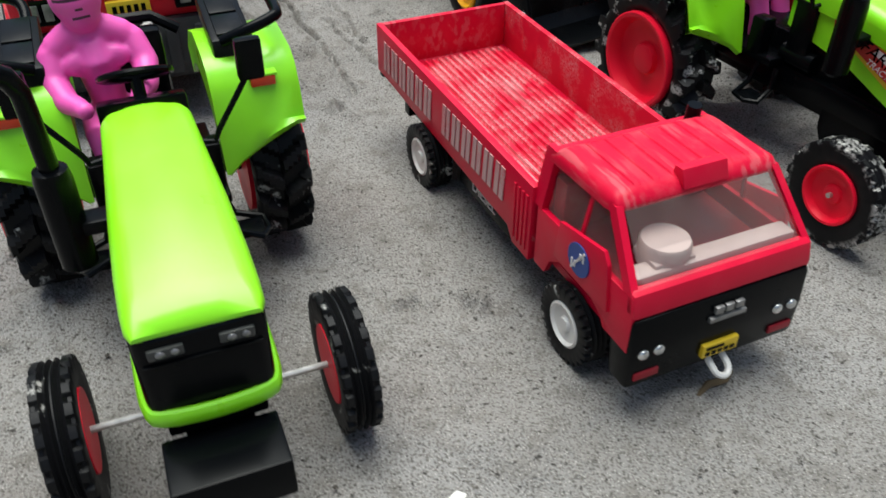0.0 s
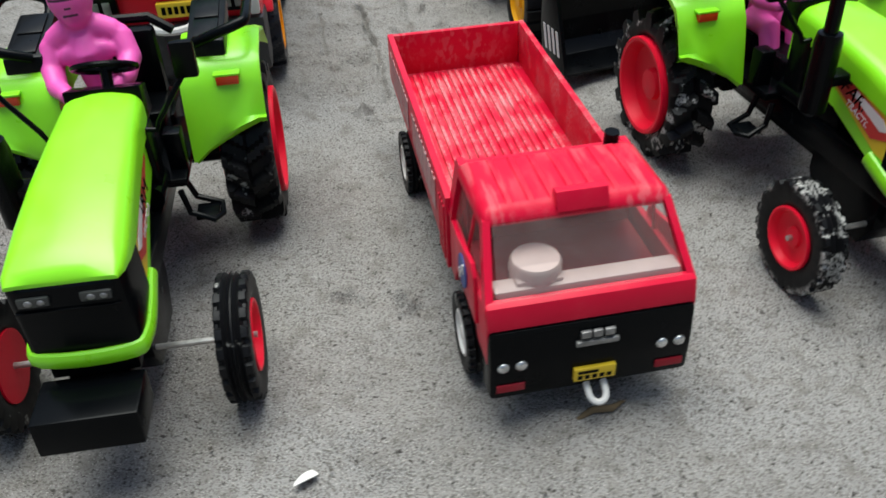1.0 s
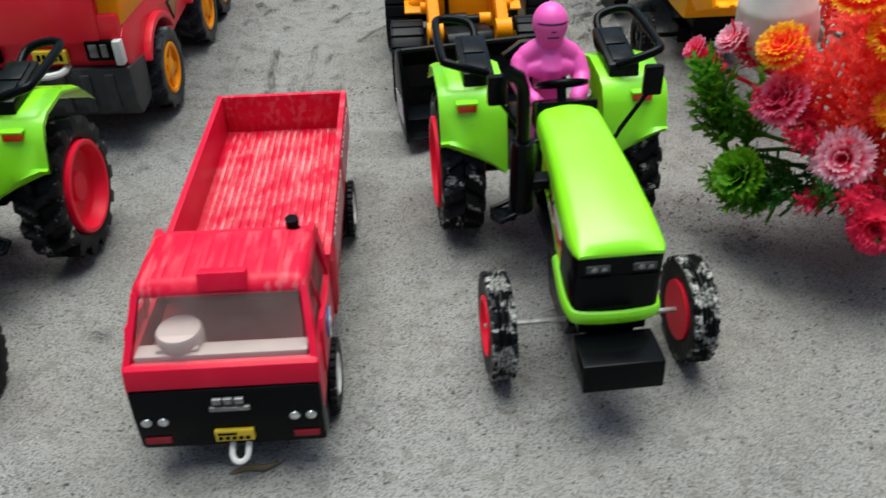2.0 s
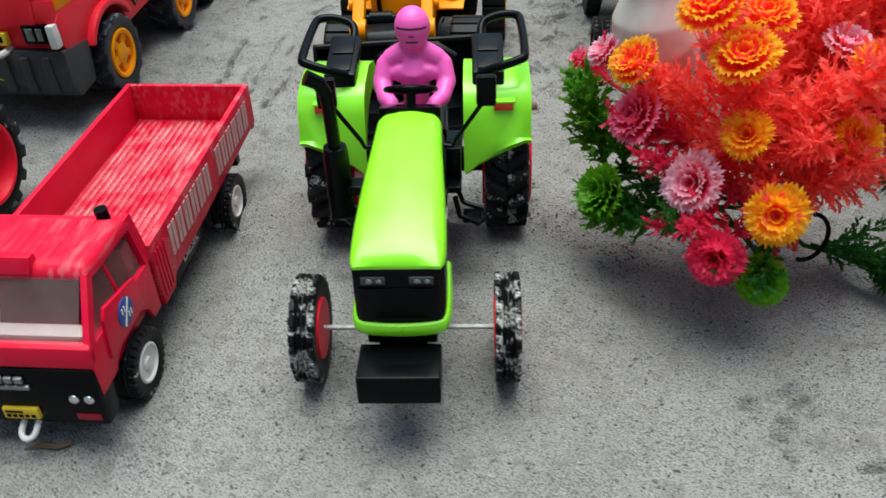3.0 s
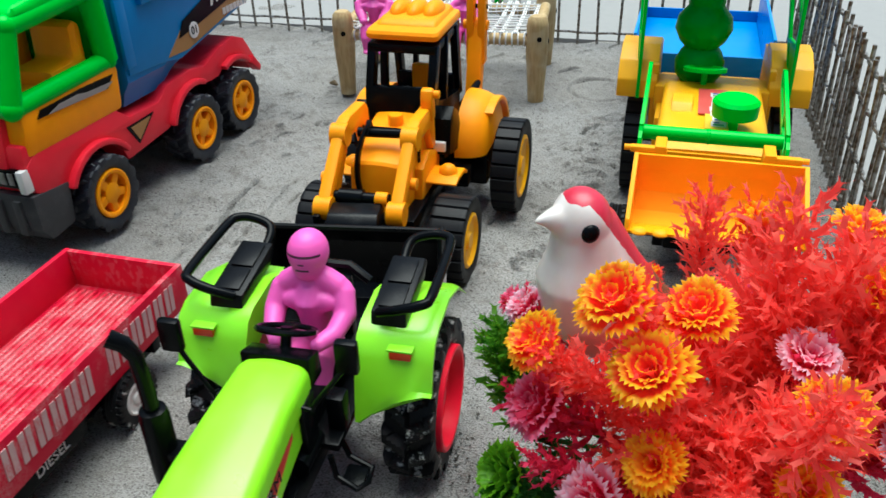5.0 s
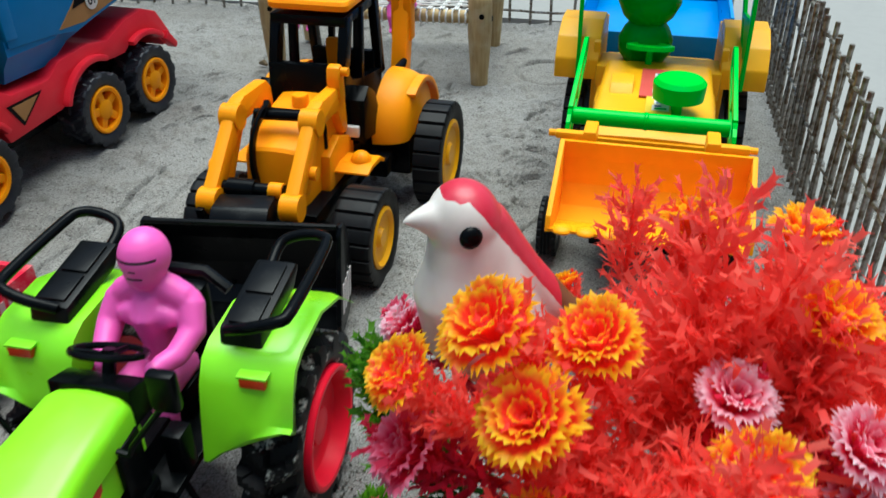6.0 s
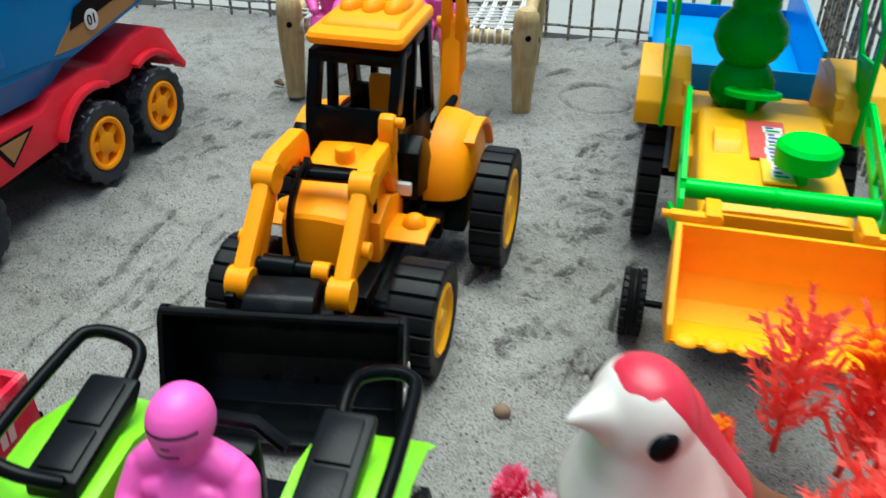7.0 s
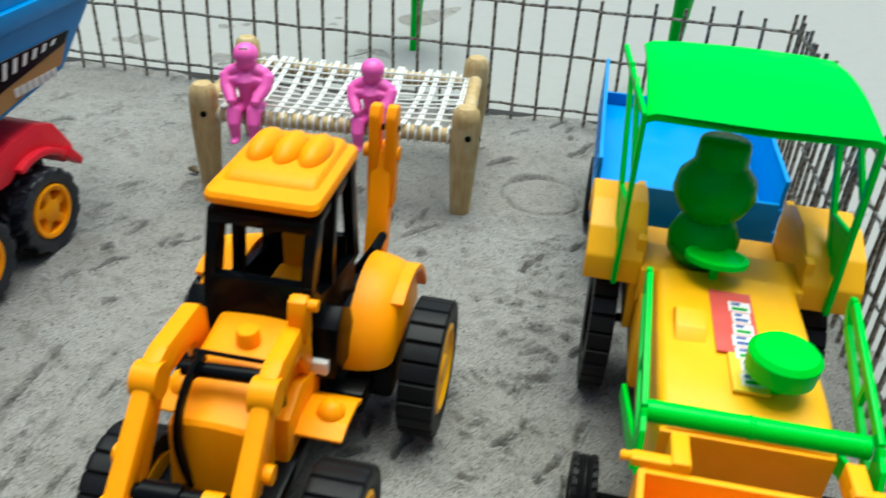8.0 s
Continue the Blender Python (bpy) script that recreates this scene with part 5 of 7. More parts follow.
# ---- green and yellow bucket tractor with a blue trailer
def bucket_tractor(m):
    t = thing("toy_bucket_tractor", m, "yellow and green toy tractor with orange front bucket and canopy", "toy tractor")
    s = Shape()
    s.loft([rounded(hw, 0.040, z, 0.004, y, 0.0006, 4) for y, hw, z in ((0.082, 0.0300, 0.0930), (0.060, 0.0300, 0.0935), (0.010, 0.0310, 0.0920), (-0.010, 0.0305, 0.0905), (-0.0145, 0.0300, 0.0880))])
    s.box((-0.034, 0.060, 0.040), (0.034, 0.150, 0.0760), 0.002).box((-0.0360, 0.086, 0.070), (0.0360, 0.112, 0.0880), 0.002)
    s.prism([(0.030, 0.0925), (0.052, 0.0930), (0.046, 0.0985), (0.036, 0.0965)], -0.024, -0.012, 0.0006)
    part("body", s, YELLOW, t)
    part("nose", Shape().box((-0.0300, -0.0160, 0.042), (0.0300, -0.0135, 0.0870), 0.001), BUCKET_ORANGE, t)
    s = Shape().box((-0.0085, 0.026, 0.0936), (0.0085, 0.068, 0.0944))
    d = part("bonnet_sticker", s, STICKER_PINK, t, "torn red and yellow printed sticker")
    part("sticker_field", Shape().box((-0.0045, 0.004, 0.0932), (0.0085, 0.026, 0.0944)), STICKER_YELLOW, d)
    s, ink, tint = Shape(), Shape(), Shape()
    for i in range(7):
        y = 0.0070 + 0.0078 * i
        w = (0.0042, 0.0034, 0.0046, 0.0050, 0.0040, 0.0036, 0.0044)[i]
        s.box((0.0030 - w, y, 0.0943), (0.0030 + w, y + 0.0070, 0.0947), 0.0001)
        (ink if i % 2 else tint).box((0.0030 - w * 0.70, y + 0.0010, 0.0946), (0.0030 + w * 0.70, y + 0.0028, 0.0949))
        ink.box((0.0030 - w * 0.70, y + 0.0044, 0.0946), (0.0030 + w * 0.10, y + 0.0060, 0.0949))
    part("sticker_print", s, STICKER_WHITE, d)
    part("sticker_print", ink, STICKER_BLUE, d)
    part("sticker_print", tint, DARK_GREEN, d)
    part("cap", Shape().lathe([(0.100, 0.004), (0.101, 0.0125), (0.109, 0.0130), (0.111, 0.0110), (0.1115, 0.0001)], 28, pose(0.0108, 0.010, 0, 0, -90, 0)).cyl((0.0108, 0.010, 0.088), (0.0108, 0.010, 0.102), 0.0028, 12), GREEN, t, "round green cap")
    s = Shape()
    tilt = pose(-0.0060, 0.0800, 0.1030, -12)
    s.lathe([(-0.0012, 0.0135), (0.0012, 0.0135), (0.0016, 0.0110), (0.0005, 0.0095), (0.0005, 0.0001)], 28, tilt @ pose(0, 0, 0, 0, -90, 0))
    s.cyl((-0.006, 0.078, 0.088), (-0.006, 0.0800, 0.103), 0.0020, 10)
    part("steering_wheel", s, GREEN, t)
    for x in (-1, 1):
        a, b = sorted((x * 0.0350, x * 0.0610))
        s = Shape().prism([(0.0880, 0.0780), (0.0890, 0.0900), (0.0980, 0.1010), (0.1150, 0.1070), (0.1350, 0.1060), (0.1520, 0.0980), (0.1560, 0.0800), (0.1480, 0.0800), (0.1440, 0.0900), (0.1200, 0.0960), (0.1000, 0.0880), (0.0960, 0.0780)], a, b, 0.0012)
        s.box((x * 0.0365 - 0.002, 0.092, 0.050), (x * 0.0365 + 0.002, 0.152, 0.1000), 0.0008)
        part("mudguard", s, YELLOW, t)
        # canopy side frame, flat open lattice
        s = Shape()
        u, v = x * 0.0458, x * 0.0480
        for p, q, w in (((0.0860, 0.0790), (0.0895, 0.1610), 0.0036), ((0.0870, 0.0800), (0.1420, 0.1640), 0.0040), ((0.0880, 0.1600), (0.1700, 0.1625), 0.0030), ((0.0880, 0.1180), (0.1110, 0.1160), 0.0030), ((0.0900, 0.1350), (0.1220, 0.1640), 0.0030)):
            strip(s, u, v, p, q, w)
        s.prism([(0.0868, 0.0960), (0.0975, 0.0960), (0.1110, 0.1170), (0.0880, 0.1170)], min(u, v) + 0.0004, max(u, v) - 0.0004)
        part("canopy_frame", s, GREEN, t, m=pose(x * 0.0470, 0.087, 0, 0, 0, 6) @ pose(-x * 0.0470, -0.087, 0))
        # lifting frame of the bucket: a pointed open plate
        plate = [(-0.0330, 0.0930), (-0.0260, 0.0900), (0.0320, 0.1100), (0.0370, 0.1180), (0.0330, 0.1190), (-0.0250, 0.1040)]
        s = Shape()
        for p in range(len(plate)):
            strip(s, x * 0.0362 - 0.0012, x * 0.0384 - 0.0012, plate[p], plate[(p + 1) % len(plate)], 0.0042)
        strip(s, x * 0.0364 - 0.0012, x * 0.0382 - 0.0012, (0.000, 0.099), (0.000, 0.111), 0.0032)
        s.prism([(-0.040, 0.0880), (-0.0260, 0.0885), (-0.0240, 0.1050), (-0.0330, 0.1010)], x * 0.0364 - 0.0012, x * 0.0382 - 0.0012)
        s.prism([(-0.0260, 0.0880), (0.036, 0.062), (0.036, 0.055), (-0.030, 0.080)], x * 0.0364 - 0.0012, x * 0.0382 - 0.0012)
        part("lift_frame", s, GREEN, t)
        part("bucket_pivot", Shape().box((x * 0.0330 - 0.0095, -0.0470, 0.0985), (x * 0.0330 + 0.0095, -0.0425, 0.1020), 0.0012).box((x * 0.0270 - 0.003, -0.0470, 0.0940), (x * 0.0270 + 0.003, -0.0330, 0.1030), 0.001).cyl((x * 0.036, -0.0445, 0.1003), (x * 0.0455, -0.0445, 0.1003), 0.0016, 10), BUCKET_ORANGE, t)
    part("lift_bar", Shape().lathe([(-0.0375, 0.0040), (-0.0040, 0.0040), (-0.0036, 0.0043), (-0.0026, 0.0043), (-0.0022, 0.0040), (0.0345, 0.0040)], 18, pose(0, -0.0215, 0.1000)), GREEN, t)
    # canopy: gently bowed sheet
    s = Shape()
    rings = []
    for i in range(9):
        y = 0.086 + 0.090 * i / 8
        z = 0.1595 + 0.0065 * math.sin(math.pi * (0.08 + 0.75 * i / 8))
        bow = 0.0085 * (1 - i / 8) ** 2
        across = [(-0.0465, 0.0, -0.0014), (-0.0430, 0.15, 0.0004), (-0.0300, 0.60, 0.0016), (0, 1.0, 0.0023), (0.0300, 0.60, 0.0016), (0.0430, 0.15, 0.0004), (0.0465, 0.0, -0.0014)]
        drop = 0.0016 * (i == 0)
        rings.append([(x, y - bow * f, z + h - drop) for x, f, h in across] + [(x, y - bow * f, z + h + 0.0017) for x, f, h in reversed(across)])
    part("canopy", s.loft(rings), GREEN, t)
    # bucket with a scalloped lip
    s = Shape()
    outer = [(-0.0470, 0.0990), (-0.0440, 0.0900), (-0.0440, 0.0760), (-0.0500, 0.0660), (-0.0620, 0.0630), (-0.0880, 0.0735)]
    inner = [(-0.0885, 0.0752), (-0.0625, 0.0650), (-0.0518, 0.0678), (-0.0462, 0.0768), (-0.0462, 0.0895), (-0.0492, 0.0990)]
    s.prism(outer + inner, -0.0385, 0.0445, 0.0004)
    for x in (-1, 1):
        a, b = sorted((x * 0.0405 + 0.003, x * 0.0428 + 0.003))
        s.prism([(-0.0480, 0.0995), (-0.0435, 0.0900), (-0.0435, 0.0760), (-0.0495, 0.0655), (-0.0620, 0.0625), (-0.0885, 0.0735), (-0.0860, 0.0800)], a, b, 0.0005)
    scallops = []
    for i in range(8):
        x = -0.0325 + 0.0102 * i
        scallops.append(Shape().ball((x, -0.0862, 0.0742), (0.0048, 0.0040, 0.0018), 12))
    shovel = part("bucket", s, BUCKET_ORANGE, t, "orange bucket with a scalloped lip")
    for q in scallops:
        part("scallop", q, BUCKET_ORANGE, shovel)
    s = Shape().box((-0.020, -0.012, 0.022), (0.020, 0.150, 0.044), 0.002).cyl((-0.050, 0.014, 0.0168), (0.050, 0.014, 0.0168), 0.0018, 10).cyl((-0.046, 0.118, 0.0370), (0.046, 0.118, 0.0370), 0.0024, 10)
    s.box((-0.026, 0.004, 0.014), (0.026, 0.024, 0.026), 0.001)
    part("chassis", s, BLACK, t)
    wheels(t, [(x * 0.0480, 0.118, 0.0370) for x in (-1, 1)], GT_TYRE_BIG, GT_RIM_BIG, "rear_wheel")
    wheels(t, [(x * 0.0490, 0.014, 0.0168) for x in (-1, 1)], GT_TYRE, GT_RIM, "front_wheel")
    return t


GT_TYRE_BIG = tyre_shape(0.0370, 0.0120, 0.0240, 26, 0.0018, "block").mesh("rear_tyre", TYRE_BLACK)
GT_TYRE = tyre_shape(0.0168, 0.0110, 0.0100, 24, 0.0008, "rib").mesh("front_tyre", TYRE_BLACK)
GT_RIM_BIG = rim_shape(0.0242, 0.0110).mesh("rim", BLACK)
GT_RIM = rim_shape(0.0102, 0.0105, "plain").mesh("rim", BLACK)
GT = pose(0.2092, 0.6882, 0, 0, 0, 24.8)
bucket_tractor(GT)


def green_driver(m):
    """A bottle-shaped driver figure: pear body, round head, flat cap; one plain mesh."""
    s = Shape()
    prof = [(0.000, 0.0001), (0.0005, 0.0120), (0.008, 0.0165), (0.018, 0.0172), (0.026, 0.0140), (0.0295, 0.0115), (0.034, 0.0155), (0.044, 0.0196), (0.054, 0.0182), (0.061, 0.0130), (0.063, 0.0122), (0.0645, 0.0125), (0.0740, 0.0118), (0.0755, 0.0105), (0.0758, 0.0001)]
    s.lathe(prof, 36, pose(0, 0, 0, 0, -90, 0))
    ob = new("toy_figure", s.mesh("toy_figure", DARK_GREEN, 60))
    ob.matrix_world = m
    return tagged(ob, "dark green translucent plastic driver figure with flat cap", "doll")


green_driver(GT @ pose(-0.0095, 0.1020, 0.0870, -4, 0, 0) @ Matrix.Diagonal((0.93, 0.93, 0.80, 1)))


def trailer(m):
    t = thing("toy_trailer", m, "blue plastic toy trailer hitched behind the bucket tractor", "toy trailer")
    part("trailer_floor", Shape().box((-0.0500, 0.195, 0.0520), (0.0500, 0.365, 0.0560), 0.0008), SKY_BLUE, t)
    for x in (-1, 1):
        s = Shape()
        a, b = sorted((x * 0.0500, x * 0.0525))
        for z0, z1 in ((0.050, 0.0575), (0.0690, 0.0720), (0.0850, 0.0900)):
            s.box((a, 0.195, z0), (b, 0.3680, z1), 0.0005)
        for i in range(9):
            y = 0.197 + 0.0208 * i
            s.box((a, y, 0.0560), (b, y + 0.0035, 0.0860))
        s.box((x * 0.0503 - 0.0004, 0.196, 0.0560), (x * 0.0503 + 0.0004, 0.3670, 0.0860))
        part("trailer_side", s, SKY_BLUE, t)
    part("trailer_front", Shape().box((-0.0500, 0.193, 0.0500), (0.0500, 0.196, 0.0760), 0.0005), BLUE, t)
    part("trailer_back", Shape().box((-0.0500, 0.365, 0.0500), (0.0500, 0.368, 0.0650), 0.0005), BLUE, t)
    part("drawbar", Shape().box((-0.004, 0.150, 0.036), (0.004, 0.300, 0.0420), 0.0008).box((-0.006, 0.280, 0.036), (0.006, 0.290, 0.053)), BLUE, t)
    part("axle", Shape().cyl((-0.046, 0.285, 0.0230), (0.046, 0.285, 0.0230), 0.002, 10).box((-0.030, 0.279, 0.023), (0.030, 0.291, 0.053), 0.001), BLACK, t)
    wheels(t, [(x * 0.0480, 0.285, 0.0230) for x in (-1, 1)], TRAILER_TYRE, TRAILER_RIM)


TRAILER_TYRE = tyre_shape(0.0230, 0.0110, 0.0140, 24, 0.0012, "block").mesh("tyre", TYRE_BLACK)
TRAILER_RIM = rim_shape(0.0142, 0.0105, "plain").mesh("rim", BLACK)
trailer(GT @ pose(-0.006, 0, 0))


# ---- red, green and blue dumper
def dumper(m):
    t = thing("toy_dumper", m, "large red toy dumper with blue tipper and green cab", "toy truck")
    # red body: a long skirt that climbs behind the cab and humps over the rear wheels
    s = Shape()
    s.prism([(-0.158, 0.054), (-0.150, 0.048), (-0.134, 0.047)] + arc(-0.101, 0.028, 0.0330, 142, 38, 8) + [(-0.070, 0.0370), (-0.020, 0.0400)] + arc(0.016, 0.030, 0.0320, 160, 55, 6) + [(0.0465, 0.055)] + arc(0.079, 0.030, 0.0325, 130, 28, 6) + [(0.116, 0.046), (0.118, 0.054), (0.104, 0.0740), (0.088, 0.0800), (0.066, 0.0780), (0.040, 0.0700), (0.020, 0.0740), (-0.012, 0.0720), (-0.024, 0.0640), (-0.060, 0.0660), (-0.072, 0.0760), (-0.150, 0.0780), (-0.160, 0.0720)], -0.0480, 0.0480, 0.0022)
    body = part("chassis_body", s, TRUCK_RED, t)
    for x in (-1, 1):
        a, b = sorted((x * 0.0440, x * 0.0530))
        for cy, cz, a0, a1 in ((-0.101, 0.027, 150, 34), (0.016, 0.0285, 158, 62), (0.079, 0.0285, 116, 48)):
            outline = arc(cy, cz, 0.0375, a0, a1, 12) + arc(cy, cz, 0.0330, a1, a0, 12)
            part("wheel_arch", Shape().prism(outline, a, b, 0.0018), TRUCK_RED, body)
        part("rear_step", Shape().prism([(0.104, 0.052), (0.116, 0.041), (0.119, 0.045), (0.108, 0.058)], a, b, 0.0014), TRUCK_RED, body)
        f = 0.0480 if x > 0 else -0.0486
        arrow = part("side_arrow", Shape().prism([(-0.066, 0.0600), (-0.034, 0.0600), (-0.056, 0.0440)], f, f + 0.0006), BLACK, body)
        f += x * 0.0004
        part("arrow_field", Shape().prism([(-0.062, 0.0585), (-0.039, 0.0585), (-0.0552, 0.0468)], f, f + 0.0006), STICKER_BROWN, arrow)
    s = Shape().prism([(-0.163, 0.030), (-0.156, 0.020), (-0.134, 0.022), (-0.130, 0.050), (-0.163, 0.054)], -0.0490, 0.0490, 0.0026)
    bumper = part("bumper", s, GREY, t)
    for i in range(6):
        part("bumper_rib", Shape().box((-0.040 + 0.0145 * i, -0.1650, 0.026), (-0.034 + 0.0145 * i, -0.1600, 0.050), 0.0012), GREY, bumper)
    for x in (-1, 1):
        f = part("headlight", Shape().box((x * 0.034 - 0.0085, -0.1635, 0.0585), (x * 0.034 + 0.0085, -0.1590, 0.0710), 0.0012), BLACK, t)
        part("lamp_print", Shape().box((x * 0.034 - 0.0060, -0.1640, 0.0610), (x * 0.034 - 0.0010, -0.1632, 0.0690), 0.0004).box((x * 0.034 + 0.0010, -0.1640, 0.0610), (x * 0.034 + 0.0050, -0.1632, 0.0690), 0.0004), DIM_CHROME, f)
    part("bumper_tag", Shape().box((0.0425, -0.1650, 0.0560), (0.0475, -0.1580, 0.0710), 0.0010), WHITE, t, "white plastic tag")
    pl = part("number_plate", Shape().box((-0.0060, -0.1645, 0.0580), (0.0140, -0.1600, 0.0660), 0.0004), STICKER_YELLOW, t)
    s = Shape()
    for i in range(5):
        s.box((-0.0035 + 0.0033 * i, -0.1649, 0.0600), (-0.0015 + 0.0033 * i, -0.1643, 0.0640))
    part("plate_print", s, BLACK, pl)
    part("tow_loop", Shape().tube(glide([(-0.010, -0.158, 0.054), (-0.009, -0.168, 0.0535), (0.001, -0.172, 0.0533), (0.010, -0.168, 0.0535), (0.011, -0.158, 0.054)], 3), 0.0022, 8), WHITE, t)
    # cab: red nose, orange side band, green window frame and roof, orange seats
    s = Shape().prism([(-0.1560, 0.0760), (-0.0640, 0.0740), (-0.0600, 0.1050), (-0.1530, 0.1030)], -0.0485, 0.0485, 0.004)
    part("cab_base", s, ORANGE, t)
    part("cab_front", Shape().prism([(-0.1630, 0.0690), (-0.1520, 0.0690), (-0.1490, 0.1020), (-0.1580, 0.1020)], -0.0360, 0.0360, 0.0025), TRUCK_RED, t)
    part("cab_nose", Shape().prism([(-0.1610, 0.0690), (-0.1300, 0.0690), (-0.1340, 0.0830), (-0.1590, 0.0850)], -0.0470, 0.0470, 0.0025), TRUCK_RED, t)
    for x in (-1, 1):
        f = 0.0486 if x > 0 else -0.0492
        flash = part("side_flash", Shape().prism([(-0.142, 0.0965), (-0.076, 0.0925), (-0.068, 0.1000), (-0.100, 0.1015), (-0.138, 0.1010)], f, f + 0.0006), BLACK, t, "black and grey printed flash")
        f += x * 0.0004
        part("flash_edge", Shape().prism([(-0.132, 0.0962), (-0.078, 0.0928), (-0.070, 0.0958), (-0.096, 0.0972), (-0.104, 0.0990), (-0.122, 0.0990)], f, f + 0.0006), STICKER_GREY, flash)
    s = Shape()
    rail = [(-0.1530, 0.1060), (-0.1400, 0.1520), (-0.0660, 0.1560), (-0.0640, 0.1080)]
    for x in (-1, 1):
        for p, q, r in ((0, 1, 0.0062), (1, 2, 0.0066), (2, 3, 0.0080), (3, 0, 0.0062)):
            s.tube([(x * 0.0430, *rail[p]), (x * 0.0430, *rail[q])], r, 16)
        for y, z in rail:
            s.ball((x * 0.0430, y, z), 0.0070, 14)
    for y, z in ((-0.1530, 0.1060), (-0.1400, 0.1520), (-0.0640, 0.1080)):
        s.tube([(-0.0430, y, z), (0.0430, y, z)], 0.0058, 16)
    s.prism([(-0.1440, 0.1530), (-0.1360, 0.1620), (-0.1100, 0.1645), (-0.0760, 0.1645), (-0.0600, 0.1580), (-0.0620, 0.1520)], -0.0480, 0.0480, 0.0045)
    s.box((-0.0440, -0.0680, 0.1050), (0.0440, -0.0600, 0.1560), 0.0025)
    part("cab_frame", s, GREEN, t, angle=60)
    for x in (-0.022, 0.022):
        part("seat", Shape().prism([(-0.110, 0.1020), (-0.0760, 0.1020), (-0.0740, 0.1360), (-0.0800, 0.1400), (-0.0860, 0.1360), (-0.0880, 0.1150), (-0.110, 0.1140)], x - 0.016, x + 0.016, 0.004), ORANGE, t)
    part("dashboard", Shape().box((-0.0420, -0.150, 0.1030), (0.0420, -0.136, 0.1120), 0.003), ORANGE, t)
    part("cab_floor", Shape().box((-0.0440, -0.150, 0.1010), (0.0440, -0.066, 0.1045), 0.001), ORANGE, t)
    # tipper: a narrow neck behind the cab, stepping out to a wide body that slopes up to the back
    keel = [(-0.054, 0.0700), (-0.010, 0.0690), (0.010, 0.0790), (0.060, 0.0890), (0.120, 0.1000), (0.172, 0.1460)]
    s = Shape()
    s.loft([[(-0.0400, y, z), (0.0400, y, z), (0.0430, y, z + 0.010), (0.0485, y, z + 0.018), (0.0485, y, 0.1560), (-0.0485, y, 0.1560), (-0.0485, y, z + 0.018), (-0.0430, y, z + 0.010)] if y < 0.15 else [(-0.0400, y, z), (0.0400, y, z), (0.0430, y, z + 0.003), (0.0485, y, z + 0.006), (0.0485, y, 0.1560), (-0.0485, y, 0.1560), (-0.0485, y, z + 0.006), (-0.0430, y, z + 0.003)] for y, z in keel])
    tip = part("tipper", s, BLUE, t, angle=25)
    for x in (-1, 1):
        a, b = sorted((x * 0.0482, x * 0.0500))
        part("tipper_side", Shape().prism([(-0.052, 0.0930), (-0.014, 0.0900), (0.010, 0.0860), (0.120, 0.1040), (0.171, 0.1480), (0.168, 0.1560), (-0.050, 0.1560)], a, b, 0.0008), BLUE, tip)
        part("side_ridge", Shape().prism([(-0.030, 0.1360), (0.166, 0.1400), (0.168, 0.1500), (-0.030, 0.1480)], min(x * 0.0490, x * 0.0545), max(x * 0.0490, x * 0.0545), 0.0018), BLUE, tip)
        part("neck_rib", Shape().box((x * 0.0485 - 0.0030, -0.0540, 0.0980), (x * 0.0485 + 0.0030, -0.0440, 0.1540), 0.0012), BLUE, tip)
    for x in (-1, 1):
        f = 0.0500 if x > 0 else -0.0506
        dec = part("tipper_decal", Shape().prism([(-0.006, 0.0915), (0.020, 0.0900), (0.118, 0.1070), (0.130, 0.1240), (0.060, 0.1240), (0.014, 0.1060)], f, f + 0.0006), STICKER_BROWN, tip, "brown and black printed side decal")
        g = f + x * 0.0004
        part("decal_dark", Shape().prism([(0.010, 0.1010), (0.034, 0.1040), (0.124, 0.1180), (0.130, 0.1240), (0.060, 0.1240), (0.018, 0.1120)], g, g + 0.0006), BLACK, dec)
        h = g + x * 0.0004
        s = Shape()
        for i in range(7):
            y = 0.058 + 0.0088 * i
            s.prism([(y, 0.1130 + 0.0012 * i), (y + 0.003, 0.1134 + 0.0012 * i), (y + 0.006, 0.1230), (y + 0.003, 0.1230)], h, h + 0.0006)
        strokes(s, h, 0.074 if x > 0 else 0.112, 0.1020, "xxxxxxx", 0.0042, 0.0050, 0.0014, x, 0.0006)
        part("decal_print", s, STICKER_WHITE, dec)
        part("decal_disc", Shape().lathe([(0, 0.0062), (0.0007, 0.0062), (0.0008, 0.0055)], 24, pose(h, 0.030, 0.1020)), STICKER_WHITE, dec)
        num = bpy.data.curves.new("decal_number", "FONT")
        num.body, num.size, num.extrude, num.align_x, num.align_y = "01", 0.0088, 0.0002, "CENTER", "CENTER"
        num.materials.append(BLACK)
        ob = new("decal_number", num)
        ob.parent = dec
        ob.matrix_basis = pose(h + x * 0.0010, 0.030, 0.1020, 90, 0, 90 * x)
    part("underframe", Shape().box((-0.030, -0.140, 0.024), (0.030, 0.110, 0.046), 0.002).cyl((-0.04, -0.101, 0.027), (0.04, -0.101, 0.027), 0.004, 10).cyl((-0.04, 0.016, 0.027), (0.04, 0.016, 0.027), 0.004, 10).cyl((-0.04, 0.079, 0.027), (0.04, 0.079, 0.027), 0.004, 10), BLACK, t)
    wheels(t, [(x * 0.0440, y, 0.0270) for x in (-1, 1) for y in (-0.101, 0.016, 0.079)], DUMPER_TYRE, DUMPER_RIM)


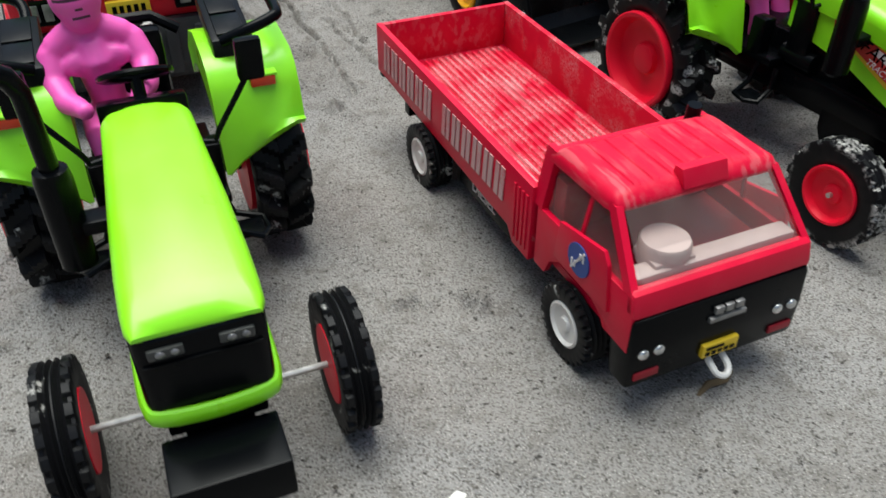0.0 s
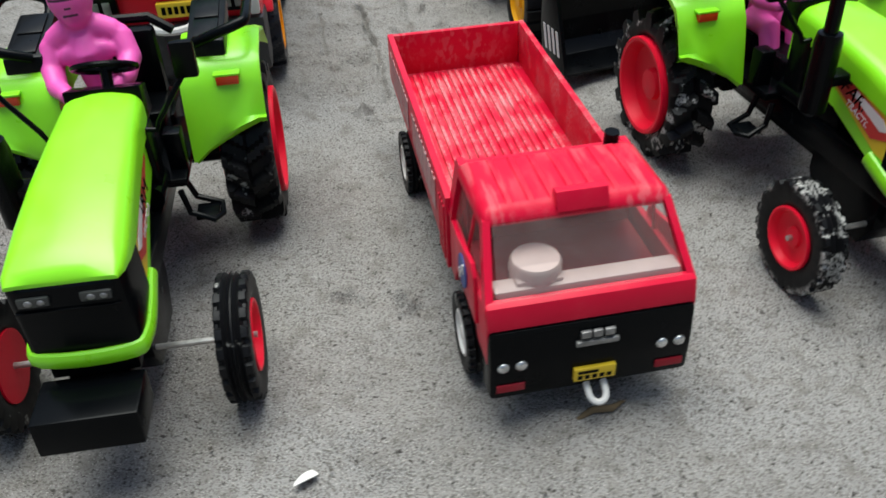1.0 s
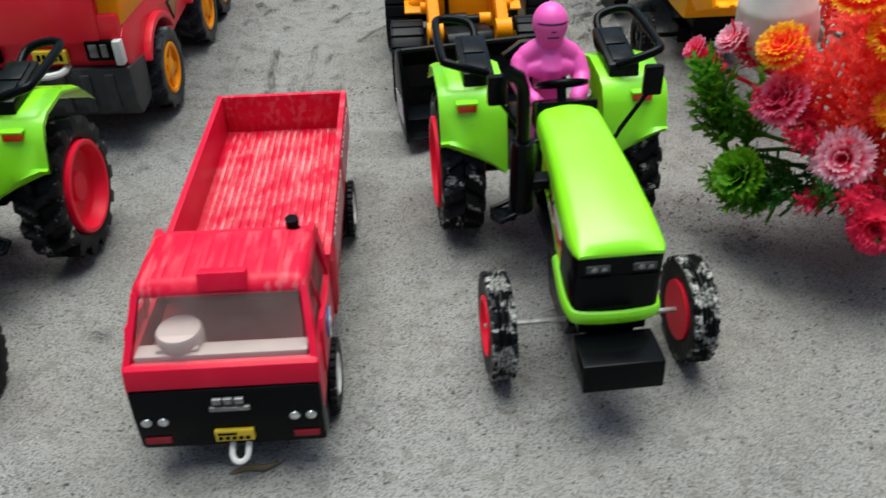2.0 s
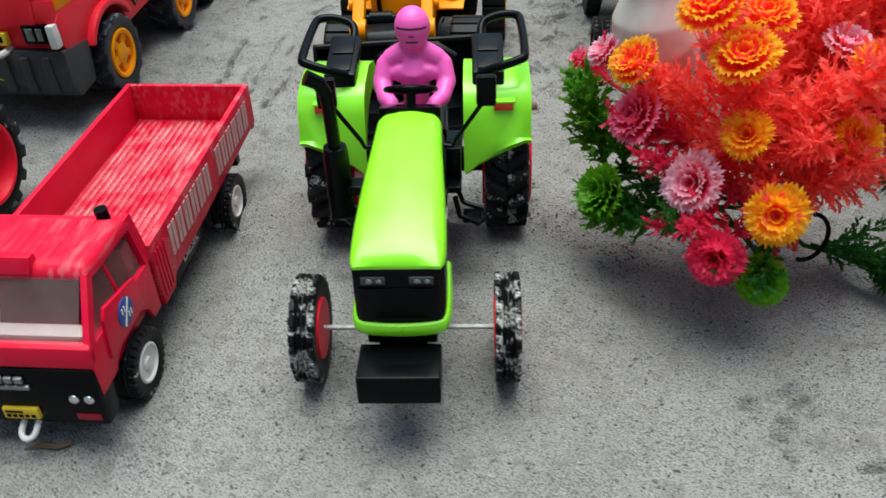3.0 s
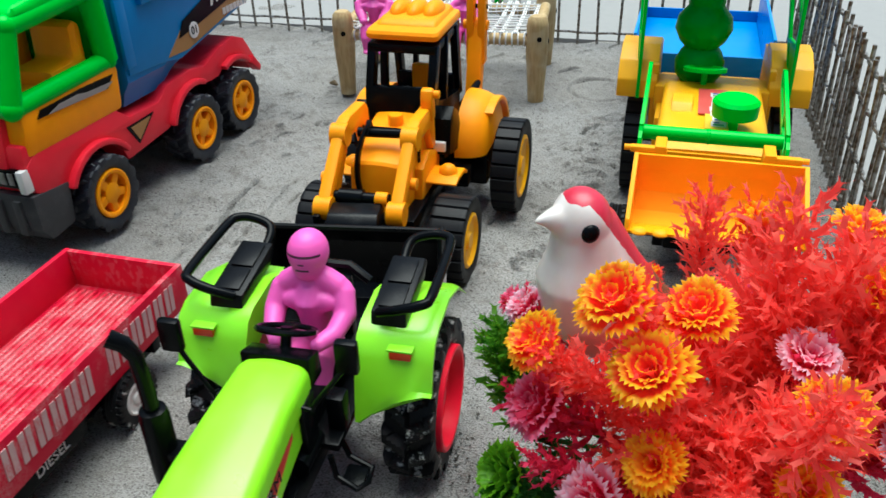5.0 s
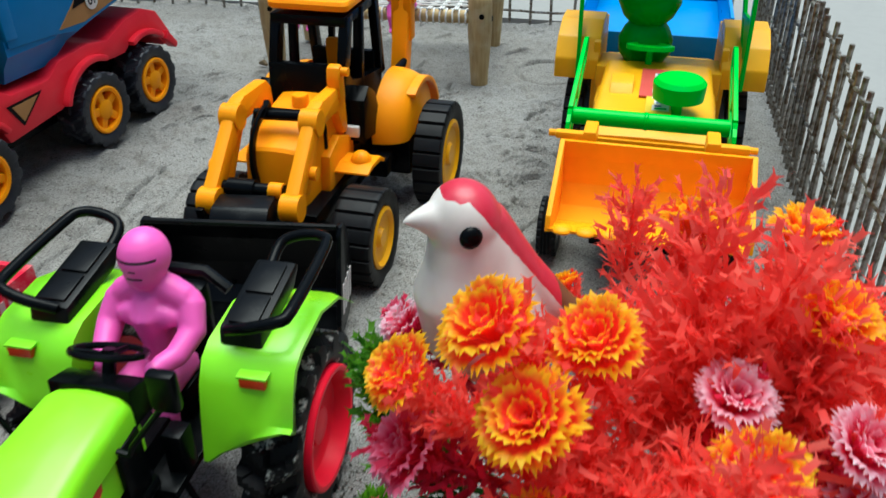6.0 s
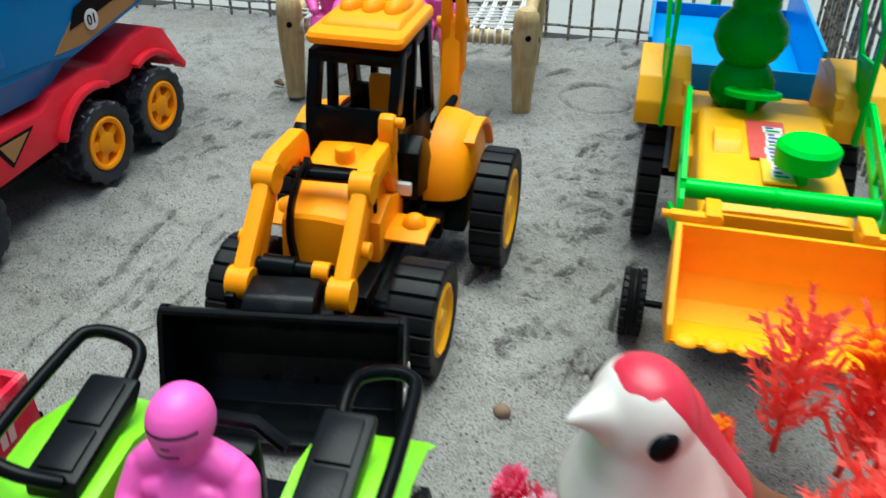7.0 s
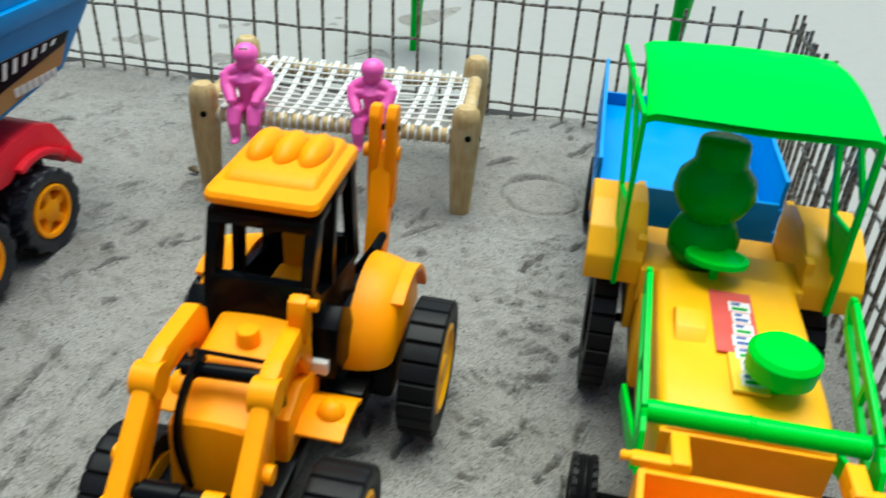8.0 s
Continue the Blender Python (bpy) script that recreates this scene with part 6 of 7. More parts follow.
DUMPER_TYRE = tyre_shape(0.0270, 0.0225, 0.0168, 13, 0.0016, "chevron").mesh("tyre", plastic("blue_black_tyre", (0.009, 0.011, 0.018), 0.42, 0.10))
DUMPER_RIM = rim_shape(0.0172, 0.0215, "spoke").mesh("rim", ORANGE)
dumper(pose(-0.2175, 0.5712, 0, 0, 0, 22.9))


# ---- figurine and artificial flowers
def bird_paint():
    """Glazed white with a crimson cap and back and a brown wing end."""
    mat, nodes, links, bsdf = material("painted_bird")
    co = nodes.new("ShaderNodeTexCoord").outputs["Object"]
    sep = nodes.new("ShaderNodeSeparateXYZ")
    links.new(co, sep.inputs[0])
    x, y, z = sep.outputs

    def calc(op, a, b):
        n = nodes.new("ShaderNodeMath")
        n.operation = op
        for i, v in enumerate((a, b)):
            if isinstance(v, (int, float)):
                n.inputs[i].default_value = v
            else:
                links.new(v, n.inputs[i])
        return n.outputs[0]

    n = noise_node(nodes, links, co, 220, 4)
    wob = calc("MULTIPLY", calc("SUBTRACT", n, 0.5), 0.0018)
    cap = calc("MULTIPLY", calc("GREATER_THAN", calc("ADD", z, wob), 0.0098), calc("GREATER_THAN", calc("ADD", y, wob), -0.0110))
    back = calc("MULTIPLY", calc("GREATER_THAN", calc("ADD", calc("ADD", z, calc("MULTIPLY", y, 1.38)), wob), 0.0034), calc("MAXIMUM", calc("GREATER_THAN", z, -0.016), calc("LESS_THAN", calc("ADD", calc("ABSOLUTE", x, 0.0), wob), 0.0125)))
    red = calc("MAXIMUM", cap, back)
    brown = calc("MULTIPLY", back, calc("GREATER_THAN", calc("ADD", y, wob), 0.0270))
    white = mixed(nodes, links, ramp(nodes, links, noise_node(nodes, links, co, 60, 4), 0.35, 0.7), (0.72, 0.68, 0.63), (0.62, 0.54, 0.49))
    c = mixed(nodes, links, red, white, mixed(nodes, links, n, (0.50, 0.010, 0.035), (0.62, 0.03, 0.07)))
    c = mixed(nodes, links, brown, c, (0.16, 0.075, 0.03))
    links.new(c, bsdf.inputs["Base Color"])
    bsdf.inputs["Roughness"].default_value = 0.38
    bsdf.inputs["Subsurface Weight"].default_value = 0.15
    bsdf.inputs["Subsurface Radius"].default_value = (0.004, 0.003, 0.002)
    bsdf.inputs["Subsurface Scale"].default_value = 1.0
    return mat


def bird(m):
    s = Shape()
    s.ball((0, -0.0045, 0), (0.0150, 0.0138, 0.0160), 24)
    s.tube([(0, -0.003, -0.004), (0, -0.001, -0.015), (0, -0.001, -0.028), (0, 0.003, -0.044), (0, 0.014, -0.060), (0, 0.024, -0.070)], [0.0148, 0.0178, 0.0228, 0.0248, 0.0215, 0.0130], 24)
    s.tube([(0, 0.000, -0.002), (0, 0.007, -0.014), (0, 0.016, -0.029), (0, 0.027, -0.042), (0, 0.038, -0.052), (0, 0.050, -0.060), (0, 0.064, -0.068)], [0.0124, 0.0126, 0.0128, 0.0118, 0.0092, 0.0060, 0.0034], 20)
    s.tube([(0, -0.0120, 0.0018), (0, -0.0180, 0.0038), (0, -0.0232, 0.0046), (0, -0.0285, 0.0044)], [0.0088, 0.0062, 0.0032, 0.0008], 16)
    s.v = [(x * 0.8, y * 0.8, z * 0.8) for x, y, z in s.v]
    ob = new("bird_figurine", s.mesh("bird_figurine", bird_paint(), 180))
    ob.matrix_world = m
    re = ob.modifiers.new("remesh", "REMESH")
    re.mode, re.voxel_size, re.use_smooth_shade = "VOXEL", 0.0010, True
    sm = ob.modifiers.new("smooth", "SMOOTH")
    sm.factor, sm.iterations = 0.5, 10
    tagged(ob, "white glazed bird figurine with crimson cap perched among flowers", "figurine")
    for x in (-1, 1):
        part("eye", Shape().ball((x * 0.0107, -0.0058, 0.0008), (0.0024, 0.0035, 0.0036), 16), BLACK, ob, "glossy black eye")


bird(pose(0.2461, 0.4943, 0.1362, 0, 0, -29))


def petal_colour(name, inner, outer, near, far):
    """Petals dyed from the inner colour at their root to the outer colour at their toothed tips."""
    mat, nodes, links, bsdf = material(name)
    tc = nodes.new("ShaderNodeTexCoord")
    sep = nodes.new("ShaderNodeSeparateXYZ")
    links.new(tc.outputs["UV"], sep.inputs[0])
    n = noise_node(nodes, links, tc.outputs["Object"], 220, 3)
    add = nodes.new("ShaderNodeMath")
    add.operation = "MULTIPLY_ADD"
    links.new(n, add.inputs[0])
    add.inputs[1].default_value = 0.5
    links.new(sep.outputs[1], add.inputs[2])
    c = mixed(nodes, links, ramp(nodes, links, add.outputs[0], near + 0.25, far + 0.25), inner, outer)
    links.new(c, bsdf.inputs["Base Color"])
    bsdf.inputs["Roughness"].default_value = 0.45
    bsdf.inputs["Specular IOR Level"].default_value = 0.3
    see_through(nodes, links, bsdf, c, 0.6)
    return mat


def spike(s, a, b, w, rng):
    """A thin three-sided thorn from a to b."""
    a, b = Vector(a), Vector(b)
    t = (b - a).normalized()
    side = t.orthogonal().normalized()
    up = t.cross(side)
    ph = rng.uniform(0, 6.28)
    ring = [a + w * (math.cos(ph + k * 2.094) * side + math.sin(ph + k * 2.094) * up) for k in range(3)]
    s.add([*ring, b], [(0, 1, 3), (1, 2, 3), (2, 0, 3), (2, 1, 0)])


def flower_mesh(name, mat, r, seed, layers=5):
    """A double flower facing +z: rings of broad cupped petals, each ending in a row of slender teeth."""
    rng = random.Random(seed)
    verts, faces, along = [], [], []
    for k in range(layers):
        count = (3, 4, 5, 6, 7)[k]
        rim, top = r * (0.24, 0.46, 0.66, 0.86, 1.00)[k], r * (0.44, 0.56, 0.54, 0.40, 0.12)[k]
        spin = rng.uniform(0, 6.28)
        for p in range(count):
            mid = spin + 2 * math.pi * (p + rng.uniform(-0.12, 0.12)) / count
            half = math.pi / count * rng.uniform(1.05, 1.25)
            out, lift = rim * rng.uniform(0.88, 1.08), top + r * rng.uniform(-0.07, 0.07)
            teeth = max(4, round(half * rim / (r * 0.075)))
            n = 2 * teeth + 1
            base = len(verts)
            for row, u in enumerate((0.0, 0.45, 0.84, 1.0)):
                for j in range(n):
                    v = 2 * j / (n - 1) - 1
                    w = u
                    if row == 3:
                        w = rng.uniform(1.02, 1.12) if j % 2 else rng.uniform(0.90, 0.95)
                        w -= 0.06 * v * v
                    a = mid + half * v * (0.55 + 0.45 * min(w, 1)) + (rng.uniform(-0.04, 0.04) if row == 3 else 0)
                    flare = 0.16 + 0.84 * w ** 1.15
                    z = -0.62 * r + (lift + 0.62 * r) * (1 - (1 - min(w, 1.0)) ** 1.6) + 0.05 * r * math.sin(9 * v + seed + p) * w - (0.07 * r if k > 2 else 0.0) * max(0, w - 0.8) * 4
                    verts.append((out * flare * math.cos(a), out * flare * math.sin(a), z))
                    along.append(w)
            for row in range(3):
                o = base + row * n
                faces += [(o + j, o + j + 1, o + n + j + 1, o + n + j) for j in range(n - 1)]
    me = bpy.data.meshes.new(name)
    me.from_pydata(verts, [], faces)
    uv = me.uv_layers.new(name="UVMap")
    for loop in me.loops:
        uv.data[loop.index].uv = (0.5, along[loop.vertex_index])
    me.polygons.foreach_set("use_smooth", [True] * len(me.polygons))
    me.materials.append(mat)
    return me


def bud_mesh(name, mat, length, seed):
    """A closed bud of long pointed petals along +z."""
    rng, s = random.Random(seed), Shape()
    for i in range(14):
        a = 2 * math.pi * i / 14 + rng.uniform(-0.2, 0.2)
        out, side = Vector((math.cos(a), math.sin(a), 0)), Vector((-math.sin(a), math.cos(a), 0))
        rings = []
        for k in range(6):
            u = k / 5
            c = out * (length * (0.03 + 0.11 * math.sin(2.5 * u) + (0.05 * u if i % 3 == 0 else 0))) + Vector((0, 0, length * u * rng.uniform(0.93, 1.0)))
            h = length * 0.085 * math.sin(math.pi * (0.15 + 0.84 * u))
            rings.append([c - side * h, c - out * h * 0.25 + Vector((0, 0, 0)), c + side * h, c + out * 0.0005])
        s.loft([[tuple(q) for q in g] for g in rings])
    return s.mesh(name, mat, 180)


def pompom_mesh(name, mat, r, seed, count=220):
    rng, s = random.Random(seed), Shape()
    for i in range(count):
        z = 1 - 1.75 * (i + 0.5) / count
        a = i * 2.39996
        d = Vector((math.sqrt(1 - z * z) * math.cos(a), math.sqrt(1 - z * z) * math.sin(a), z))
        j = Vector([rng.uniform(-0.2, 0.2) for _ in range(3)])
        spike(s, d * r * 0.25, (d + j * 0.6).normalized() * r * rng.uniform(0.82, 1.08), r * 0.055, rng)
    s.ball((0, 0, 0), r * 0.45, 10)
    return s.mesh(name, mat, 180)


def blade(s, a, b, w, rng):
    """A thin flat strand from a to b that ends in two small prongs."""
    a, b = Vector(a), Vector(b)
    t = (b - a).normalized()
    long = (b - a).length
    side = t.orthogonal().normalized()
    side = Matrix.Rotation(rng.uniform(0, 6.28), 3, t) @ side
    bow = t.cross(side) * long * rng.uniform(-0.14, 0.14)
    mid, neck = a.lerp(b, 0.45) + bow, a.lerp(b, 0.74) + bow * 0.7
    s.add([a - side * w * 0.8, a + side * w * 0.8, mid + side * w * 0.8, mid - side * w * 0.8, neck + side * w * 0.8, neck - side * w * 0.8, neck, b + side * (w * 1.5 + long * 0.06), b - side * (w * 1.5 + long * 0.06) - t * long * 0.05], [(0, 1, 2, 3), (3, 2, 4, 6), (3, 6, 5), (6, 4, 7), (5, 6, 8)])


def spray_mesh(name, mat, length, seed, bushy=1.0):
    """A feathery sprig growing along +z: a stem with side shoots, each forked into slender strands."""
    rng, s = random.Random(seed), Shape()
    bend = Vector((rng.uniform(-0.2, 0.2), rng.uniform(-0.2, 0.2), 0))
    at = lambda u: Vector((0, 0, length * u)) + bend * (length * u * u)  # noqa: E731
    s.tube([at(i / 6) for i in range(7)], [0.0016 - 0.0002 * i for i in range(7)], 6)
    count = int(36 * bushy)
    for i in range(count):
        u = 0.10 + 0.90 * (i + rng.random()) / count
        a = i * 2.39996
        reach = length * (0.34 * (1 - 0.55 * u) + 0.06) * rng.uniform(0.75, 1.2)
        d = Vector((math.cos(a), math.sin(a), rng.uniform(0.5, 1.2))).normalized()
        p = at(u)
        elbow = p + d * reach * 0.55
        e = (d + Vector((0, 0, 0.5)) + Vector([rng.uniform(-0.3, 0.3) for _ in range(3)])).normalized()
        tip = elbow + e * reach * 0.55
        blade(s, p, elbow, 0.0019, rng)
        blade(s, elbow - d * reach * 0.08, tip, 0.0014, rng)
        across = d.cross(Vector((rng.uniform(-1, 1), rng.uniform(-1, 1), rng.uniform(-1, 1)))).normalized()
        for k in range(5):
            f = 0.18 + 0.18 * k
            w = p.lerp(elbow, f / 0.55) if f < 0.55 else elbow.lerp(tip, (f - 0.55) / 0.45)
            way = (d * 0.9 + e * 0.3 + across * (0.75 if k % 2 else -0.75) + Vector([rng.uniform(-0.25, 0.25) for _ in range(3)])).normalized()
            blade(s, w, w + way * reach * rng.uniform(0.30, 0.48), 0.00125, rng)
    return s.mesh(name, mat, 180)


def toward(p, d, spin=0.0, scale=1.0):
    """A pose at p whose +z looks along d."""
    q = Vector(d).to_track_quat("Z", "Y").to_matrix().to_4x4()
    return Matrix.Translation(p) @ q @ Matrix.Rotation(spin, 4, "Z") @ Matrix.Scale(scale, 4)


def flower_bush():
    t = thing("flower_bush", pose(0.318, 0.490, 0), "bunch of red, orange and pink artificial flowers lying on sand", "artificial flowers")
    here = Vector((0.318, 0.490, 0))
    hot = petal_colour("red_to_yellow_petals", (0.97, 0.060, 0.030), (1.0, 0.68, 0.015), 0.72, 0.95)
    gold = petal_colour("orange_to_yellow_petals", (1.0, 0.16, 0.015), (1.0, 0.62, 0.012), 0.50, 0.95)
    pinks = petal_colour("magenta_to_pink_petals", (0.90, 0.016, 0.13), (1.0, 0.42, 0.62), 0.62, 1.10)
    pales = petal_colour("pink_to_white_petals", (0.94, 0.030, 0.20), (1.0, 0.80, 0.88), 0.50, 1.00)
    crims = petal_colour("crimson_petals", (0.74, 0.012, 0.06), (0.92, 0.045, 0.15), 0.2, 0.9)
    coral = tinted("coral_red_sprigs", (0.95, 0.050, 0.050), (1.0, 0.21, 0.155), 0.40, share=0.60)
    wine = tinted("crimson_sprigs", (0.72, 0.015, 0.07), (0.88, 0.07, 0.18), 0.40, share=0.64)
    deep = tinted("deep_green", (0.016, 0.085, 0.012), (0.055, 0.21, 0.025), 0.5)
    meshes = {"hot": [flower_mesh("flower_head", hot, 0.0150, k) for k in (1, 2, 3)], "gold": [flower_mesh("flower_head", gold, 0.0150, k) for k in (4, 5)], "pink": [flower_mesh("flower_head", pinks, 0.0155, k) for k in (6, 7)], "pale": [flower_mesh("flower_head", pales, 0.0155, k) for k in (10, 11)], "crim": [flower_mesh("flower_head", crims, 0.0150, k) for k in (8, 9)]}
    leafy = petal_colour("leafy_green_tufts", (0.025, 0.11, 0.008), (0.20, 0.50, 0.015), 0.30, 0.95)
    poms = [flower_mesh("leaf_tuft", leafy, 0.0135, k) for k in (41, 42)]
    deep_poms = [pompom_mesh("leaf_tuft", deep, 0.0130, 5, 160)]
    sprays = [spray_mesh("sprig", coral, 0.062, k) for k in range(5)]
    collars = {"red": [spray_mesh("sprig", coral, 0.040, k, 0.80) for k in (31, 32, 33)], "wine": [spray_mesh("sprig", wine, 0.040, k, 0.80) for k in (34, 35)]}
    greens = [spray_mesh("leaf_sprig", deep, 0.045, k, 0.55) for k in (21, 22)]
    core = Vector((0.318, 0.490, 0.045))
    rng = random.Random(3)

    def stem(p, mat, r=0.0011):
        p = Vector(p)
        base = Vector((core.x + rng.uniform(-0.012, 0.012), core.y + rng.uniform(-0.02, 0.02), 0.012))
        mid = base.lerp(p, 0.5) + Vector((0, 0, 0.012))
        part("stem", Shape().tube([base - here, base.lerp(mid, 0.5) - here + Vector((0, 0, 0.006)), mid - here, mid.lerp(p, 0.5) - here + Vector((0, 0, 0.003)), p - here], r, 6), mat, t)

    heads = [("hot", (0.2782, 0.4580, 0.1340), 1.05), ("hot", (0.2975, 0.4780, 0.1265), 1.00), ("hot", (0.2963, 0.4505, 0.1195), 1.10), ("hot", (0.2515, 0.4540, 0.1075), 0.92),
             ("gold", (0.3030, 0.4465, 0.0885), 0.88), ("gold", (0.3220, 0.4290, 0.0660), 1.05), ("gold", (0.3430, 0.4690, 0.0850), 0.85), ("hot", (0.3440, 0.4709, 0.1160), 0.95),
             ("pale", (0.3285, 0.4950, 0.1130), 0.85), ("gold", (0.3220, 0.5500, 0.1340), 0.85), ("gold", (0.3420, 0.5200, 0.1300), 0.90), ("gold", (0.2756, 0.5896, 0.1030), 1.00),
             ("gold", (0.2420, 0.5560, 0.0790), 0.50), ("pink", (0.2555, 0.4510, 0.0840), 1.02), ("pale", (0.2865, 0.4400, 0.0650), 1.10), ("crim", (0.3040, 0.4190, 0.0455), 0.98),
             ("pale", (0.3590, 0.5000, 0.1110), 0.85), ("pale", (0.3630, 0.4980, 0.0900), 0.95), ("pink", (0.2120, 0.4960, 0.0850), 0.58), ("pale", (0.2290, 0.4800, 0.0985), 0.66)]
    for i, (kind, p, k) in enumerate(heads):
        d = (Vector(p) - Vector((0.315, 0.497, 0.045))).normalized() + Vector((0.05, -0.25, 0.30))
        d.normalize()
        part("flower_head", meshes[kind][i % len(meshes[kind])], None, t, m=Matrix.Translation(-here) @ toward(p, d, rng.uniform(0, 6), k * 0.85))
        tint = collars["red" if kind in ("hot", "gold") else "wine"]
        back = Vector(p) - d * 0.038 * k
        part("sprig", tint[i % len(tint)], None, t, m=Matrix.Translation(-here) @ toward(back, d, rng.uniform(0, 6), k))
        stem(back + d * 0.004, coral if kind in ("hot", "gold") else wine)
    # sprigs rising from the middle and the back
    for i in range(24):
        az = radians(rng.uniform(5, 175))
        el = radians(rng.uniform(15, 80) if math.sin(az) > 0.2 else rng.uniform(45, 80))
        d = Vector((math.cos(az) * math.cos(el), math.sin(az) * math.cos(el), math.sin(el)))
        stretch = Vector((d.x * 0.50, d.y * 0.80, d.z * 0.60))
        p = Vector((0.328, 0.500, 0.054)) + stretch * rng.uniform(0.015, 0.062)
        part("sprig", sprays[i % 5], None, t, m=Matrix.Translation(-here) @ toward(p, d + Vector((0, 0, 0.35)), rng.uniform(0, 6), rng.uniform(0.7, 1.02)))
        if i % 3 == 0:
            stem(p, coral, 0.0013)
    for p, d, k in (((0.283, 0.455, 0.062), (-0.5, -0.6, 0.3), 0.75), ((0.272, 0.462, 0.075), (-0.8, -0.4, 0.2), 0.75), ((0.297, 0.446, 0.052), (-0.1, -0.9, 0.2), 0.75), ((0.288, 0.452, 0.040), (-0.4, -0.7, 0.1), 0.65)):
        part("sprig", collars["wine"][int(k * 100) % 2], None, t, m=Matrix.Translation(-here) @ toward(p, d, k * 9 + p[0] * 90, k))
    for p, d, k in (((0.2560, 0.5780, 0.0620), (-0.05, 0.15, 1), 0.80), ((0.275, 0.580, 0.062), (0.1, 0.3, 1), 0.75), ((0.312, 0.505, 0.095), (-0.05, 0.0, 1), 0.95), ((0.322, 0.515, 0.090), (0.1, 0.1, 1), 0.95), ((0.302, 0.478, 0.065), (-0.1, -0.5, 0.8), 0.60), ((0.318, 0.478, 0.075), (0.1, -0.8, 0.4), 0.62), ((0.330, 0.480, 0.070), (0.3, -0.7, 0.3), 0.62), ((0.285, 0.476, 0.078), (-0.5, -0.4, 0.6), 0.62), ((0.335, 0.470, 0.095), (0.3, -0.5, 0.7), 0.80)):
        part("sprig", sprays[int(k * 100) % 5], None, t, m=Matrix.Translation(-here) @ toward(p, d, k * 9, k))
    for i in range(13):
        az, el = radians(195 + 11.5 * i), radians((18, 42, 62)[i % 3])
        d = Vector((math.cos(az) * math.cos(el), math.sin(az) * math.cos(el), math.sin(el)))
        p = Vector((0.314, 0.492, 0.050)) + d * 0.012
        part("sprig", sprays[i % 5], None, t, m=Matrix.Translation(-here) @ toward(p, d, i * 1.7, (0.62, 0.72, 0.80)[i % 3]))
    rosy = tinted("rose_bud", (0.80, 0.04, 0.11), (0.92, 0.17, 0.28), 0.35, share=0.5)
    part("flower_bud", bud_mesh("flower_bud", rosy, 0.040, 3), None, t, "long closed rose-pink bud", m=Matrix.Translation(-here) @ toward((0.2830, 0.5300, 0.0850), (0.45, 0.10, 0.60), 0, 1))
    for p, d, k, dark in (((0.2445, 0.4480, 0.0440), (-0.6, -0.7, 0.4), 1.08, 0), ((0.3225, 0.4310, 0.0320), (0.1, -0.9, 0.3), 0.85, 0), ((0.2560, 0.4560, 0.0330), (-0.6, -0.6, 0.0), 0.95, 1), ((0.3620, 0.4700, 0.0740), (0.8, -0.3, 0.1), 1.0, 1)):
        part("leaf_tuft", (deep_poms if dark else poms)[0 if dark else int(p[0] * 1000) % 2], None, t, m=Matrix.Translation(-here) @ toward(p, d, k * 7, k))
        stem(p, deep)
    fresh = tinted("leaf_green_sprigs", (0.032, 0.150, 0.010), (0.19, 0.46, 0.018), 0.5)
    twigs = [spray_mesh("leaf_sprig", fresh, 0.045, k, 1.25) for k in (51, 52)]
    for i, (p, d, k) in enumerate((((0.2370, 0.4760, 0.0390), (-0.38, -0.02, 1), 1.06), ((0.2455, 0.4750, 0.0430), (-0.10, -0.05, 1), 0.86), ((0.2350, 0.4770, 0.0500), (-0.40, -0.10, 1), 0.80), ((0.2640, 0.4640, 0.0240), (-0.8, -0.35, 0.30), 0.72), ((0.2680, 0.4600, 0.0300), (-0.6, -0.5, 0.05), 0.70))):
        part("leaf_sprig", twigs[i % 2], None, t, m=Matrix.Translation(-here) @ toward(p, d, i * 1.3, k))
        stem(p, deep)
    for i in range(6):
        az = radians(190 + 20 * i)
        p = (0.305 + 0.030 * math.cos(az), 0.482 + 0.034 * math.sin(az), 0.030 + 0.004 * (i % 4))
        part("leaf_sprig", greens[i % 2], None, t, m=Matrix.Translation(-here) @ toward(p, (math.cos(az), math.sin(az), 0.35), i, 0.75))
    # a trailing stem with tufts, and a curled wire end
    trail = [(0.322, 0.490, 0.022), (0.333, 0.494, 0.012), (0.345, 0.497, 0.010), (0.356, 0.494, 0.010), (0.368, 0.486, 0.011)]
    part("stem", Shape().tube([Vector(p) - here for p in trail], 0.0011, 6), deep, t)
    for i, (p, k) in enumerate((((0.336, 0.496, 0.012), 0.70), ((0.346, 0.496, 0.013), 0.75), ((0.356, 0.491, 0.013), 0.80), ((0.342, 0.502, 0.010), 0.60))):
        part("leaf_sprig", greens[i % 2], None, t, m=Matrix.Translation(-here) @ toward(p, (0.8, -0.5 + 1.0 * (i == 3), 0.35), i, k))
    part("leaf_tuft", deep_poms[0], None, t, m=Matrix.Translation(-here) @ toward((0.372, 0.484, 0.0145), (0.7, -0.4, 0.3), 1, 0.95))
    curl = [(0.3340 + 0.008 * math.sin(a), 0.4800 + 0.004 * math.sin(a), 0.0260 + 0.0130 * math.cos(a)) for a in (3.4 * i / 12 for i in range(13))]
    part("wire_end", Shape().tube([Vector(p) - here for p in curl], 0.0011, 6), BLACK, t)


flower_bush()


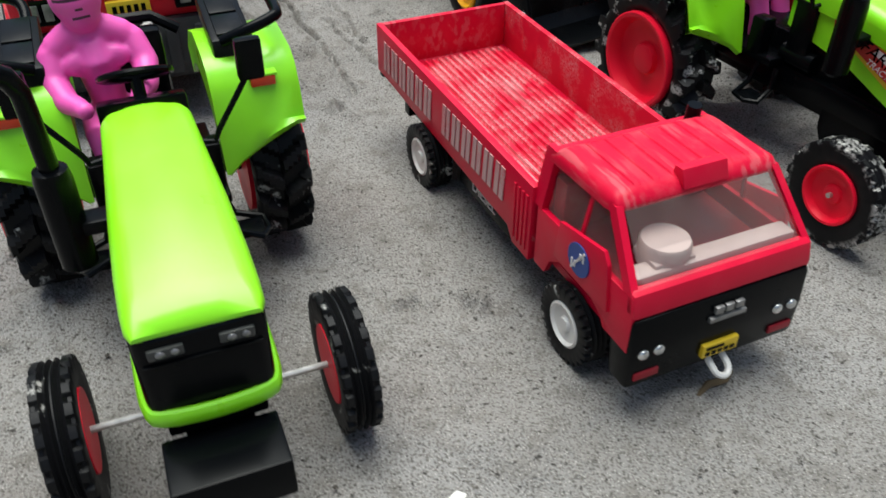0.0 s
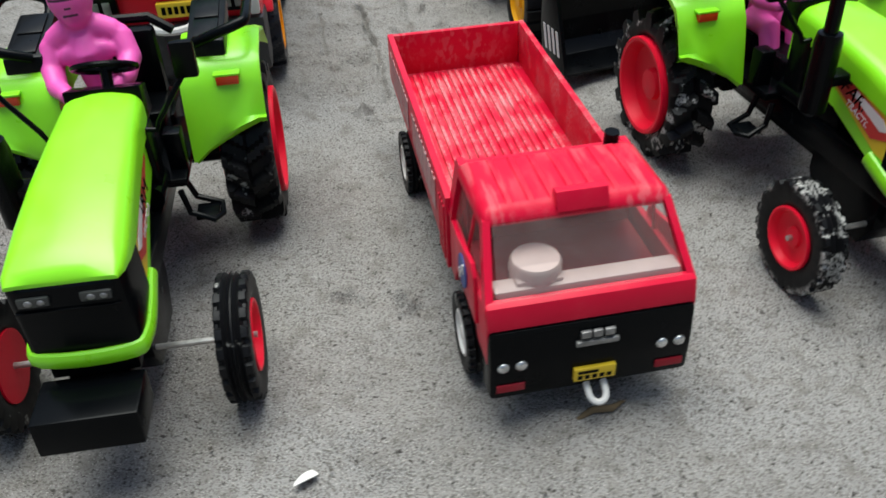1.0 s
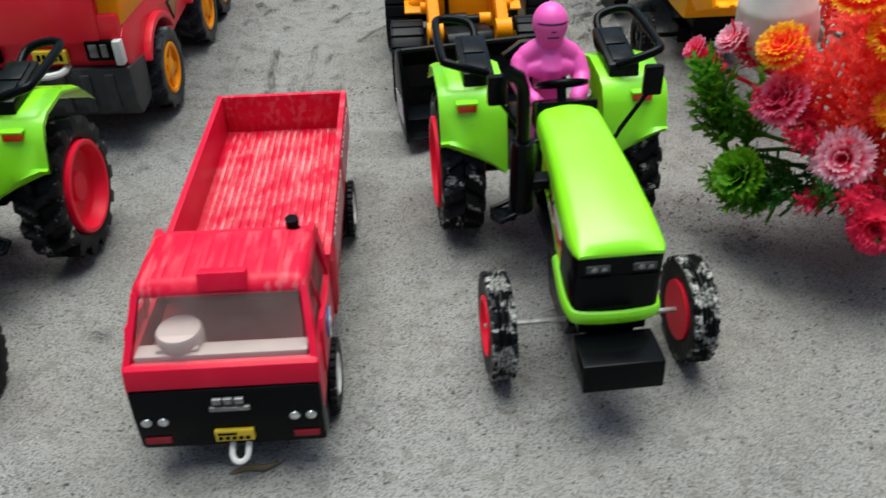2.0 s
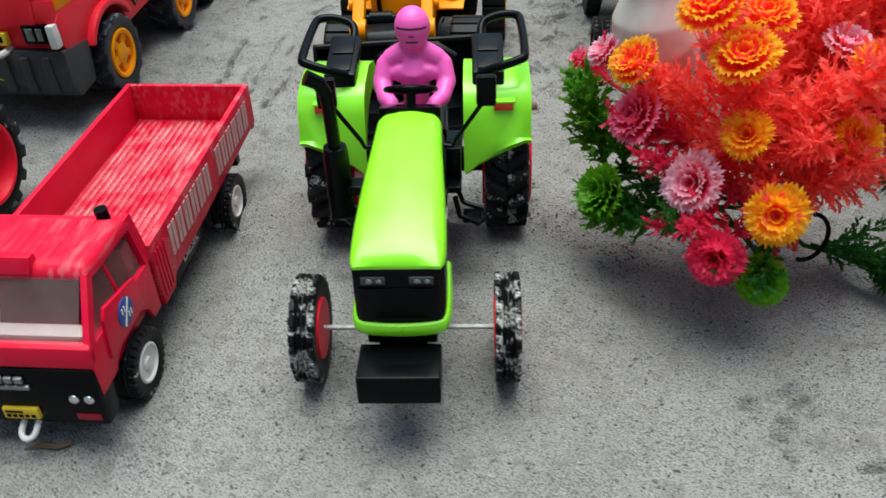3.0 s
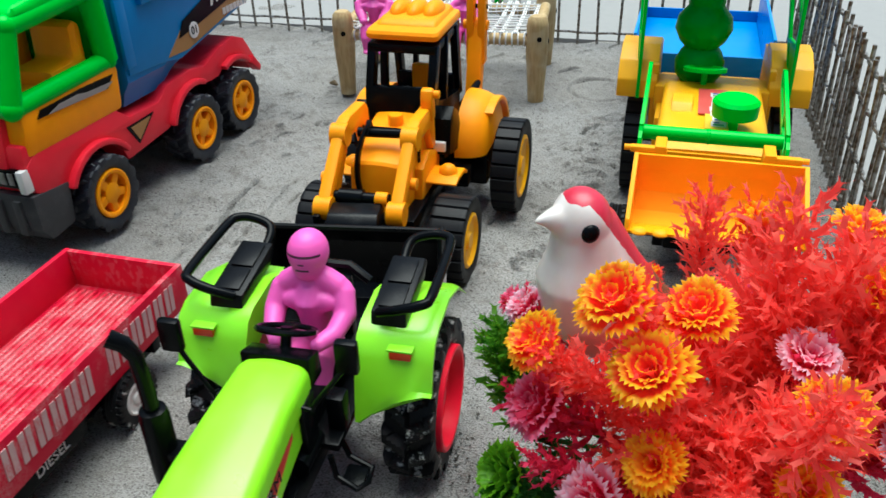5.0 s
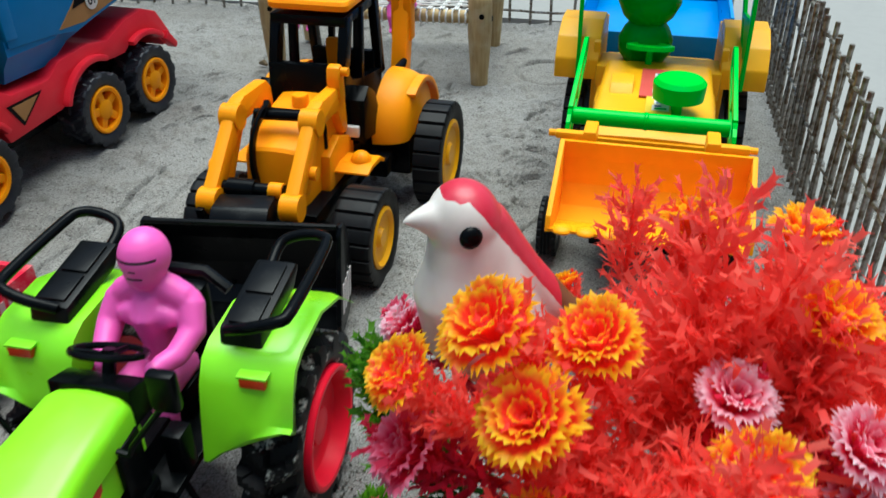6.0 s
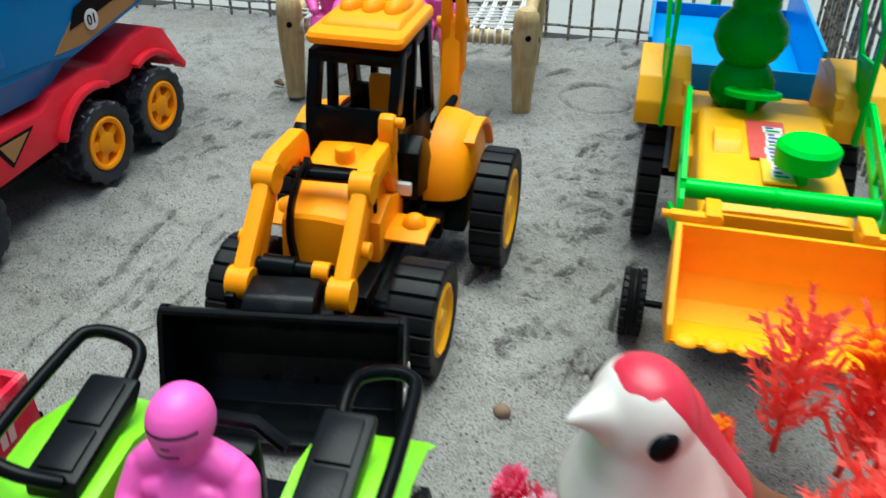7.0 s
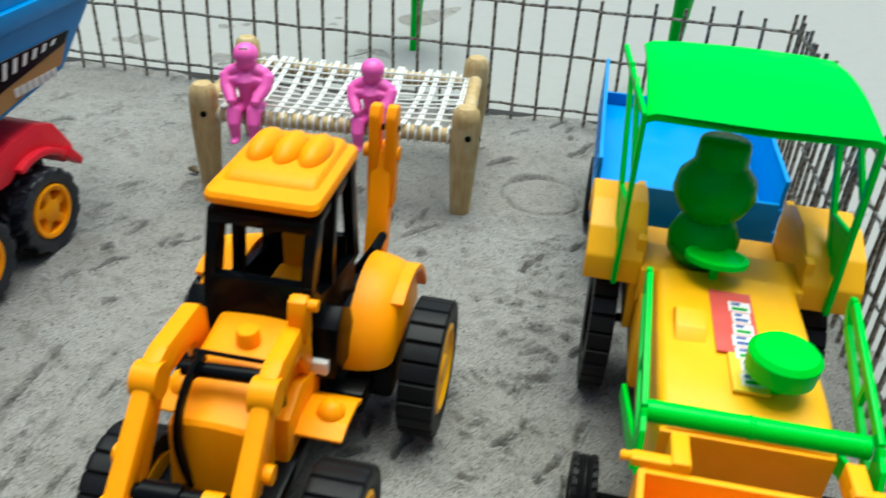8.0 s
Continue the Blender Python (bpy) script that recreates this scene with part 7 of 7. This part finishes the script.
# ---- rope cot with two seated figures
def wood_material():
    mat, nodes, links, bsdf = material("pale_wood")
    co = nodes.new("ShaderNodeTexCoord").outputs["Object"]
    g, b = noise_node(nodes, links, co, 420, 5, (1, 1, 0.12)), noise_node(nodes, links, co, 50, 4)
    c = mixed(nodes, links, ramp(nodes, links, g, 0.35, 0.65), (0.50, 0.36, 0.16), (0.38, 0.25, 0.10))
    links.new(mixed(nodes, links, ramp(nodes, links, b, 0.52, 0.75), c, (0.58, 0.47, 0.28)), bsdf.inputs["Base Color"])
    bsdf.inputs["Roughness"].default_value = 0.6
    bump = nodes.new("ShaderNodeBump")
    bump.inputs["Strength"].default_value, bump.inputs["Distance"].default_value = 0.4, 0.0005
    links.new(g, bump.inputs["Height"])
    links.new(bump.outputs[0], bsdf.inputs["Normal"])
    return mat


WOOD = wood_material()
ROPE = plastic("white_thread", (0.74, 0.73, 0.70), 0.7, 0.2)
COT = pose(-0.1927, 0.7823, 0, 0, 0, 29.8)


def cot(m):
    t = thing("rope_cot", m, "small wooden charpoy cot with woven white thread", "toy bed")
    for x in (0, 0.180):
        for y in (0, 0.100):
            s = Shape().lathe([(0, 0.0072), (0.012, 0.0078), (0.030, 0.0090), (0.046, 0.0100), (0.060, 0.0100), (0.070, 0.0098), (0.0755, 0.0088), (0.0785, 0.0060), (0.0795, 0.0001)], 18, pose(x, y, 0, 0, -90, 0))
            p = part("post", s, WOOD, t)
            part("nail_hole", Shape().lathe([(0.0085, 0.0024), (0.0105, 0.0022), (0.0106, 0.0001)], 12, pose(x, y, 0.0600, 0, 0, -75)), BLACK, p)
            if x > 0.1:
                part("nail_hole", Shape().lathe([(0.0085, 0.0024), (0.0105, 0.0022), (0.0106, 0.0001)], 12, pose(x, y, 0.0560, 0, 0, 5)), BLACK, p)
    for a, b in (((0, 0, 0.0570), (0.180, 0, 0.0570)), ((0, 0.100, 0.0570), (0.180, 0.100, 0.0570)), ((0, 0, 0.0620), (0, 0.100, 0.0620)), ((0.180, 0, 0.0620), (0.180, 0.100, 0.0620))):
        part("rail", Shape().cyl(a, b, 0.0052, 14), WOOD, t)
    rng, s = random.Random(8), Shape()
    sag = lambda x, y: 0.0615 - 0.0060 * math.sin(math.pi * min(max(x, 0), 0.18) / 0.18) * math.sin(math.pi * min(max(y, 0), 0.1) / 0.1)  # noqa: E731
    for i in range(15):
        x0, x1 = 0.014 + 0.0112 * i + rng.uniform(-0.002, 0.002), 0.014 + 0.0112 * i + rng.uniform(-0.006, 0.006)
        pts = [(x0 + (x1 - x0) * k / 8, -0.004 + 0.108 * k / 8, sag(x0, 0.1 * k / 8) + 0.0022) for k in range(9)]
        s.tube(pts, 0.0009, 5).tube([(x + 0.0021, y, z) for x, y, z in pts], 0.0008, 5)
    for i in range(9):
        y0, y1 = 0.008 + 0.0106 * i, 0.008 + 0.0106 * i + rng.uniform(-0.004, 0.004)
        pts = [(-0.004 + 0.188 * k / 12, y0 + (y1 - y0) * k / 12, sag(0.18 * k / 12, y0) + 0.0030) for k in range(13)]
        s.tube(pts, 0.0008, 5)
    for i in range(30):
        x = 0.012 + 0.0054 * i
        for y in (0, 0.1):
            ring = [(x + rng.uniform(-0.0004, 0.0004), y + 0.0058 * math.cos(a), 0.0570 + 0.0058 * math.sin(a)) for a in (2 * math.pi * k / 10 for k in range(10))]
            s.tube(ring, 0.0008, 5, closed=True)
    tagged(part("woven_thread", s, ROPE, t, "loosely woven white thread netting"), kind="stuff")


cot(COT)
doll("toy_figure", COT @ pose(0.031, 0.002, 0.0620, 0, 0, 4), "pink plastic figure sitting on the rope cot's edge", 0.046, 1.25, arms="lap", group="pink figures")
doll("toy_figure", COT @ pose(0.116, 0.002, 0.0620, 0, 0, -3), "pink plastic figure sitting on the rope cot's edge", 0.043, 1.25, arms="lap", group="pink figures")


# ---- wire fence
def fence(a, b, label, rods, wires, height, seed):
    a, b = Vector((*a, 0)), Vector((*b, 0))
    d = (b - a).normalized()
    length = (b - a).length
    t = thing("wire_fence", Matrix.Translation(a), label, "fence", "wire fence runs")
    rng = random.Random(seed)
    count = int(length / rods)
    rod = Shape().tube([(0, 0, -0.004), (0, 0, height)], 0.0015, 7).mesh("fence_rod", FENCE)
    for i in range(count + 1):
        m = Matrix.Translation(d * (rods * i + rng.uniform(-0.001, 0.001))) @ pose(0, 0, rng.uniform(-0.004, 0.002), rng.uniform(-1.5, 1.5), rng.uniform(-1.5, 1.5), rng.uniform(0, 360))
        part("fence_rod", rod, None, t, m=m)
    side = Vector((-d.y, d.x, 0))
    for z in wires:
        pts = [d * (length * k / (count * 2)) + side * (0.0007 * (1 if k % 2 else -1)) + Vector((0, 0, z + 0.0004 * math.sin(k))) for k in range(count * 2 + 1)]
        part("fence_wire", Shape().tube(pts, 0.0013, 6), FENCE, t)


FENCE = metal("dull_fence_wire", (0.34, 0.32, 0.29), 0.45, (0.14, 0.105, 0.075))
CORNER = (0.101, 1.130)
fence((-0.62, 0.788), CORNER, "low rusty grey wire fence behind the toys", 0.0215, (0.014, 0.062, 0.102), 0.114, 1)
fence(CORNER, (0.47, 0.375), "low rusty grey wire fence running beside the flowers", 0.0128, (0.014, 0.048, 0.080, 0.104), 0.114, 2)


# ---- pale floor beyond the fence
def outer_floor():
    """A thin slab that begins just outside the fence and reaches far out behind and beside it."""
    ring = [(-1.80, 0.242), (0.106, 1.144), (0.925, -0.505), (2.30, 0.10), (1.60, 3.20), (-2.30, 2.60)]
    s = Shape().loft([[(x, y, -0.01) for x, y in ring], [(x, y, 0.0030) for x, y in ring]])
    tagged(new("pavement", s.mesh("pavement", PALE_FLOOR)), "pale grey concrete floor beyond the wire fence", "floor", kind="structure")


PALE_FLOOR = plastic("pale_concrete", (0.31, 0.305, 0.295), 0.9, 0.5, (0.24, 0.235, 0.225), spec=0.2)
outer_floor()


# ---- plants behind the fence
def plastic_plant(m, blades, label, seed, height):
    t = thing("toy_plant", m, label, "plastic plant", "plastic plants")
    rng = random.Random(seed)
    part("trunk", Shape().tube([(0, 0, 0), (0.001, 0, height * 0.4), (0.003, 0, height)], [0.007, 0.0075, 0.0130], 12, flat=0.6), GREEN, t)
    for i in range(blades):
        a = 2 * math.pi * i / blades + rng.uniform(-0.3, 0.3)
        s = Shape()
        rings = []
        for k in range(8):
            u = k / 7
            reach = 0.060 * u
            z = height + 0.030 * math.sin(u * 2.4)
            w = 0.011 * math.sin(math.pi * min(0.98, 0.12 + 0.86 * u)) + 0.0005
            c, e = math.cos(a), math.sin(a)
            p = (c * reach, e * reach, z)
            rings.append([(p[0] - e * w, p[1] + c * w, z - 0.002), (p[0], p[1], z + 0.0012), (p[0] + e * w, p[1] - c * w, z - 0.002), (p[0], p[1], z - 0.0008)])
        part("leaf_blade", s.loft(rings), GREEN, t)


plastic_plant(pose(-0.265, 1.117, 0.003), 6, "green plastic toy palm standing in sand beyond the fence", 1, 0.100)
plastic_plant(pose(-0.004, 1.150, 0.003), 6, "green plastic toy palm standing in sand beyond the fence", 2, 0.105)


# ---- small things on the sand
def pebble(m, label, mat, seed, size):
    rng, s = random.Random(seed), Shape()
    s.ball((0, 0, 0), size, 14)
    s.v = [(x * (1 + 0.12 * rng.uniform(-1, 1)), y * (1 + 0.12 * rng.uniform(-1, 1)), z * (1 + 0.12 * rng.uniform(-1, 1))) for x, y, z in s.v]
    ob = new("pebble", s.mesh("pebble", mat, 60))
    ob.matrix_world = m
    tagged(ob, label, "pebble")


pebble(pose(0.146, 0.590, 0.0030), "small brown pebble lying on the sand", plastic("brown_stone", (0.20, 0.13, 0.08), 0.8, 0.3), 1, (0.0042, 0.0036, 0.0036))


def paper_chip(m):
    s, rings = Shape(), []
    for i in range(7):
        u = i / 6
        w = 0.0030 * math.sin(math.pi * (0.28 + 0.70 * u)) + 0.0001
        rings.append([(-0.006 + 0.012 * u, -w, 0.0010 + 0.0022 * u), (-0.006 + 0.012 * u, w, 0.0022 + 0.0020 * math.sin(3 * u)), (-0.006 + 0.012 * u, w, 0.0027 + 0.0020 * math.sin(3 * u)), (-0.006 + 0.012 * u, -w, 0.0015 + 0.0022 * u)])
    ob = new("white_chip", s.loft(rings).mesh("white_chip", WHITE))
    ob.matrix_world = m
    tagged(ob, "small curled white chip lying on the sand", "litter")


paper_chip(pose(0.0040, 0.1915, -0.0006, 0, 0, 238) @ Matrix.Scale(0.72, 4))


def twig(m, points, r, label):
    ob = new("twig", Shape().tube(points, r, 7).mesh("twig", BARK))
    ob.matrix_world = m
    tagged(ob, label, "twig")


BARK = plastic("dry_bark", (0.12, 0.085, 0.045), 0.9, 0.5)
twig(pose(0.0945, 0.2390, 0.0012, 0, 0, 20), [(-0.009, -0.002, 0), (-0.003, 0.001, 0.0008), (0.004, 0.001, 0.0006), (0.009, 0.004, 0.0002)], [0.0007, 0.0014, 0.0013, 0.0005], "short dry twig on sand beside the lorry")
twig(pose(-0.219, 0.787, 0.0016, 0, 0, 0), [(-0.005, 0, 0), (0, 0.001, 0.0012), (0.005, 0, 0)], [0.0012, 0.0028, 0.0012], "dry leaf crumb on sand beside the cot")


def grit():
    """Loose crumbs and dark grains strewn over the sand."""
    rng, s = random.Random(12), Shape()
    for i in range(900):
        x, y = rng.uniform(-0.45, 0.50), rng.uniform(0.12, 1.05)
        if i % 3 == 0:
            cx, cy, spread = rng.choice(((0.253, 0.463, 0.014), (0.200, 0.475, 0.020), (0.000, 0.545, 0.025)))
            x, y = rng.gauss(cx, spread), rng.gauss(cy, 0.014)
        r = rng.uniform(0.0004, 0.0009) * (1.5 if rng.random() < 0.06 else 1)
        pts = [(x + r * rng.uniform(0.6, 1.3) * c, y + r * rng.uniform(0.6, 1.3) * d, r * 0.5 + r * rng.uniform(0.5, 1.0) * e) for c, d, e in ((1, 0, 0), (-1, 0, 0), (0, 1, 0), (0, -1, 0), (0, 0, 1), (0, 0, -1))]
        s.add(pts, [(0, 2, 4), (2, 1, 4), (1, 3, 4), (3, 0, 4), (2, 0, 5), (1, 2, 5), (3, 1, 5), (0, 3, 5)])
    ob = new("grit", s.mesh("grit", plastic("dark_grit", (0.085, 0.075, 0.062), 0.9, 0.4), 20))
    tagged(ob, "loose dark grit and crumbs scattered over the sand", "grit", kind="stuff")


grit()
